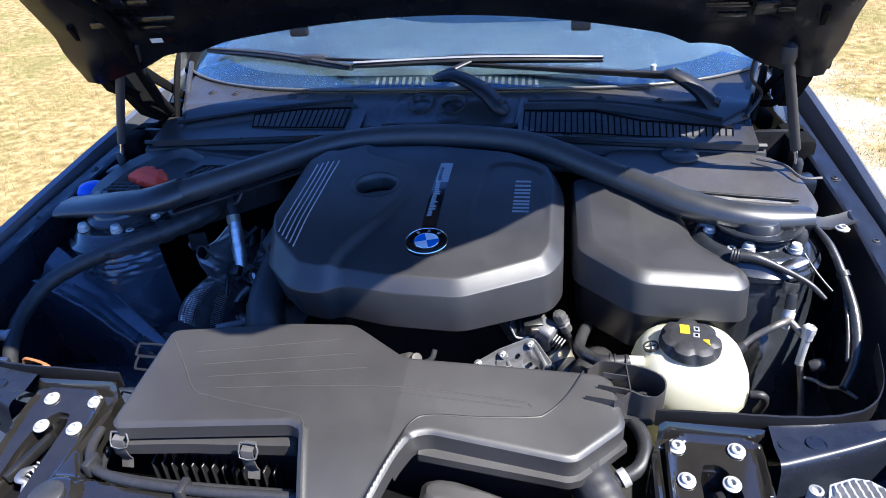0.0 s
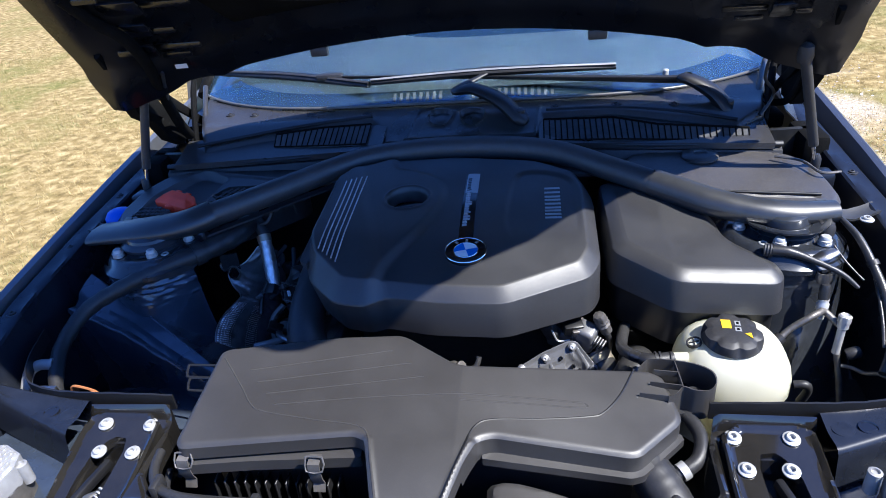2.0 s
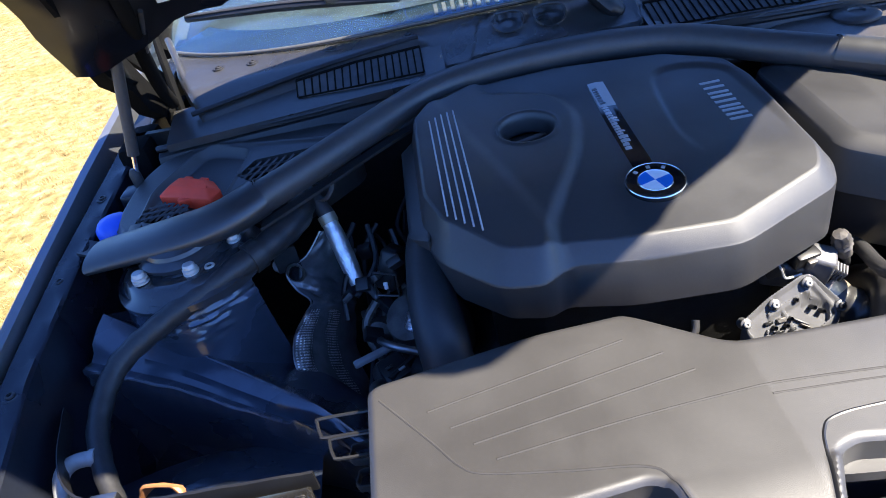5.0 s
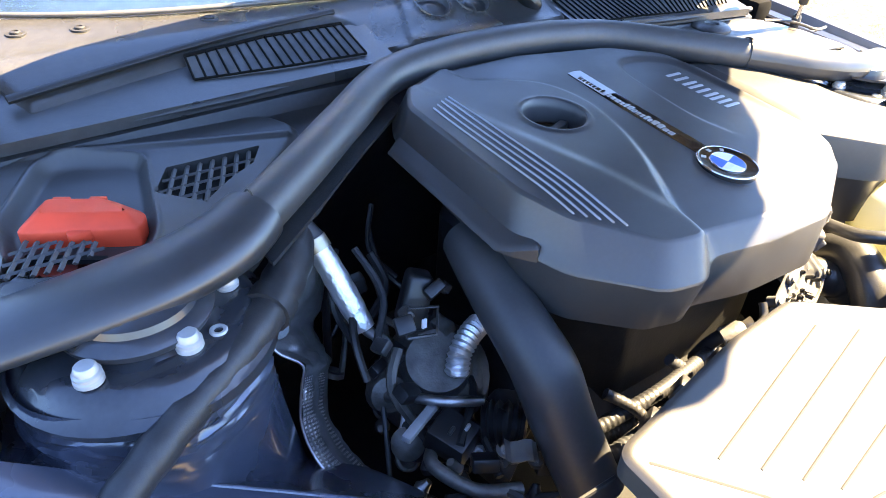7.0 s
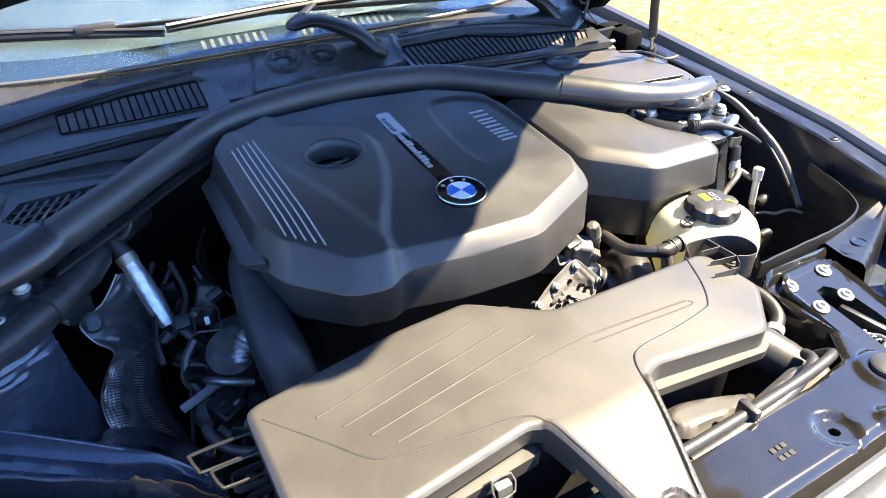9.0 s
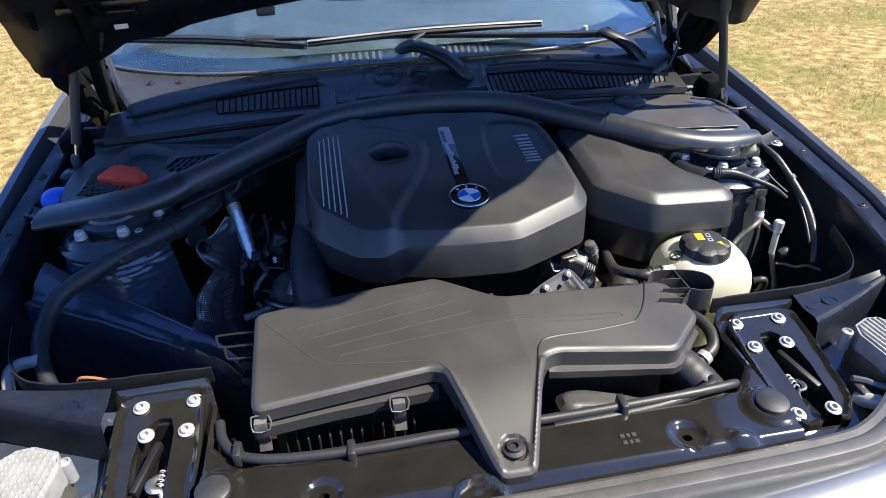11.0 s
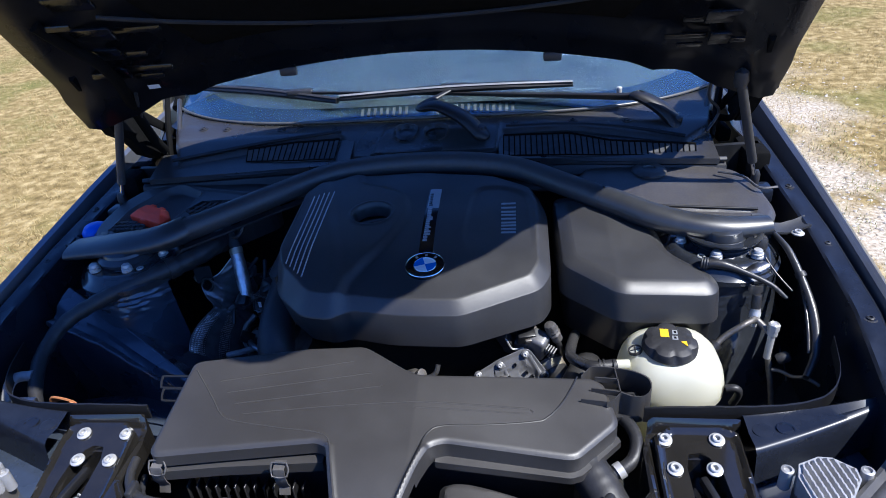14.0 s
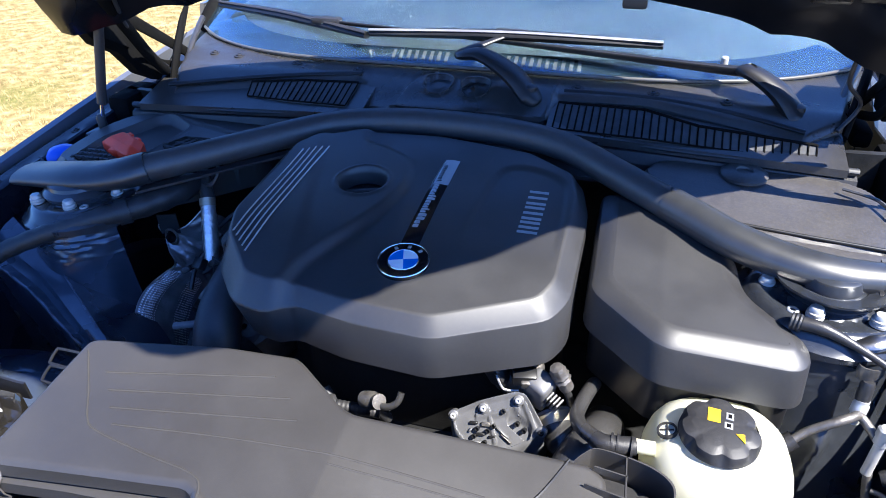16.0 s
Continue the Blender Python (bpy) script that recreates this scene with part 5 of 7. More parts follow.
vent(VENT1, "vent_grid")
vent(VENT2, "vent_grid")
REDO = [(-0.588, 0.641), (-0.568, 0.673), (-0.557, 0.679), (-0.510, 0.655), (-0.492, 0.621), (-0.503, 0.601)]
red = part("terminal_cap", bevelled(REDO[::-1], 0.014, lambda x, y, d: 0.887 + 0.05 * (y - 0.63) + 0.0 * x, lambda x, y: 0.877, lambda x, y: 0.858, 0.004, 0.006, 0.004), RED, lh, "bright red plastic terminal cap")
for x, y in ((-0.548, 0.670), (-0.522, 0.656)):
    part("hinge_tab", block(0.014, 0.006, 0.004, 0.001), RED, red, at=pose(x, y, 0.880, 0, 0, -28))
part("latch_tab", block(0.018, 0.010, 0.012, 0.002), RED, red, at=(-0.545, 0.621, 0.866))
blue = thing("washer_filler", (-0.655, 0.615, 0.84), "blue screw cap on the black washer fluid filler neck", "filler neck")
part("cap", lathe([(0.024, 0), (0.027, 0.004), (0.027, 0.016), (0.020, 0.026), (0.006, 0.030), (0, 0.030)], 28, 12, 0.06), BLUE, blue, at=(-0.648, 0.612, 0.846))
part("neck", lathe([(0.020, -0.1), (0.020, 0.002), (0, 0.002)], 20), PLAST, blue, at=(-0.648, 0.612, 0.846))

# ---- strut brace ----
brace = thing("strut_brace", (0, 0.82, 0.87), "thick black tubular strut brace spanning the engine bay", "strut brace")
BR_HALF = [(0.425, 0.553, 0.888), (0.36, 0.602, 0.894), (0.28, 0.666, 0.901), (0.19, 0.734, 0.908), (0.095, 0.757, 0.913)]
BR = [(-x, y, z) for x, y, z in BR_HALF] + [(0.0, 0.761, 0.915)] + BR_HALF[::-1]
part("tube", tube(BR, 0.0218, 20, 8), FOAM, brace, "black foam-covered tube")
for s in (1, -1):
    x0, y0, z0 = (0.345, 0.613, 0.8955) if s > 0 else (0.424, 0.556, 0.889)
    if s > 0:
        endp = [(0.345, 0.6138, 0.8955), (0.385, 0.583, 0.8920), (0.425, 0.553, 0.8880), (0.480, 0.533, 0.8815), (0.540, 0.526, 0.877), (0.606, 0.538, 0.873)]
        wide, high = [0.0236, 0.0240, 0.0246, 0.0250, 0.0240, 0.0200], [0.0236, 0.0230, 0.0222, 0.0212, 0.0195, 0.0170]
    else:
        endp = [(-0.424, 0.556, 0.889), (-0.454, 0.537, 0.885), (-0.492, 0.527, 0.881), (-0.545, 0.525, 0.877), (-0.648, 0.538, 0.862)]
        wide, high = [0.0290, 0.0330, 0.0360, 0.0380, 0.0360], [0.0236, 0.0222, 0.0195, 0.0165, 0.0130]
    part("end_sleeve", oval(endp, wide, high), SLEEVE, brace, "smooth black flattened end sleeve")
    part("sleeve_seam", tube([(s * x0, y0 + 0.0240 * math.cos(a) * 0.62, z0 + 0.0240 * math.sin(a)) for a in np.linspace(-0.4, 3.5, 14)], 0.0011, 6, 2), DARKPL, brace)
    part("end_bracket", thick([[(s * x, 0.545 + 0.035 * (x - 0.59) / 0.09 + w, z - 0.004 + 14 * w * w) for w in np.linspace(-0.017, 0.017, 9)] for x, z in ((0.585, 0.884), (0.602, 0.882), (0.612, 0.872), (0.624, 0.858), (0.645, 0.852), (0.670, 0.853), (0.690, 0.857))], (0, 0, -0.004)), RUBBER, brace, "dark folded end bracket")
    part("bolt", BOLT, None, brace, at=(s * 0.658, 0.54, 0.855))
part("under_flange", thick([[(x, y + d, z - 0.022) for d in (-0.036, -0.014)] for x, y, z in curve(BR[0:4], 6)], (0, 0, -0.004)), PLAST, brace, "thin black flange")

# ---- engine cover ----
ec = thing("engine_cover", (0.0, 0.50, 0.78), "dark grey plastic engine cover with round emblem and silver stripes", "engine cover")
COVER_OUT = [(-0.226, 0.660), (-0.226, 0.452), (-0.206, 0.396), (-0.152, 0.337), (-0.103, 0.328), (-0.076, 0.348), (0.000, 0.336), (0.101, 0.331), (0.226, 0.390), (0.243, 0.428),
             (0.244, 0.600), (0.228, 0.668), (0.150, 0.718), (0.0, 0.742), (-0.13, 0.735), (-0.200, 0.702)]
COVER_IN = [0.016, 0.020, 0.026, 0.024, 0.016, 0.017, 0.018, 0.019, 0.022, 0.022, 0.020, 0.020, 0.020, 0.020, 0.022, 0.020]
COVER_SM = fillet(COVER_OUT, 0.014)
HOLE = (-0.072, 0.573, 0.0365)
LOBE = curve([(-0.30, 0.80), (-0.30, 0.30), (-0.13, 0.300), (-0.096, 0.345), (-0.082, 0.400), (-0.046, 0.470), (-0.022, 0.530), (-0.012, 0.590), (-0.030, 0.640), (-0.075, 0.668), (-0.115, 0.690), (-0.14, 0.80)], 6, True)
BADGE = curve([(0.113, 0.645), (0.100, 0.560), (0.100, 0.490), (0.125, 0.430), (0.175, 0.425), (0.214, 0.460), (0.214, 0.600), (0.198, 0.642), (0.150, 0.662)], 6, True)


def cover_height(x, y, d):
    z = 0.880 + 0.10 * (y - 0.42) - 0.10 * np.maximum(x - 0.19, 0) * 0.3 - 0.006 * step01(y, 0.47, 0.345)
    # Raised lobe with the filler hole, and the hollow panel beside the emblem.
    lobe, _ = inside(LOBE, x, y)
    z = z + 0.0105 * step01(lobe, -0.013, 0.005) * (0.55 + 0.45 * step01(y, 0.62, 0.44))
    z = z + 0.0030 * step01(x + 0.30 * (y - 0.5), -0.112, -0.134)
    badge, _ = inside(BADGE, x, y)
    z = z - 0.0042 * step01(badge, -0.004, 0.007) * step01(y, 0.44, 0.56)
    return z + 0.0016 * step01(np.abs(np.hypot(x - HOLE[0], y - HOLE[1]) - HOLE[2] - 0.003), 0.005, 0.0) + 0.0 * d


def cover_low(x, y):
    return 0.847 + 0.10 * (y - 0.35) - 0.006 * float(step01(np.array(-x), 0.17, 0.22))


def cover_bottom(x, y):
    return 0.787 + (0.045 * float(step01(np.array(y), 0.42, 0.52)) if x < -0.12 else 0.02 * float(step01(np.array(y), 0.45, 0.6)))


def cover_z(x, y):
    d, _ = inside(COVER_SM, np.array([x]), np.array([y]))
    return float(cover_height(np.array([x]), np.array([y]), d)[0])


part("shell", bevelled(COVER_OUT, COVER_IN, cover_height, cover_low, cover_bottom, 0.0024, 0.016, 0.010, holes=[circle(HOLE[0], HOLE[1], HOLE[2], 48)], soft=0.0024, foot=lambda x, y: 0.001 - 0.018 * float(step01(np.array(-x), 0.02, 0.14))), COVER, ec)
FLANGE = [(-0.241, 0.645), (-0.241, 0.458), (-0.234, 0.446), (-0.216, 0.425), (-0.212, 0.440), (-0.217, 0.655)]
part("rim_flange", shell(FLANGE, lambda x, y, d: 0.855 + 0.08 * (y - 0.45) + 0.55 * (x + 0.232) - 0.002 * step01(d, 0.003, 0.0), lambda x, y: 0.847 + 0.08 * (y - 0.45), 0.003), COVER, ec, "thin lower flange")
cup = []
for r, dz in ((HOLE[2] + 0.001, -0.0006), (HOLE[2] - 0.0015, -0.002), (HOLE[2] - 0.003, -0.010), (HOLE[2] - 0.004, -0.026)):
    ring = circle(HOLE[0], HOLE[1], r, 48)
    cup.append([(x, y, cover_z(HOLE[0] + (x - HOLE[0]) * 1.05, HOLE[1] + (y - HOLE[1]) * 1.05) + dz) for x, y in np.r_[ring, ring[:1]]])
part("filler_well", sheet(cup), COVER, ec, "round oil filler opening")


def laid(points, width, lift, n=2, height=0.001, over=None):
    """A flat strip lying on a surface along a line."""
    over = over or cover_z
    line = curve([(x, y, 0) for x, y in points], n)
    rows = []
    for i, p in enumerate(line):
        g = line[min(i + 1, len(line) - 1)] - line[max(i - 1, 0)]
        side = np.array((-g[1], g[0], 0)) / np.hypot(g[0], g[1])
        rows.append([(*(p + side * o)[:2], over(*(p + side * o)[:2]) + lift * (1.0 if o == 0 else 0.35)) for o in (-width / 2, 0, width / 2)])
    return thick(rows, (0, 0, -height - lift))


for k in range(5):
    a, b = np.array((-0.190 + 0.0086 * k, 0.420 - 0.008 * k)), np.array((-0.193 + 0.0085 * k, 0.631 + 0.005 * k))
    part("stripe", laid([a, a * 0.5 + b * 0.5, b], 0.0022, 0.0016, 20), STRIPE, ec, "thin raised silver stripe")
plq = part("name_strip", laid([(0.038, 0.655), (0.036, 0.56), (0.038, 0.452)], 0.0235, 0.0012, 16), INKBLACK, ec, "gloss black strip with unreadable silver lettering")
part("strip_end", laid([(0.0385, 0.656), (0.0375, 0.592)], 0.0215, 0.0018, 8, 0.0004), STRIPE, plq, "silver fading end")
rng = random.Random(5)
y = 0.490
while y < 0.640:
    w = rng.choice((0.0035, 0.005, 0.006))
    tall = rng.choice((0.009, 0.009, 0.012))
    mid = 0.0335 if tall < 0.01 else 0.0350
    part("letter_bar", laid([(mid + 0.0, y), (mid + 0.0, y + w)], tall, 0.0022, 1, 0.0003), SILVER if y < 0.595 else INKBLACK, plq)
    y += w + 0.0022
for y0, w in ((0.512, 0.026), (0.543, 0.029), (0.577, 0.032)):
    for q in np.linspace(0.08, 0.92, 3):
        part("maker_mark", laid([(0.162, y0 + w * q), (0.175, y0 + w * q), (0.188, y0 + w * q)], 0.0052, 0.0012, 3), SILVER, ec, "plain silver bar of a maker's mark")
rx, ry_ = 0.0405, 0.424
rz = cover_z(rx, ry_)
tilt = turned_to((0, -0.10, 1), (rx, ry_, rz + 0.0005))
rd = part("roundel", lathe([(0.0325, -0.004), (0.0325, 0.002), (0.031, 0.0035), (0.029, 0.003), (0.0, 0.003)], 56), INKBLACK, ec, "round black emblem with a bright rim", at=tilt)
part("rim", tube([(0.0317 * math.cos(a), 0.0317 * math.sin(a), 0.003) for a in np.linspace(0, 2 * math.pi, 57)], 0.0011, 6, 1), CHROME, rd, at=tilt)
part("inner_rim", tube([(0.0188 * math.cos(a), 0.0188 * math.sin(a), 0.0034) for a in np.linspace(0, 2 * math.pi, 41)], 0.0007, 6, 1), CHROME, rd, at=tilt)
for q in range(4):
    bm = bmesh.new()
    a0 = q * math.pi / 2 + 0.30
    ring = [(0, 0)] + [(0.0182 * math.cos(a), 0.0182 * math.sin(a)) for a in np.linspace(a0, a0 + math.pi / 2, 12)]
    lo, hi = [bm.verts.new((x, y, 0.0028)) for x, y in ring], [bm.verts.new((x, y, 0.0038)) for x, y in ring]
    bm.faces.new(hi)
    for i in range(len(ring)):
        j = (i + 1) % len(ring)
        bm.faces.new((lo[i], lo[j], hi[j], hi[i]))
    part("quarter", bm, LOGOBLUE if q % 2 else WHITE, rd, at=tilt)
for a in (0.9, 1.57, 2.25):
    part("rim_bar", block(0.004, 0.005, 0.0006, 0), SILVER, rd, at=tilt @ pose(0.025 * math.cos(a), 0.025 * math.sin(a), 0.003, 0, 0, math.degrees(a) - 90))
fz = cover_z(HOLE[0], HOLE[1]) - 0.030
part("filler_floor", lathe([(0.036, 0), (0.036, 0.002), (0.014, 0.003), (0, 0.003)], 30), PLAST, ec, "dark filler recess floor", at=(HOLE[0], HOLE[1], fz))
part("filler_grip", block(0.050, 0.011, 0.014, 0.003), COVER, ec, "raised grip of the filler cap", at=Matrix.Translation((HOLE[0], HOLE[1] - 0.004, fz + 0.002)) @ pose(0, 0, 0, 0, 0, 20))

# ---- intake cover beside it ----
ic = thing("intake_cover", (0.36, 0.49, 0.79), "dark grey plastic intake cover with soft sloping edges", "intake cover")
IC = [(0.256, 0.655), (0.262, 0.455), (0.345, 0.380), (0.490, 0.393), (0.505, 0.416), (0.498, 0.449), (0.450, 0.486), (0.436, 0.510), (0.432, 0.560), (0.405, 0.590), (0.350, 0.618), (0.285, 0.660)]


def ic_height(x, y, d):
    return 0.8630 + 0.10 * (y - 0.42) - 0.11 * np.maximum(x - 0.345, 0)


part("shell", bevelled(IC, 0.025, ic_height, lambda x, y: 0.8500 + 0.10 * (y - 0.42) - 0.11 * max(x - 0.345, 0), lambda x, y: 0.798 + 0.05 * max(y - 0.4, 0) - 0.11 * max(x - 0.345, 0), 0.004, 0.018, 0.014, foot=0.004, soft=0.0042), COVER, ic)
part("skirt", shell(fillet(inset(IC, 0.006), 0.012), lambda x, y, d: 0.803 + 0.05 * np.maximum(y - 0.4, 0) - 0.11 * np.maximum(x - 0.345, 0), lambda x, y: 0.73, 0.008), DARKPL, ic, "black lower half")

# ---- air filter box ----
ab = thing("air_filter_box", (0.0, 0.17, 0.70), "dark grey plastic air filter box bolted to the front panel", "air box")
AB = [(-0.296, 0.250), (-0.286, 0.257), (-0.127, 0.282), (-0.042, 0.286), (-0.030, 0.280), (0.034, 0.235), (0.050, 0.229), (0.290, 0.249), (0.306, 0.240), (0.318, 0.176), (0.314, 0.165), (0.262, 0.112), (0.250, 0.108), (0.094, 0.117), (0.076, 0.110), (0.062, 0.080),
      (0.025, -0.030), (0.018, -0.038), (-0.016, -0.038), (-0.022, -0.030), (-0.050, 0.075), (-0.058, 0.104), (-0.072, 0.111), (-0.284, 0.086), (-0.293, 0.094)]


def ab_top(x, y):
    z = 0.822 + 0.08 * (y - 0.2) - 0.028 * np.clip((x - 0.05) / 0.25, 0, 1.1)
    return z - 0.022 * step01(y, 0.105, -0.045)


def ab_height(x, y, d):
    z = ab_top(x, y)
    well = np.hypot(x - 0.003, y + 0.006)
    z = z - 0.004 * step01(well, 0.0165, 0.0145)
    edge = 0.006
    z = z - 0.0042 * (1 - np.clip(d / edge, 0, 1)) ** 1.6
    lipz = step01(line_far([(-0.056, 0.10), (-0.022, -0.030)], x, y), 0.010, 0.004) + step01(line_far([(0.070, 0.10), (0.024, -0.030)], x, y), 0.010, 0.004)
    return z + 0.0028 * lipz


def ab_bottom(x, y):
    base = float(ab_top(np.array(x), np.array(y)))
    if y < 0.07:
        return base - 0.022
    return base - (0.022 if x < -0.06 else 0.032)


part("lid", shell(fillet(AB, 0.007), ab_height, ab_bottom, 0.0022, angle=36), BOXPL, ab)
def ab_z(x, y):
    return float(ab_height(np.array([x]), np.array([y]), np.array([0.05]))[0])


for a, b in (((-0.240, 0.213), (-0.050, 0.252)), ((-0.221, 0.192), (-0.020, 0.229)), ((-0.203, 0.172), (0.000, 0.205))):
    part("moulded_line", laid([a, ((a[0] + b[0]) / 2, (a[1] + b[1]) / 2), b], 0.0024, 0.0009, 10, over=ab_z), LINEPL, ab, "matt moulded line")
part("moulded_line", laid([(-0.186, 0.154), (-0.060, 0.169), (0.070, 0.178), (0.201, 0.181)], 0.0022, 0.0008, 10, over=ab_z), LINEPL, ab, "matt moulded line")
part("moulded_line", laid([(0.050, 0.167), (0.120, 0.170), (0.200, 0.173), (0.203, 0.180)], 0.0018, 0.0007, 8, over=ab_z), LINEPL, ab, "matt moulded line")
part("seam_line", laid([(0.270, 0.247), (0.248, 0.200), (0.225, 0.169), (0.207, 0.160), (0.151, 0.149), (0.092, 0.141), (0.071, 0.127), (0.058, 0.090), (0.038, 0.030), (0.026, -0.006)], 0.0026, 0.0008, 8, over=ab_z), DARKPL, ab, "dark seam line")
part("moulded_line", laid([(-0.284, 0.236), (-0.240, 0.183), (-0.217, 0.154), (-0.196, 0.143), (-0.130, 0.132), (-0.072, 0.124), (-0.054, 0.108), (-0.043, 0.070), (-0.018, -0.018)], 0.0024, 0.0008, 8, over=ab_z), LINEPL, ab, "matt moulded line")
# Lower housing with its rib field, flange and clips.
AB_LOW = [(-0.285, 0.243), (-0.13, 0.270), (-0.045, 0.274), (0.04, 0.222), (0.28, 0.232), (0.300, 0.20), (0.25, 0.125), (0.08, 0.128), (-0.07, 0.122), (-0.280, 0.112)]
part("lower_housing", shell(rounded(AB_LOW, 1), lambda x, y, d: ab_top(x, y) - 0.012, lambda x, y: 0.60, 0.008), PLAST, ab, "black lower housing")
LIP = [(-0.294, 0.081), (-0.200, 0.091), (-0.066, 0.100), (-0.066, 0.122), (-0.2, 0.118), (-0.294, 0.112)]
part("flange", shell(LIP, lambda x, y, d: ab_top(x, y) - 0.027, lambda x, y: float(ab_top(np.array(x), np.array(y))) - 0.043, 0.005), BOXPL, ab, "grey flange")
LIPR = [(0.080, 0.106), (0.252, 0.100), (0.266, 0.106), (0.323, 0.166), (0.312, 0.178), (0.250, 0.122), (0.080, 0.125)]
part("flange", shell(LIPR, lambda x, y, d: ab_top(x, y) - 0.027, lambda x, y: float(ab_top(np.array(x), np.array(y))) - 0.038, 0.005), BOXPL, ab, "grey flange")
for k in range(13):
    x = -0.262 + 0.0135 * k
    part("rib", block(0.003, 0.020, 0.070, 0.001, 1), DARKPL, ab, at=(x, 0.104, 0.672))
for x in (-0.284, -0.118):
    z = float(ab_top(np.array(x), np.array(0.095)))
    c = part("clip", thick([[(x + dx, yy, zz) for dx in (-0.0075, -0.003, 0.003, 0.0075)] for yy, zz in ((0.094, z - 0.018), (0.081, z - 0.020), (0.079, z - 0.030), (0.081, z - 0.046), (0.085, z - 0.056), (0.080, z - 0.066))], (0, 0.0015, 0)), DULL, ab, "sprung steel clip")
    part("clip_loop", tube([(x - 0.010, 0.088, z - 0.014), (x - 0.010, 0.080, z - 0.030), (x + 0.010, 0.080, z - 0.030), (x + 0.010, 0.088, z - 0.014), (x - 0.010, 0.088, z - 0.014)], 0.0012, 6, 2), DULL, c)
part("tongue_bolt", lathe([(0.0135, 0), (0.0135, 0.0025), (0.0085, 0.004), (0.0085, 0.007), (0.005, 0.0075), (0.0045, 0.004), (0, 0.004)], 24), PLAST, ab, "black plastic bolt", at=(0.003, -0.006, float(ab_top(np.array(0.003), np.array(-0.006))) - 0.0035))
for x, y, z in ((-0.306, 0.222, 0.772), (-0.300, 0.196, 0.766)):
    part("side_tab", tube([(x + 0.020, y + 0.010, z), (x - 0.012, y + 0.010, z), (x - 0.017, y + 0.004, z), (x - 0.015, y - 0.008, z), (x + 0.020, y - 0.010, z)], 0.0014, 6, 3, flat=4.0), PLAST, ab)
# The open collar at the end of the box, with thin straight webs.
OUTER = curve([(0.275, 0.246, 0), (0.284, 0.258, 0), (0.294, 0.265, 0), (0.323, 0.262, 0), (0.350, 0.254, 0), (0.366, 0.240, 0), (0.366, 0.220, 0), (0.354, 0.206, 0), (0.338, 0.206, 0), (0.325, 0.212, 0), (0.315, 0.200, 0), (0.305, 0.194, 0)], 5)
part("collar", thick([[(x, y, z) for z in (0.756, 0.780, 0.8035)] for x, y, _ in OUTER], (0.0018, 0.0012, 0)), BOXPL, ab, "open grey plastic collar wall")
part("collar_floor", shell(fillet([(0.292, 0.262), (0.30, 0.20), (0.352, 0.208), (0.364, 0.222), (0.362, 0.240), (0.348, 0.252), (0.323, 0.260)][::-1], 0.006), lambda x, y, d: 0.766 + 0 * x, lambda x, y: 0.758, 0.004), PLAST, ab)
for a, b in (((0.323, 0.262), (0.325, 0.213)), ((0.294, 0.243), (0.325, 0.239)), ((0.287, 0.221), (0.325, 0.214)), ((0.271, 0.200), (0.305, 0.195))):
    part("collar_web", thick([[(*a, z) for z in (0.795, 0.8035)], [((a[0] + b[0]) / 2, (a[1] + b[1]) / 2, z) for z in (0.795, 0.8035)], [(*b, z) for z in (0.795, 0.8035)]], (0.0013, 0.0013, 0)), BOXPL, ab)
part("bolt", SCREW, None, ab, at=(0.345, 0.232, 0.775))
part("bolt_boss", lathe([(0.012, -0.01), (0.012, 0.006), (0, 0.006)], 18), BOXPL, ab, at=(0.345, 0.232, 0.769))
part("outlet_hose", tube([(0.262, 0.165, 0.745), (0.285, 0.120, 0.735), (0.305, 0.085, 0.720), (0.320, 0.06, 0.69)], [0.026, 0.027, 0.025, 0.024], 18, 8, ripple=0.012, pitch=0.014), PLAST, ab, "black intake hose")
part("air_guide", shell(fillet([(0.071, 0.051), (0.189, 0.064), (0.269, 0.077), (0.314, 0.064), (0.300, 0.043), (0.240, 0.020), (0.131, 0.016), (0.051, 0.018)][::-1], 0.008), lambda x, y, d: 0.755 + 0.0 * x - 0.006 * step01(d, 0.008, 0.0), lambda x, y: 0.70, 0.004), BOXPL, ab, "grey air guide strip")
part("guide_hose", tube([(0.065, 0.034, 0.762), (0.154, 0.038, 0.763), (0.221, 0.044, 0.764), (0.283, 0.062, 0.763), (0.298, 0.080, 0.755)], 0.0065, 10, 8), PLAST, ab, "thin black hose along the air guide")
for y0, y1, xo in ((0.252, 0.230, -0.352), (0.225, 0.203, -0.338)):
    part("mounting_tab", tube([(-0.292, y0, 0.797), (xo + 0.004, y0, 0.798), (xo, y0 - 0.005, 0.798), (xo + 0.004, y1 + 0.003, 0.796), (xo + 0.010, y1, 0.795), (-0.292, y1, 0.794)], 0.0018, 6, 3), DARKPL, ab, "open plastic mounting tab")
part("snorkel", shell(rounded([(0.085, 0.060), (0.085, 0.105), (0.20, 0.098), (0.235, 0.085), (0.20, 0.066), (0.15, 0.058)], 2), lambda x, y, d: 0.758 - 0.03 * step01(x, 0.10, 0.24) - 0.01 * step01(d, 0.01, 0), lambda x, y: 0.69, 0.004), BOXPL, ab, "grey intake snorkel")

# ---- engine and what hangs on it ----
eng = thing("engine", (0.0, 0.5, 0.43), "dark oily engine block under the cover", "engine")


def block_top(x, y, d):
    z = 0.775 - 0.02 * step01(d, 0.03, 0) + 0.0 * x
    return z + 0.0 * y


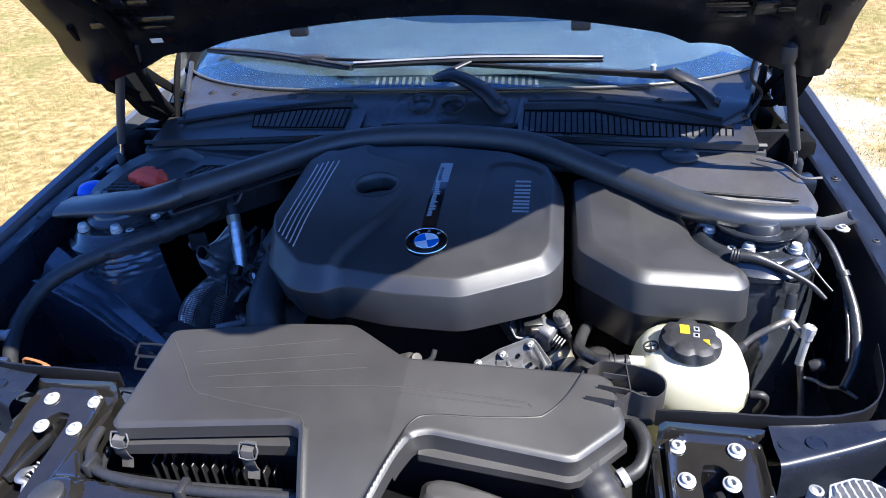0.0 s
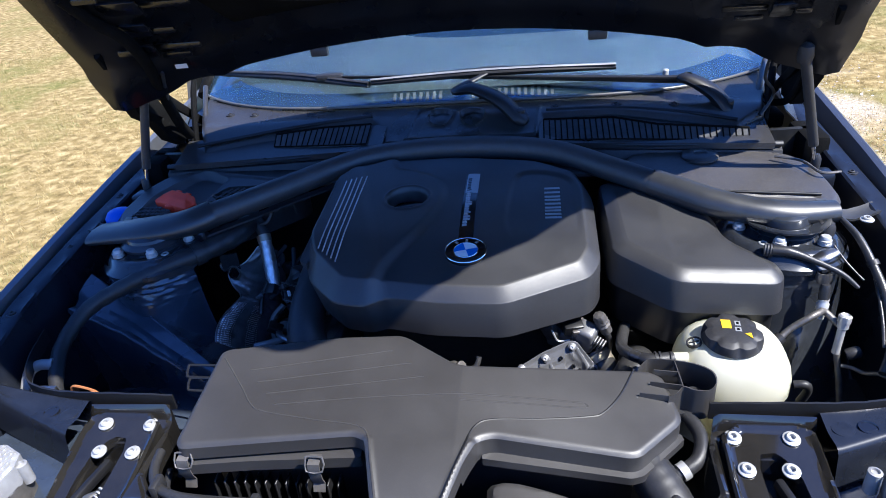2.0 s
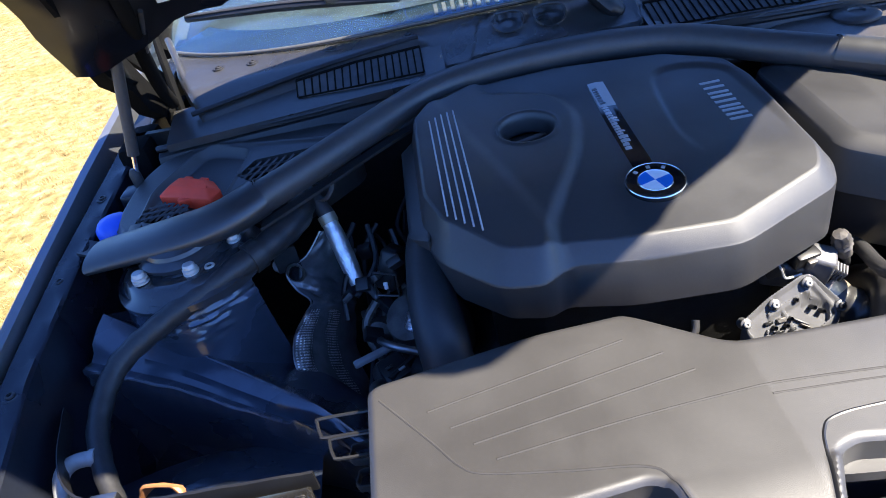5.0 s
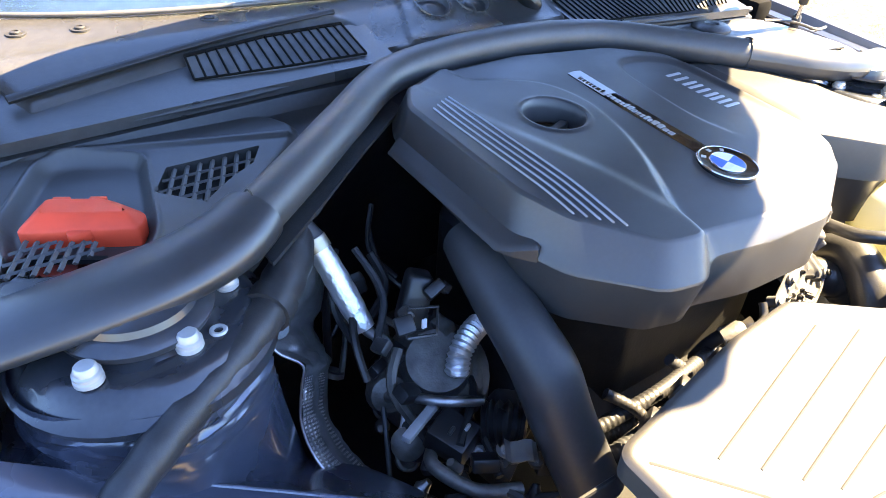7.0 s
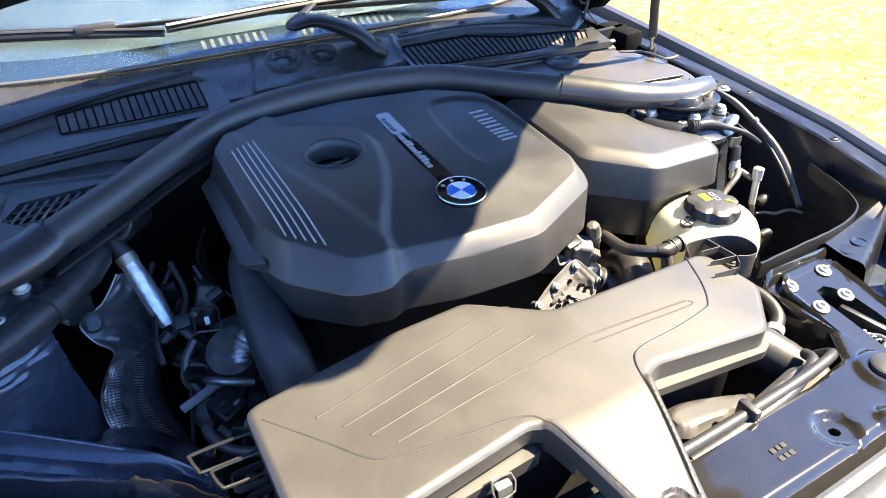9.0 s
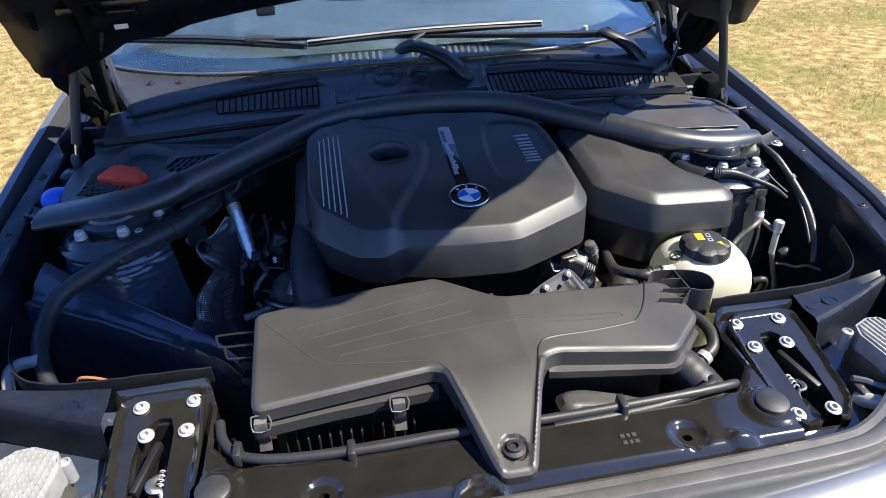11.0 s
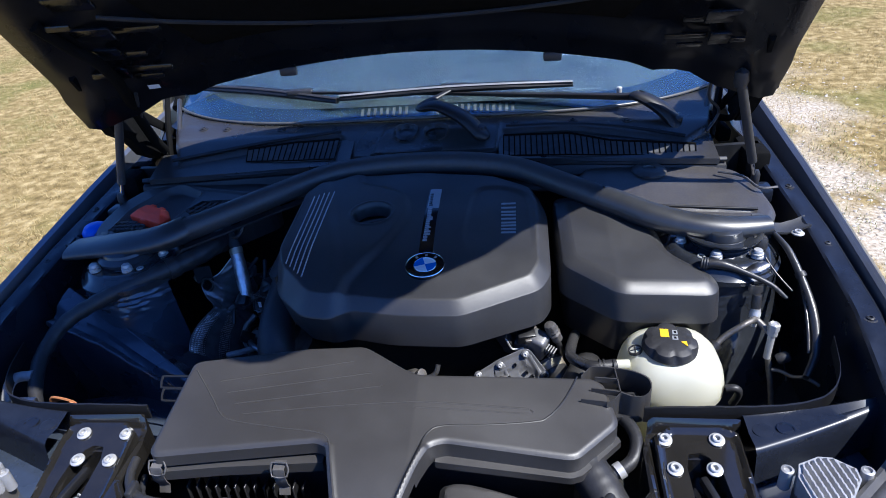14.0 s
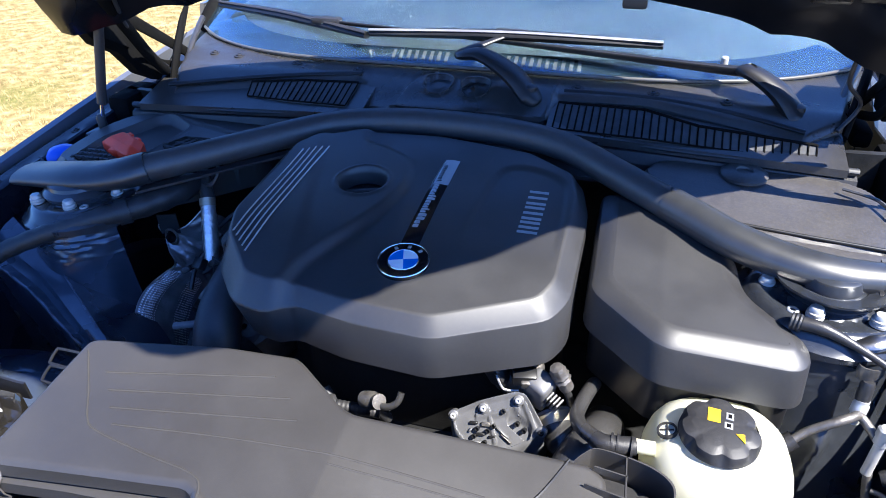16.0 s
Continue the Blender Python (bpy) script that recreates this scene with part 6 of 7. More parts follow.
part("cylinder_head", shell(rounded([(-0.16, 0.40), (0.17, 0.40), (0.20, 0.44), (0.20, 0.72), (-0.16, 0.72)], 1), block_top, lambda x, y: 0.62, 0.012), DARK, eng, "dark cylinder head")
part("crankcase", shell(rounded([(-0.20, 0.385), (0.19, 0.385), (0.22, 0.46), (0.22, 0.76), (-0.20, 0.76)], 1), lambda x, y, d: 0.655 - 0.05 * step01(d, 0.05, 0), lambda x, y: 0.43, 0.015), DARK, eng, "dark engine block")
# Turbo side.
part("turbo_housing", lathe([(0.02, -0.05), (0.058, -0.045), (0.066, -0.01), (0.060, 0.03), (0.040, 0.045), (0.034, 0.07), (0, 0.07)], 28), DULL, eng, "dull grey turbocharger housing", at=pose(-0.255, 0.520, 0.640, 25, -15, 0))
part("turbo_plate", bevelled([(-0.300, 0.470), (-0.235, 0.455), (-0.205, 0.500), (-0.225, 0.570), (-0.280, 0.565)], 0.010, lambda x, y, d: 0.690 + 0.25 * (y - 0.5) + 0.0 * x, lambda x, y: 0.678 + 0.25 * (y - 0.5), lambda x, y: 0.62, 0.006, 0.012, 0.008), DULL, eng, "flat grey casting face")
part("exhaust_flange", lathe([(0.014, 0), (0.018, 0.004), (0.018, 0.010), (0.012, 0.014), (0, 0.014)], 24), DULL, eng, at=pose(-0.320, 0.470, 0.625, 40, -30, 0))
part("actuator", block(0.050, 0.070, 0.050, 0.008, 3, 0.9), PLAST, eng, "black actuator box", at=pose(-0.288, 0.455, 0.605, -18, 12, 38))
part("actuator_arm", tube([(-0.319, 0.484, 0.628), (-0.300, 0.481, 0.645), (-0.278, 0.476, 0.660)], 0.006, 6, 3, flat=0.6), ALU, eng, "bright actuator arm")
part("arm_pivot", lathe([(0.008, -0.006), (0.009, 0.004), (0.005, 0.008), (0, 0.008)], 12), ALU, eng, at=pose(-0.278, 0.474, 0.660, 40, 0, 0))
part("push_rod", tube([(-0.300, 0.510, 0.668), (-0.312, 0.490, 0.655), (-0.322, 0.478, 0.640)], 0.003, 6, 3), ZINC, eng)
part("actuator_can", lathe([(0.010, -0.02), (0.020, -0.015), (0.024, 0), (0.020, 0.012), (0.008, 0.016), (0, 0.03)], 18), DULL, eng, at=pose(-0.318, 0.515, 0.660, 60, -30, 0))
part("valve_block", block(0.045, 0.05, 0.05, 0.006, 3, 0.85), DARK, eng, at=pose(-0.235, 0.430, 0.625, 5, 20, -20))
part("cable_duct", block(0.010, 0.060, 0.008, 0.002, 2), MODULE, eng, "pale grey bar", at=pose(-0.322, 0.443, 0.684, 0, 0, -66))
part("plug_housing", block(0.046, 0.040, 0.030, 0.003, 2, 0.9), DARKPL, eng, "black plug housing", at=pose(-0.296, 0.428, 0.652, 10, 8, -66))
for k in range(3):
    part("plug_catch", block(0.004, 0.010, 0.004, 0.001, 1), MODULE if k == 1 else DUSTY, eng, at=pose(-0.304 + 0.016 * k, 0.420 - 0.004 * k, 0.682 - 0.002 * k, 10, 8, -66))
part("connector", block(0.034, 0.060, 0.026, 0.003, 2), PLAST, eng, "black plug", at=pose(-0.262, 0.418, 0.612, 28, 0, 30))
for k in range(2):
    part("plug_rib", block(0.003, 0.045, 0.003, 0.001, 1), DUSTY, eng, at=pose(-0.268 + 0.012 * k, 0.412, 0.642, 28, 0, 30))
part("connector", block(0.030, 0.036, 0.058, 0.006, 3, 0.88), DARKPL, eng, "black connector housing", at=pose(-0.290, 0.520, 0.736, -18, 12, -28))
part("connector_rim", tube([(-0.306, 0.498, 0.742), (-0.276, 0.490, 0.740), (-0.274, 0.494, 0.772), (-0.303, 0.503, 0.776), (-0.306, 0.498, 0.742)], 0.0018, 6, 1), DUSTY, eng)
part("connector_pin", block(0.006, 0.003, 0.012, 0.001, 1), WHITE, eng, at=(-0.290, 0.493, 0.752))
part("bellows", tube([(-0.262, 0.420, 0.668), (-0.248, 0.406, 0.673), (-0.232, 0.392, 0.672)], 0.021, 16, 8, ripple=0.12, pitch=0.007), DARKPL, eng, "black ribbed bellows")
part("corrugated_pipe", tube([(-0.222, 0.490, 0.728), (-0.240, 0.482, 0.728), (-0.258, 0.473, 0.718), (-0.266, 0.466, 0.698)], 0.012, 14, 8, ripple=0.10, pitch=0.0055), FOIL, eng, "bright corrugated metal pipe")
part("oil_line", tube([(-0.31, 0.44, 0.64), (-0.33, 0.41, 0.66), (-0.31, 0.37, 0.655), (-0.27, 0.35, 0.65)], 0.007, 8), DULL, eng)
part("oil_line", tube([(-0.30, 0.50, 0.66), (-0.315, 0.47, 0.69), (-0.295, 0.44, 0.70), (-0.26, 0.43, 0.69)], 0.0055, 8), ALU, eng)
rng = random.Random(11)
for k in range(22):
    x, y = rng.uniform(-0.34, -0.20), rng.uniform(0.32, 0.60)
    part("fitting", lathe([(0.007, 0), (0.009, 0.006), (0.006, 0.012), (0.004, 0.018), (0, 0.018)], 10), rng.choice((DULL, PLAST, DARK, ALU)), eng, at=pose(x, y, rng.uniform(0.60, 0.67), rng.uniform(-60, 60), rng.uniform(-60, 60), 0))
for k in range(9):
    x, y, z = rng.uniform(-0.33, -0.22), rng.uniform(0.33, 0.6), rng.uniform(0.58, 0.66)
    part("wire_loom", tube([(x, y, z), (x + rng.uniform(-0.06, 0.06), y - 0.05, z + 0.03), (x + rng.uniform(-0.08, 0.08), y - 0.11, z + rng.uniform(-0.03, 0.04))], 0.0045, 7, 6), rng.choice((RUBBER, DARK, PLAST)), eng)
for k in range(26):
    x, y, z = rng.uniform(-0.34, -0.21), rng.uniform(0.34, 0.62), rng.uniform(0.60, 0.70)
    at = pose(x, y, z, rng.uniform(-50, 50), rng.uniform(-50, 50), rng.uniform(0, 180))
    kind = k % 4
    if kind == 0:
        part("bracket", thick([[(u * 0.03, v * 0.012, 0.004 * math.sin(u * 6)) for v in (-1, 0, 1)] for u in np.linspace(0, 1, 6)], (0, 0, 0.0015)), rng.choice((DULL, DARK, ALU)), eng, at=at)
    elif kind == 1:
        part("hose_clamp", lathe([(0.012, 0), (0.0135, 0.001), (0.0135, 0.007), (0.012, 0.008), (0.010, 0.008), (0.010, 0)], 20), rng.choice((DULL, PLAST, ZINC)), eng, at=at)
    elif kind == 2:
        part("connector", block(0.018, 0.026, 0.014, 0.002, 2), rng.choice((PLAST, DARKPL)), eng, at=at)
    else:
        part("bolt", BOLT, None, eng, at=at)
for a, b, c, r, m in (((-0.20, 0.345, 0.70), (-0.10, 0.330, 0.725), (0.02, 0.345, 0.715), 0.008, PLAST), ((-0.21, 0.32, 0.68), (-0.12, 0.315, 0.695), (-0.02, 0.33, 0.690), 0.010, RUBBER), ((-0.16, 0.35, 0.74), (-0.13, 0.318, 0.715), (-0.14, 0.30, 0.66), 0.006, PLAST),
                      ((-0.06, 0.35, 0.735), (-0.03, 0.325, 0.70), (-0.05, 0.30, 0.65), 0.007, RUBBER), ((-0.19, 0.36, 0.66), (-0.05, 0.335, 0.665), (0.10, 0.34, 0.66), 0.014, DARKPL)):
    part("front_loom", tube([(x, y + 0.012, z - 0.035) for x, y, z in (a, b, c)], r, 10, 8, ripple=0.05, pitch=0.006), m, eng, "black corrugated loom")
for x, y, z in ((-0.10, 0.322, 0.70), (-0.04, 0.325, 0.705), (-0.15, 0.315, 0.69)):
    part("plug", block(0.022, 0.018, 0.024, 0.003, 2), PLAST, eng, at=pose(x, y, z, 20, 10, 30))
cp = thing("charge_pipe", (-0.235, 0.40, 0.70), "thick matt black charge air pipe", "pipe")
part("pipe", tube([(-0.215, 0.530, 0.808), (-0.224, 0.495, 0.806), (-0.228, 0.455, 0.790), (-0.229, 0.415, 0.772), (-0.226, 0.385, 0.748), (-0.222, 0.355, 0.705), (-0.215, 0.31, 0.650)], [0.026, 0.028, 0.029, 0.030, 0.032, 0.031, 0.03], 24, 8), RUBBER, cp)
gap_rng = random.Random(23)
for k in range(14):
    x, y, z = gap_rng.uniform(-0.33, -0.24), gap_rng.uniform(0.50, 0.68), gap_rng.uniform(0.68, 0.80)
    part("side_wire", tube([(x, y, z), (x + gap_rng.uniform(-0.03, 0.03), y - gap_rng.uniform(0.02, 0.05), z - 0.03), (x + gap_rng.uniform(-0.04, 0.04), y - gap_rng.uniform(0.04, 0.09), z - gap_rng.uniform(0.05, 0.12))], gap_rng.uniform(0.0025, 0.006), 7, 6), gap_rng.choice((RUBBER, PLAST, DULL, DARKPL)), eng)
for k in range(10):
    at = pose(gap_rng.uniform(-0.34, -0.23), gap_rng.uniform(0.48, 0.66), gap_rng.uniform(0.66, 0.78), gap_rng.uniform(-40, 40), gap_rng.uniform(-40, 40), gap_rng.uniform(0, 180))
    part("clip", block(gap_rng.uniform(0.012, 0.026), gap_rng.uniform(0.010, 0.022), gap_rng.uniform(0.008, 0.020), 0.002, 2), gap_rng.choice((PLAST, DARKPL, DULL)), eng, at=at)
fh = thing("foil_wrapped_line", (-0.30, 0.54, 0.69), "shiny foil-wrapped coolant line with a brass clamp", "hose")
part("foil_sleeve", tube([(-0.356, 0.587, 0.819), (-0.349, 0.572, 0.797), (-0.341, 0.553, 0.768), (-0.333, 0.533, 0.740)], [0.0110, 0.0125, 0.0130, 0.0105], 16, 10, ripple=0.025, pitch=0.017), FOIL, fh)
part("clamp", tube([(-0.3575, 0.590, 0.824), (-0.354, 0.583, 0.814)], 0.0130, 14, 1), BRASS, fh, "brass clamp")
part("pipe_end", tube([(-0.3425, 0.571, 0.745), (-0.334, 0.559, 0.735), (-0.324, 0.5455, 0.725), (-0.308, 0.525, 0.712)], [0.0045, 0.0052, 0.0060, 0.0068], 12, 5, ripple=0.06, pitch=0.017), ALLOY, fh, "pale bent pipe end")
part("rubber_end", tube([(-0.355, 0.590, 0.822), (-0.372, 0.610, 0.845), (-0.385, 0.632, 0.850)], 0.011, 12, 5), RUBBER, fh)
part("wire_hook", tube([(-0.340, 0.615, 0.880), (-0.338, 0.605, 0.862), (-0.350, 0.598, 0.846), (-0.368, 0.600, 0.846), (-0.372, 0.608, 0.858)], 0.0035, 6, 6), RUBBER, fh)


def shield(left, right):
    """A crumpled sheet between two edges, with embossed dotted bands."""
    a, b = curve(left, 40), curve(right, 40)
    out = np.array((0.75, -0.40, 0.52))
    rows = []
    for i in range(len(a)):
        v, row = i / (len(a) - 1), []
        for t in np.linspace(0, 1, 96):
            p = a[i] * (1 - t) + b[i] * t + out * (0.009 * math.sin(t * math.pi) + 0.0045 * noise.noise((v * 9, t * 3, 0)) + 0.0030 * noise.noise((v * 22, t * 7, 3)))
            mask = max(math.exp(-((t - 0.10 - 0.25 * max(0.55 - v, 0)) / 0.09) ** 4), math.exp(-((t - 0.50 - 0.3 * (v - 0.6)) / 0.10) ** 4)) * step01(v, 0.44, 0.50)
            row.append(tuple(p + out * 0.0010 * mask * abs(math.sin(t * 24 * math.pi)) * abs(math.sin(v * 96 * math.pi))))
        rows.append(row)
    return thick(rows, (0.0015, 0.0015, -0.0015))


hs = thing("heat_shield", (-0.40, 0.45, 0.62), "crinkled embossed metal heat shield beside the turbocharger", "heat shield")
SH = [(-0.372, 0.590, 0.800), (-0.398, 0.572, 0.775), (-0.428, 0.560, 0.764), (-0.420, 0.545, 0.742), (-0.402, 0.530, 0.728), (-0.412, 0.512, 0.720), (-0.427, 0.482, 0.708), (-0.427, 0.448, 0.690), (-0.410, 0.420, 0.665), (-0.395, 0.390, 0.640), (-0.37, 0.35, 0.60)]
SW = [0.045, 0.072, 0.100, 0.090, 0.074, 0.092, 0.112, 0.118, 0.108, 0.094, 0.06]
SD = [(0.74, 0.52, -0.72)] * 4 + [(0.60, 0.54, -0.72)] + [(0.52, 0.64, -0.80)] * 6
SR = [(x + w * a, y + w * b, z + w * c) for (x, y, z), w, (a, b, c) in zip(SH, SW, SD)]
sheet_ob = part("sheet", shield(SH, SR), WEAVE, hs)
# Dot peaks take a brighter foil, so their glints sit in the colour.
sheet_ob.data.materials.append(FOIL)
rows_n, cols_n = 40 * (len(SH) - 1) + 1, 96
for i in range(rows_n - 1):
    for k in range(cols_n - 1):
        v, t = (i + 0.5) / (rows_n - 1), (k + 0.5) / (cols_n - 1)
        on = abs(t - 0.10 - 0.25 * max(0.55 - v, 0)) < 0.085 or abs(t - 0.50 - 0.3 * (v - 0.6)) < 0.10
        if on and v > 0.46 and abs(math.sin(t * 24 * math.pi)) * abs(math.sin(v * 96 * math.pi)) > 0.62:
            sheet_ob.data.polygons[2 * (i * (cols_n - 1) + k)].material_index = 1
            sheet_ob.data.polygons[2 * (i * (cols_n - 1) + k) + 1].material_index = 1
part("fold", tube([(x - 0.001, y, z + 0.001) for x, y, z in SH], 0.0015, 6, 6), ALU, hs)
part("eyelet", tube([(-0.415 + 0.011 * math.cos(a), 0.553, 0.765 + 0.014 * math.sin(a)) for a in np.linspace(0, 2 * math.pi, 17)], 0.0022, 6, 2), DULL, hs)
part("eyelet_hole", lathe([(0.010, 0), (0.010, 0.002), (0, 0.002)], 18), INKBLACK, hs, at=turned_to((-0.1, -0.8, 0.5), (-0.415, 0.552, 0.765)))
part("mount_bracket", thick([[(-0.440 + 0.03 * u, 0.560 + 0.01 * u, 0.765 + 0.035 * v) for u in (0, 0.5, 1)] for v in (0, 0.5, 1)], (0.002, -0.003, 0)), PLAST, hs)
part("bolt", BIGBOLT, None, hs, at=turned_to((-0.2, -0.7, 0.7), (-0.437, 0.572, 0.768)))
# Left cable run.
lc = thing("cable_loom", (-0.5, 0.45, 0.75), "thick taped black cable loom across the strut tower", "cable loom")
part("sleeve", tube([(-0.385, 0.600, 0.845), (-0.392, 0.555, 0.845), (-0.430, 0.505, 0.842), (-0.480, 0.462, 0.838), (-0.545, 0.425, 0.822), (-0.600, 0.385, 0.800), (-0.612, 0.320, 0.775), (-0.590, 0.260, 0.755), (-0.560, 0.215, 0.74)], [0.018, 0.019, 0.018, 0.015, 0.014, 0.013, 0.012, 0.011, 0.010], 14, 8, ripple=0.045, pitch=0.028), PLAST, lc)
part("tape", tube([(-0.432, 0.503, 0.842), (-0.445, 0.491, 0.841)], 0.0205, 14, 2), PLAST, lc)
for k in range(5):
    part("copper_wire", tube([(-0.548 + 0.002 * k, 0.230, 0.752 + 0.003 * k), (-0.530, 0.237 - 0.002 * k, 0.764 + 0.003 * k), (-0.508 + 0.002 * k, 0.231, 0.766 - 0.001 * k), (-0.494 - 0.002 * k, 0.220, 0.752)], 0.0021, 6, 5), COPPER, lc, "copper-coloured wire")
part("plug", block(0.03, 0.02, 0.02, 0.003), ALU, lc, at=(-0.575, 0.222, 0.755))

el = thing("washer_pipe", (-0.636, 0.25, 0.72), "pale grey plastic elbow pipe in the wing corner", "pipe")
part("pipe", tube([(-0.604, 0.286, 0.768), (-0.630, 0.284, 0.768), (-0.643, 0.272, 0.760), (-0.640, 0.245, 0.735), (-0.634, 0.215, 0.700)], [0.0085, 0.0085, 0.0085, 0.0075, 0.0075], 12, 6), MODULE, el)
part("pipe_collar", tube([(-0.604, 0.286, 0.768), (-0.610, 0.2855, 0.768)], 0.0105, 12, 1), MODULE, el)
part("pipe_collar", tube([(-0.6395, 0.243, 0.733), (-0.638, 0.236, 0.726)], 0.0100, 12, 1), PLAST, el)

# Throttle side.
tb = thing("throttle_body", (0.19, 0.38, 0.70), "cast aluminium throttle actuator with black plugs", "throttle body")
TRI = [(0.116, 0.3545), (0.151, 0.367), (0.194, 0.378), (0.206, 0.377), (0.2355, 0.355), (0.223, 0.345), (0.194, 0.335), (0.146, 0.329), (0.1235, 0.342)][::-1]


def tri_plane(y):
    return 0.752 + 1.45 * (y - 0.381)


def tri_top(x, y, d):
    z = tri_plane(y) - 0.0035 * step01(d, 0.0026, 0.0036)
    rib = np.minimum(line_far([(0.150, 0.355), (0.198, 0.365)], x, y), line_far([(0.205, 0.370), (0.224, 0.352)], x, y))
    rib = np.minimum(rib, line_far([(0.163, 0.360), (0.176, 0.340)], x, y))
    pocket = line_far([(0.193, 0.359), (0.212, 0.352)], x, y)
    return z + 0.004 * step01(rib, 0.0030, 0.0016) - 0.008 * step01(pocket, 0.0062, 0.0050) - 0.003 * step01(d, 0.0012, 0.0)


def on_cover(x, y, up=0.0, turn=0):
    return turned_to((0, -0.82, 0.57), (x, y - 0.82 * up, tri_plane(y) + 0.57 * up)) @ pose(0, 0, 0, 0, 0, turn)


part("actuator_cover", shell(fillet(TRI, 0.004), tri_top, lambda x, y: tri_plane(y) - 0.03, 0.0010), ALLOY, tb, "cast aluminium triangular cover")
for x, y in ((0.121, 0.352), (0.157, 0.361), (0.198, 0.371), (0.230, 0.3525)):
    part("bolt_boss", lathe([(0.0066, -0.01), (0.0066, 0.0025), (0.0052, 0.0035), (0, 0.0035)], 18), ALLOY, tb, at=on_cover(x, y))
    part("bolt", lathe([(0.0038, 0), (0.0038, 0.0022), (0.0030, 0.0028), (0.0016, 0.0028), (0.0014, 0.001), (0, 0.001)], 14), DARKPL if x > 0.22 else ZINC, tb, at=on_cover(x, y, 0.0035))
for x, y, w, h, turn, m in ((0.147, 0.3495, 0.011, 0.004, 8, DARKPL), (0.162, 0.350, 0.012, 0.006, 8, DULL), (0.157, 0.3425, 0.013, 0.004, 8, DARKPL), (0.144, 0.344, 0.006, 0.003, 60, ALLOY), (0.172, 0.3425, 0.010, 0.003, 20, DARKPL), (0.184, 0.3465, 0.020, 0.0025, -32, ALLOY), (0.189, 0.343, 0.018, 0.0025, -32, DULL), (0.152, 0.3365, 0.016, 0.003, 5, ALLOY)):
    part("cast_lug", block(w, h, 0.005, 0.0009, 1, 0.9), m, tb, at=on_cover(x, y, -0.0035, turn))
for x, y in ((0.1525, 0.346), (0.166, 0.346), (0.172, 0.350), (0.1815, 0.3615), (0.200, 0.3545), (0.2095, 0.351), (0.150, 0.3405), (0.164, 0.3375)):
    part("plug_pin", lathe([(0.0030, -0.009), (0.0030, 0.004), (0.0022, 0.005), (0.0018, 0.002), (0, 0.002)], 12), DARKPL, tb, "small black pin socket", at=on_cover(x, y, -0.001))
part("cover_stamp", tube([on_cover(0.202 + 0.0038 * math.cos(a), 0.3625 + 0.0026 * math.sin(a), -0.003).translation for a in np.linspace(0, 2 * math.pi, 17)], 0.0005, 6, 2), ALLOY, tb)
part("motor", block(0.034, 0.034, 0.046, 0.007, 3, 0.9), ALLOY, tb, "bright cast motor body", at=pose(0.218, 0.398, 0.722, 14, 12, -25))
for k in range(4):
    part("motor_fin", block(0.003, 0.014, 0.018, 0.001, 1), ALLOY, tb, at=pose(0.230 + 0.004 * k, 0.383, 0.734 - 0.003 * k, 14, 25, -25))
part("motor_flange", block(0.05, 0.05, 0.040, 0.008, 3), DULL, tb, at=pose(0.190, 0.420, 0.715, 10, 5, -20))
part("plug", block(0.022, 0.016, 0.030, 0.003, 2), PLAST, tb, "black plug", at=pose(0.172, 0.392, 0.742, 15, -20, -20))
part("plug_clip", tube([(0.166, 0.381, 0.768), (0.171, 0.379, 0.756), (0.178, 0.380, 0.742), (0.196, 0.380, 0.744)], 0.0016, 6, 4), ZINC, tb, "bright wire clip")
part("plug", block(0.030, 0.018, 0.020, 0.003, 2), DARKPL, tb, "black plug", at=pose(0.200, 0.391, 0.752, 15, 0, 12))
part("plug_socket", block(0.012, 0.006, 0.012, 0.002, 2), DULL, tb, at=pose(0.204, 0.380, 0.752, 15, 0, 12))
part("plug", lathe([(0.009, -0.012), (0.009, 0), (0.0115, 0.004), (0.0095, 0.008), (0.0115, 0.012), (0.0095, 0.016), (0.0105, 0.020), (0.008, 0.026), (0, 0.028)], 24, 8, 0.10), DULL, tb, "grey ribbed plug", at=pose(0.247, 0.392, 0.762, 10, -22, 0))
part("plug_lead", tube([(0.250, 0.390, 0.752), (0.256, 0.394, 0.735), (0.258, 0.405, 0.710), (0.255, 0.42, 0.69)], 0.005, 8, 6), PLAST, tb)
part("hose_ring", tube([(0.237, 0.396, 0.694), (0.244, 0.384, 0.688)], 0.026, 28, 2), BRASS, tb, "pale brass ring")
part("ring_lip", tube([(0.2365, 0.397, 0.6945), (0.2385, 0.3935, 0.693)], 0.0275, 28, 1), ALLOY, tb)
part("duct", tube([(0.243, 0.386, 0.689), (0.262, 0.366, 0.683), (0.281, 0.345, 0.676), (0.30, 0.31, 0.64)], [0.0235, 0.024, 0.025, 0.025], 20, 6, ripple=0.04, pitch=0.016), DUSTY, tb, "dusty grey intake duct")
pv = thing("vacuum_hose", (0.06, 0.35, 0.70), "small grey vacuum valve with a bent hose", "valve")
part("valve", lathe([(0.011, -0.02), (0.012, 0), (0.008, 0.006), (0.010, 0.016), (0, 0.017)], 16), DULL, pv, at=pose(0.020, 0.338, 0.722, 60, 0, 60))
part("hose", tube([(0.022, 0.335, 0.724), (0.040, 0.330, 0.724), (0.054, 0.334, 0.731), (0.058, 0.342, 0.742)], 0.0045, 8, 6), DUSTY, pv)
part("stalk", tube([(0.016, 0.343, 0.722), (0.012, 0.36, 0.69), (0.02, 0.375, 0.65)], 0.008, 8, 4), PLAST, pv)
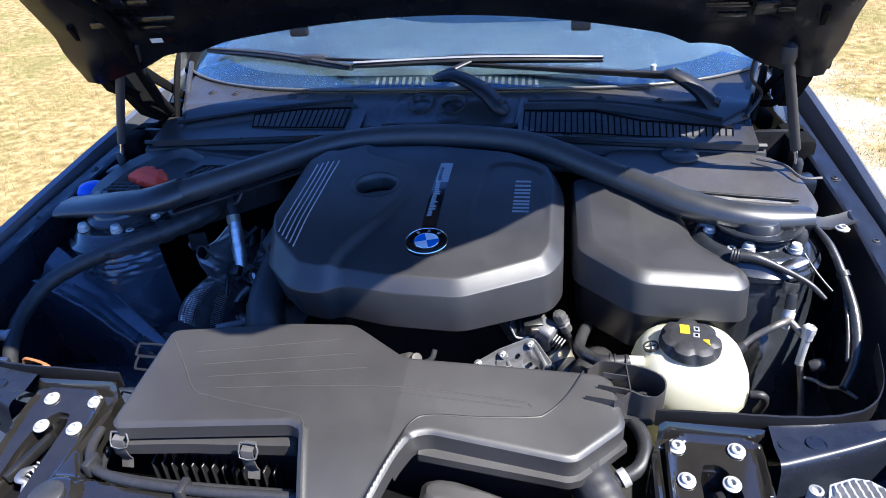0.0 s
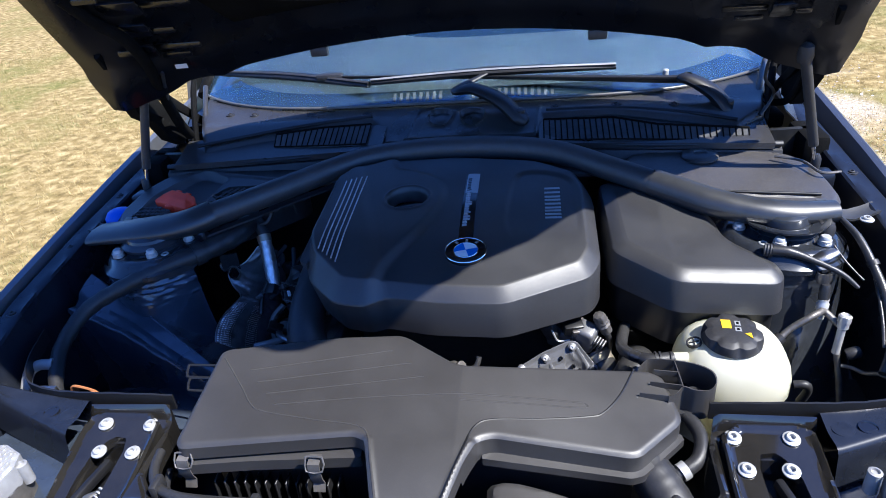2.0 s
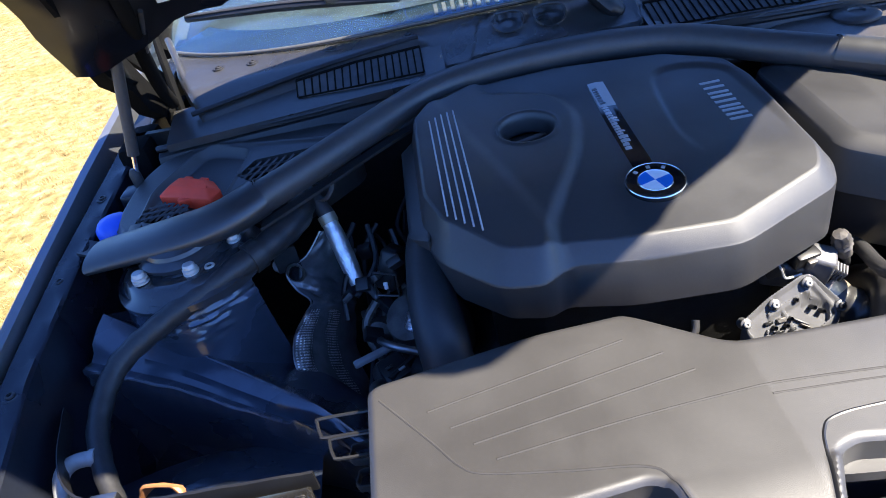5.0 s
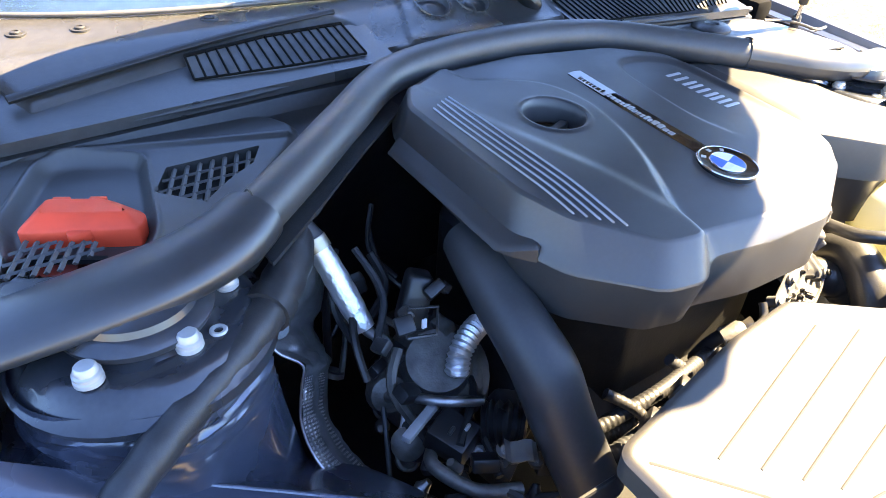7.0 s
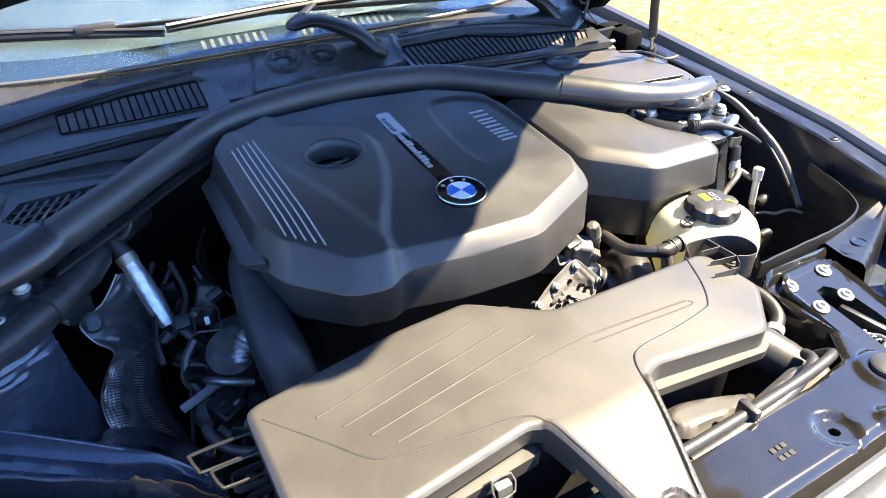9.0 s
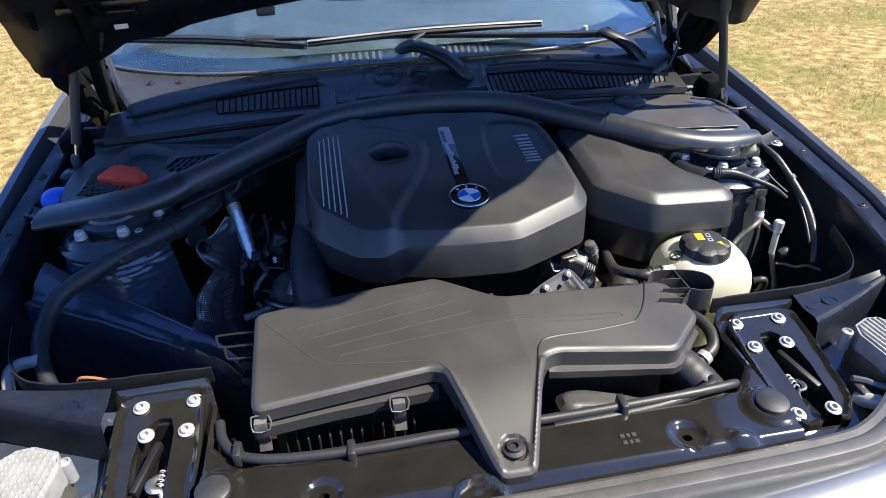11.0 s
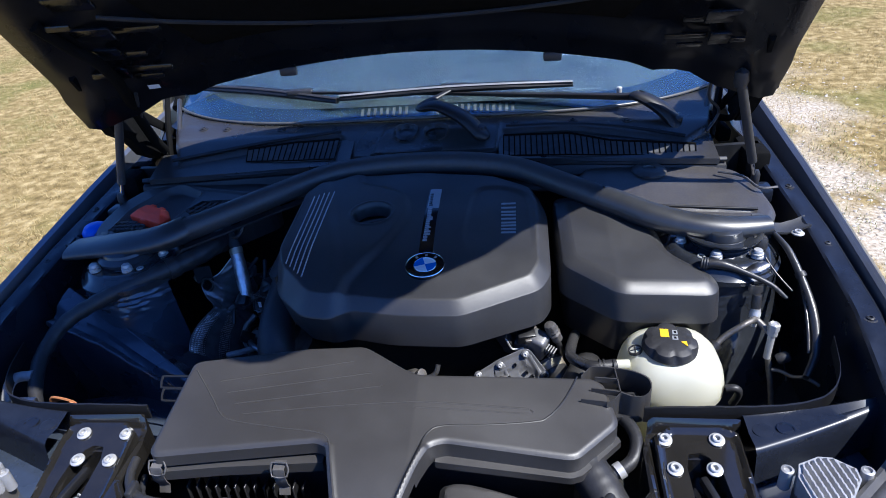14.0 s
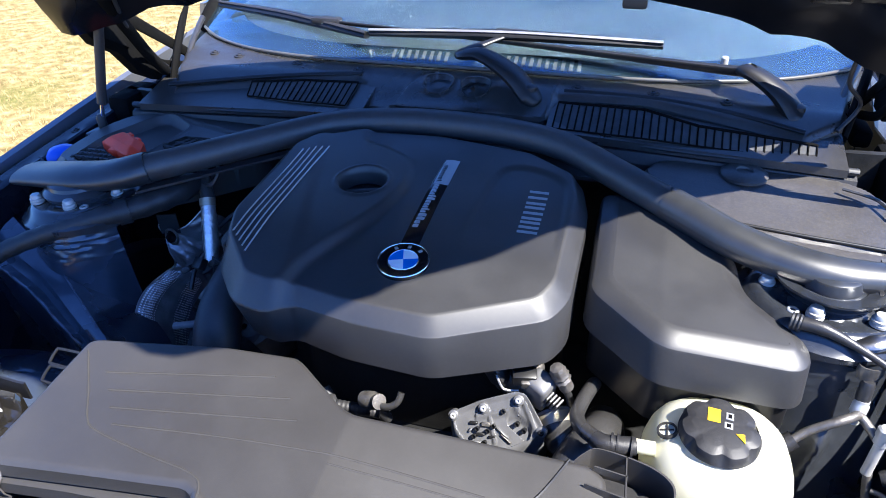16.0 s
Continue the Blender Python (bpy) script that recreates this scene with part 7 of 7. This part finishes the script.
rh2 = thing("coolant_hose", (0.29, 0.36, 0.74), "dusty black bent rubber coolant hose", "hose")
part("hose", tube([(0.283, 0.425, 0.735), (0.278, 0.402, 0.745), (0.271, 0.368, 0.752), (0.269, 0.346, 0.757), (0.276, 0.326, 0.763), (0.292, 0.312, 0.765), (0.303, 0.306, 0.765)], [0.0088, 0.0088, 0.0086, 0.0086, 0.0086, 0.0090, 0.0090], 14, 8), DUSTY, rh2)
part("quick_joint", tube([(0.292, 0.312, 0.765), (0.304, 0.306, 0.766), (0.334, 0.311, 0.766)], [0.0095, 0.0105, 0.0100], 16, 4), PLAST, rh2, "black quick connector")
part("joint_stub", tube([(0.304, 0.306, 0.764), (0.304, 0.300, 0.745), (0.304, 0.296, 0.725)], [0.0085, 0.0085, 0.007], 12, 3), DULL, rh2, "grey branch below the connector")
for x in (0.308, 0.314, 0.329):
    part("joint_ring", tube([(x, 0.308, 0.766), (x + 0.0025, 0.308, 0.766)], 0.0120, 16, 1), PLAST, rh2)
part("thick_hose", tube([(0.30, 0.42, 0.67), (0.30, 0.38, 0.70), (0.288, 0.345, 0.715), (0.27, 0.31, 0.70), (0.26, 0.28, 0.66)], 0.026, 16, 8), DUSTY, rh2, "thick dusty hose")

# ---- coolant tank ----
ct = thing("coolant_tank", (0.412, 0.31, 0.62), "milky white coolant tank with a black screw cap", "coolant tank")
rows = []
for z, k in ((0.62, 0.50), (0.675, 0.66), (0.715, 0.86), (0.738, 0.985), (0.755, 0.985), (0.772, 0.94), (0.786, 0.86), (0.797, 0.74), (0.804, 0.58), (0.806, 0.45)):
    ring = []
    for a in np.linspace(0, 2 * math.pi, 65)[:-1]:
        c, s_ = math.cos(a), math.sin(a)
        e = 2.6
        r = (abs(c) ** e + abs(s_) ** e) ** (-1 / e)
        ring.append((0.412 + 0.079 * k * r * c, 0.314 + 0.075 * k * r * s_, z))
    rows.append(ring + ring[:1])
part("bottle", sheet(rows), TANK, ct, "milky white plastic bottle")
part("neck", lathe([(0.036, 0), (0.034, 0.012), (0, 0.012)], 36), TANK, ct, at=(0.405, 0.308, 0.800))
cm = pose(0.406, 0.306, 0.806, 4, 1, 0) @ Matrix.Scale(0.92, 4)
cap = part("screw_cap", lathe([(0.040, 0), (0.0440, 0.002), (0.0440, 0.010), (0.0415, 0.016), (0.033, 0.0195), (0.030, 0.020), (0.0, 0.0205)], 112, 7, 0.13, 0.0022), PLAST, ct, "black scalloped screw cap", at=cm @ pose(0, 0, 0, 0, 0, 13))
part("label", block(0.0135, 0.019, 0.0008, 0), YELLOW, cap, "small yellow label", at=cm @ pose(-0.008, 0.012, 0.0202, 0, 0, -4))
part("label", meshed([(-0.005, 0.005, 0), (0.004, -0.006, 0), (0.004, 0.006, 0), (-0.005, 0.005, 0.001), (0.004, -0.006, 0.001), (0.004, 0.006, 0.001)], [(0, 1, 2), (3, 5, 4), (0, 3, 4, 1), (1, 4, 5, 2), (2, 5, 3, 0)]), YELLOW, cap, "small yellow arrow", at=cm @ pose(0.019, -0.014, 0.0202, 0, 0, 0))
for x, y, w, h in ((0.009, 0.014, 0.008, 0.010), (0.007, 0.0005, 0.009, 0.009)):
    part("mark", block(w, h, 0.0006, 0), SILVER, cap, at=cm @ pose(x, y, 0.0203, 0, 0, -4))
    part("mark_gap", block(w * 0.45, h * 0.55, 0.0007, 0), INKBLACK, cap, at=cm @ pose(x, y, 0.0204, 0, 0, -4))
sc = part("bleed_screw", lathe([(0.0100, -0.004), (0.0100, 0.002), (0.008, 0.003), (0, 0.003)], 20), TANK, ct, "cross-head bleed screw with black edges", at=turned_to((-0.3, 0.0, 1), (0.3565, 0.303, 0.801)))
part("screw_cross", block(0.0145, 0.0018, 0.001, 0), PLAST, sc, at=turned_to((-0.3, 0.0, 1), (0.3565, 0.303, 0.801)) @ pose(0, 0, 0.003))
part("screw_ring", lathe([(0.0105, 0), (0.0105, 0.0045), (0.0085, 0.0045), (0.0085, 0.0)], 24), PLAST, sc, at=turned_to((-0.3, 0.0, 1), (0.3565, 0.303, 0.801)))
part("screw_cross", block(0.0018, 0.0145, 0.001, 0), PLAST, sc, at=turned_to((-0.3, 0.0, 1), (0.3565, 0.303, 0.801)) @ pose(0, 0, 0.003))
part("spout", tube([(0.322, 0.287, 0.788), (0.346, 0.288, 0.788)], 0.0080, 12, 1), TANK, ct)
part("tank_bracket", tube([(0.484, 0.268, 0.758), (0.498, 0.266, 0.760), (0.504, 0.270, 0.745), (0.500, 0.276, 0.72)], 0.006, 8, 5), PLAST, ct)
shift(ct, (0.008, 0.025, -0.022))

# Right-hand lines behind the tank.
bl = thing("coolant_line", (0.56, 0.36, 0.76), "black and metal service lines with screw fittings", "service line")
part("line", tube([(0.478, 0.350, 0.762), (0.500, 0.362, 0.780), (0.525, 0.366, 0.798), (0.540, 0.374, 0.801), (0.553, 0.382, 0.798), (0.568, 0.366, 0.786)], 0.0050, 12, 6), DULL, bl, "grey metal line")
part("line_grommet", tube([(0.480, 0.352, 0.764), (0.490, 0.357, 0.772)], 0.0095, 12, 1), PLAST, bl)
part("joint", lathe([(0.0060, -0.024), (0.0065, -0.012), (0.0085, -0.010), (0.0085, 0.001), (0.0070, 0.003), (0.0070, 0.008), (0, 0.009)], 20), ZINC, bl, "pale crimped fitting", at=pose(0.553, 0.393, 0.805, -6, 4, 0))
part("sensor_stem", lathe([(0.0075, 0), (0.0075, 0.020), (0.006, 0.024), (0, 0.024)], 16), PLAST, bl, "black plug", at=pose(0.553, 0.395, 0.812, -8, 0, 0))
part("sensor_cup", thick([[(0.553 + r * math.cos(a), 0.404 + 0.6 * r * math.sin(a), z) for r, z in ((0.010, 0.834), (0.013, 0.842), (0.012, 0.852))] for a in np.linspace(math.radians(-200), math.radians(20), 16)], (0, 0.0015, 0)), DULL, bl, "grey sheet cup")
part("screw_fitting", lathe([(0.0055, -0.055), (0.0055, -0.014), (0.0078, -0.012), (0.0078, -0.004), (0.0088, -0.003), (0.0088, 0.007), (0.0065, 0.009), (0.005, 0.0075), (0, 0.0075)], 36, 6, 0.10, -0.003), ZINC, bl, "pale hexagon screw fitting", at=pose(0.571, 0.360, 0.799, -6, 4, 0))
part("lower_pipe", tube([(0.569, 0.357, 0.750), (0.573, 0.352, 0.725), (0.578, 0.340, 0.690), (0.582, 0.32, 0.63)], 0.0048, 10, 6), DULL, bl)
part("lower_joint", lathe([(0.0075, 0), (0.009, 0.004), (0.009, 0.016), (0.006, 0.020), (0, 0.020)], 14), PLAST, bl, at=pose(0.582, 0.352, 0.742, 0, 65, 0))
part("branch", tube([(0.576, 0.347, 0.726), (0.588, 0.340, 0.728), (0.600, 0.328, 0.728), (0.612, 0.315, 0.738), (0.628, 0.30, 0.735)], 0.0030, 8, 6), DULL, bl)
shift(bl, (0.010, 0.022, -0.020))
wl = thing("cable_loom", (0.6, 0.42, 0.75), "thin black cable loom looping along the wing", "cable loom")
part("sleeve", tube([(0.612, 0.520, 0.868), (0.625, 0.488, 0.855), (0.634, 0.450, 0.832), (0.640, 0.405, 0.803), (0.640, 0.372, 0.775), (0.632, 0.345, 0.752), (0.612, 0.315, 0.738)], [0.004, 0.0055, 0.006, 0.007, 0.007, 0.0065, 0.005], 12, 8), DUSTY, wl, "grey corrugated sleeve")
part("thin_line", tube([(0.634, 0.445, 0.826), (0.632, 0.405, 0.800), (0.629, 0.375, 0.778), (0.625, 0.350, 0.755)], 0.0026, 8, 6), DUSTY, wl)
part("clip", tube([(0.634, 0.453, 0.834), (0.636, 0.447, 0.829)], 0.0085, 10, 1), PLAST, wl)
part("branch", tube([(0.486, 0.449, 0.858), (0.512, 0.443, 0.858), (0.545, 0.434, 0.848), (0.580, 0.420, 0.834), (0.601, 0.406, 0.818)], [0.008, 0.0075, 0.0045, 0.004, 0.003], 10, 8), PLAST, wl, "taped cable end")
part("sleeve_end", tube([(0.480, 0.451, 0.858), (0.492, 0.447, 0.858)], 0.0100, 10, 2, ripple=0.06, pitch=0.004), PLAST, wl)
part("stay", tube([(0.585, 0.470, 0.852), (0.600, 0.452, 0.832), (0.618, 0.430, 0.815)], 0.0016, 7, 5), PLAST, wl)
part("inner_skirt", thick([[(x, 0.205 + 0.25 * (x - 0.49) ** 2, z) for z in (0.772, 0.70, 0.60)] for x in np.linspace(0.49, 0.655, 8)], (0, 0.004, 0)), DARKPL, car, "dark inner panel")
part("pit_floor", thick([[(x, y, 0.60) for x in np.linspace(0.50, 0.665, 4)] for y in np.linspace(0.20, 0.46, 4)], (0, 0, -0.006)), DARK, car, "dark pit floor")
part("pit_floor", thick([[(-x, y, 0.58) for x in np.linspace(0.34, 0.665, 4)] for y in np.linspace(0.20, 0.46, 4)], (0, 0, -0.006)), DARK, car, "dark pit floor")
rim = [(0.648, 0.500, 0.812), (0.655, 0.42, 0.806), (0.650, 0.34, 0.800), (0.632, 0.27, 0.795), (0.600, 0.225, 0.795), (0.555, 0.207, 0.794), (0.50, 0.199, 0.796), (0.44, 0.197, 0.797), (0.355, 0.196, 0.796)]
for s in (1, -1):
    part("edge_strip", thick([[(s * x, y, z - 0.014 + h + 0.0005 * math.sin(i * 2.1)) for h in (-0.016, 0.003, 0.009)] for i, (x, y, z) in enumerate(curve(rim[2:], 5))], (0, 0.003, 0)), DARKPL, car, "black rubber edge strip")
part("radiator_top", shell([(-0.34, 0.03), (0.34, 0.03), (0.34, 0.10), (-0.34, 0.10)], lambda x, y, d: 0.70 + 0 * x, lambda x, y: 0.44, 0.02), DARK, car, "dark radiator top")

# ---- locks ----
def lock_plate(s):
    at = (s * 0.412, 0.09, 0.74)
    t = thing("bonnet_lock", at, "gloss black bonnet lock plate with zinc bolts", "bonnet lock", "bonnet locks")
    out = [(0.364, 0.182), (0.470, 0.182), (0.474, 0.14), (0.462, -0.005), (0.366, -0.005), (0.361, 0.10)]
    slot = rounded([(0.397, 0.142), (0.424, 0.146), (0.444, 0.105), (0.440, -0.002), (0.398, -0.002), (0.400, 0.05)], 1)
    if s < 0:
        out, slot = [(-x, y) for x, y in out[::-1]], [(-x, y) for x, y in slot[::-1]]

    def height(x, y, d):
        return 0.766 + 0.18 * (y - 0.16) + 0.005 * step01(d, 0.010, 0.003) - 0.003 * step01(d, 0.002, 0.0)

    part("plate", shell(rounded(out, 1), height, lambda x, y: 0.752 + 0.18 * (y - 0.16), 0.003, [slot]), GLOSS, t)
    for x, y in ((0.376, 0.163), (0.442, 0.163), (0.382, 0.121), (0.430, 0.121), (0.380, 0.013), (0.430, 0.014)):
        part("bolt", BOLT, None, t, at=turned_to((0, -0.18, 1), (s * x, y, 0.767 + 0.18 * (y - 0.16))))
    part("catch", block(0.010, 0.070, 0.014, 0.003), DARKPL, t, "black catch lever", at=pose(s * 0.426, 0.085, 0.736, 8, 0, s * 18))
    part("spring", tube([(s * 0.406 + 0.004 * math.cos(a), 0.055 + 0.0010 * a, 0.742 + 0.004 * math.sin(a)) for a in np.linspace(0, 8 * math.pi, 60)], 0.0010, 5, 1), ZINC, t, "coil spring")
    hook = [(s * 0.410, 0.075, 0.738), (s * 0.418, 0.062, 0.742), (s * 0.414, 0.050, 0.744), (s * 0.404, 0.048, 0.742), (s * 0.400, 0.036, 0.738)]
    part("hook", tube(hook, [0.004, 0.006, 0.006, 0.005, 0.004] if s < 0 else 0.003, 7, 5, flat=0.7), ALU, t, "small metal hook")
    part("lock_base", block(0.05, 0.16, 0.02, 0.003), INKBLACK, t, at=(s * 0.418, 0.07, 0.700))
    return t


for s in (1, -1):
    lock_plate(s)


# ---- lamp control units ----
def lamp_unit(s):
    t = thing("lamp_module", (s * 0.555, 0.07, 0.74), "finned cast aluminium control module behind the headlamp", "control module", "lamp modules")
    out = [(0.513, 0.108), (0.560, 0.132), (0.597, 0.108), (0.555, 0.049), (0.522, 0.030)]
    dy = 0.0
    if s < 0:
        dy = -0.026
        out = [(0.552 + (x - 0.552) * 1.18, 0.07 + (y - 0.07) * 1.18 + dy) for x, y in out]
        out = [(-x, y) for x, y in out[::-1]]

    def height(x, y, d):
        u = (np.abs(x) - 0.555) + 0.14 * (y - 0.07)
        return 0.779 + 0.0035 * np.clip(2.5 * np.sin(u * 2 * np.pi / 0.0088), -1, 1) * step01(d, 0.002, 0.004) - 0.10 * (np.abs(x) - 0.555)

    part("finned_top", shell(rounded(out, 1), height, lambda x, y: 0.755, 0.0011, angle=30), MODULE, t)
    part("base", shell(rounded([(x * 1.0, y) for x, y in out], 1), lambda x, y, d: 0.757 + 0 * x, lambda x, y: 0.715, 0.008), DULL, t)
    for x, y in ((0.600, 0.108), (0.522, 0.027), (0.509, 0.108)):
        part("screw_eye", lathe([(0.0075, -0.03), (0.0075, 0.000), (0.0048, 0.001), (0.0040, -0.002), (0, -0.002)], 16), MODULE, t, at=(s * x, y + dy, 0.778))
    return t


for s in (1, -1):
    lamp_unit(s)
    wm = thing("adjuster_screw", (s * 0.49, 0.03, 0.72), "small metal headlamp adjuster bracket", "adjuster")
    part("bracket", tube([(s * 0.475, 0.045, 0.755), (s * 0.492, 0.040, 0.752), (s * 0.505, 0.030, 0.750), (s * 0.520, 0.020, 0.752)], 0.0045, 6, 4), ALU, wm)
    part("screw", lathe([(0.010, -0.03), (0.010, 0), (0.006, 0.006), (0.003, 0.016), (0, 0.016)], 12), ZINC, wm, at=pose(s * 0.487, 0.005, 0.748, 60, 0, 20))
    part("stay", block(0.012, 0.03, 0.05, 0.003), PLAST, wm, at=(s * 0.482, 0.035, 0.70))

# ---- lines along the front ----
fl = thing("radiator_hose", (0, 0.035, 0.75), "thin black overflow hose clipped along the front panel", "hose")
part("hose", tube([(-0.340, 0.120, 0.765), (-0.334, 0.092, 0.766), (-0.318, 0.066, 0.768), (-0.290, 0.050, 0.770), (-0.240, 0.041, 0.772), (-0.15, 0.038, 0.772), (-0.06, 0.041, 0.772), (0.07, 0.043, 0.770), (0.16, 0.045, 0.770), (0.25, 0.050, 0.768), (0.315, 0.060, 0.762), (0.325, 0.08, 0.74)], 0.0062, 12, 6), PLAST, fl)
part("hose", tube([(-0.325, 0.105, 0.748), (-0.310, 0.070, 0.752), (-0.280, 0.060, 0.755), (-0.2, 0.055, 0.757), (-0.06, 0.058, 0.757)], 0.0045, 10, 5), PLAST, fl)
for x, y in ((-0.18, 0.038), (0.155, 0.045), (-0.312, 0.061)):
    part("hose_clip", block(0.010, 0.024, 0.022, 0.003), PLAST, fl, at=(x, y, 0.759))
bh = thing("breather_hose", (0.335, 0.16, 0.73), "bent black breather hose with a steel clamp", "hose")
part("hose", tube([(0.318, 0.222, 0.755), (0.334, 0.205, 0.758), (0.343, 0.175, 0.756), (0.335, 0.145, 0.750), (0.312, 0.130, 0.742), (0.295, 0.125, 0.735)], 0.0090, 12, 8), PLAST, bh)
part("clamp", tube([(0.320, 0.134, 0.745), (0.312, 0.130, 0.742)], 0.0112, 14, 1), ZINC, bh, "steel hose clamp")
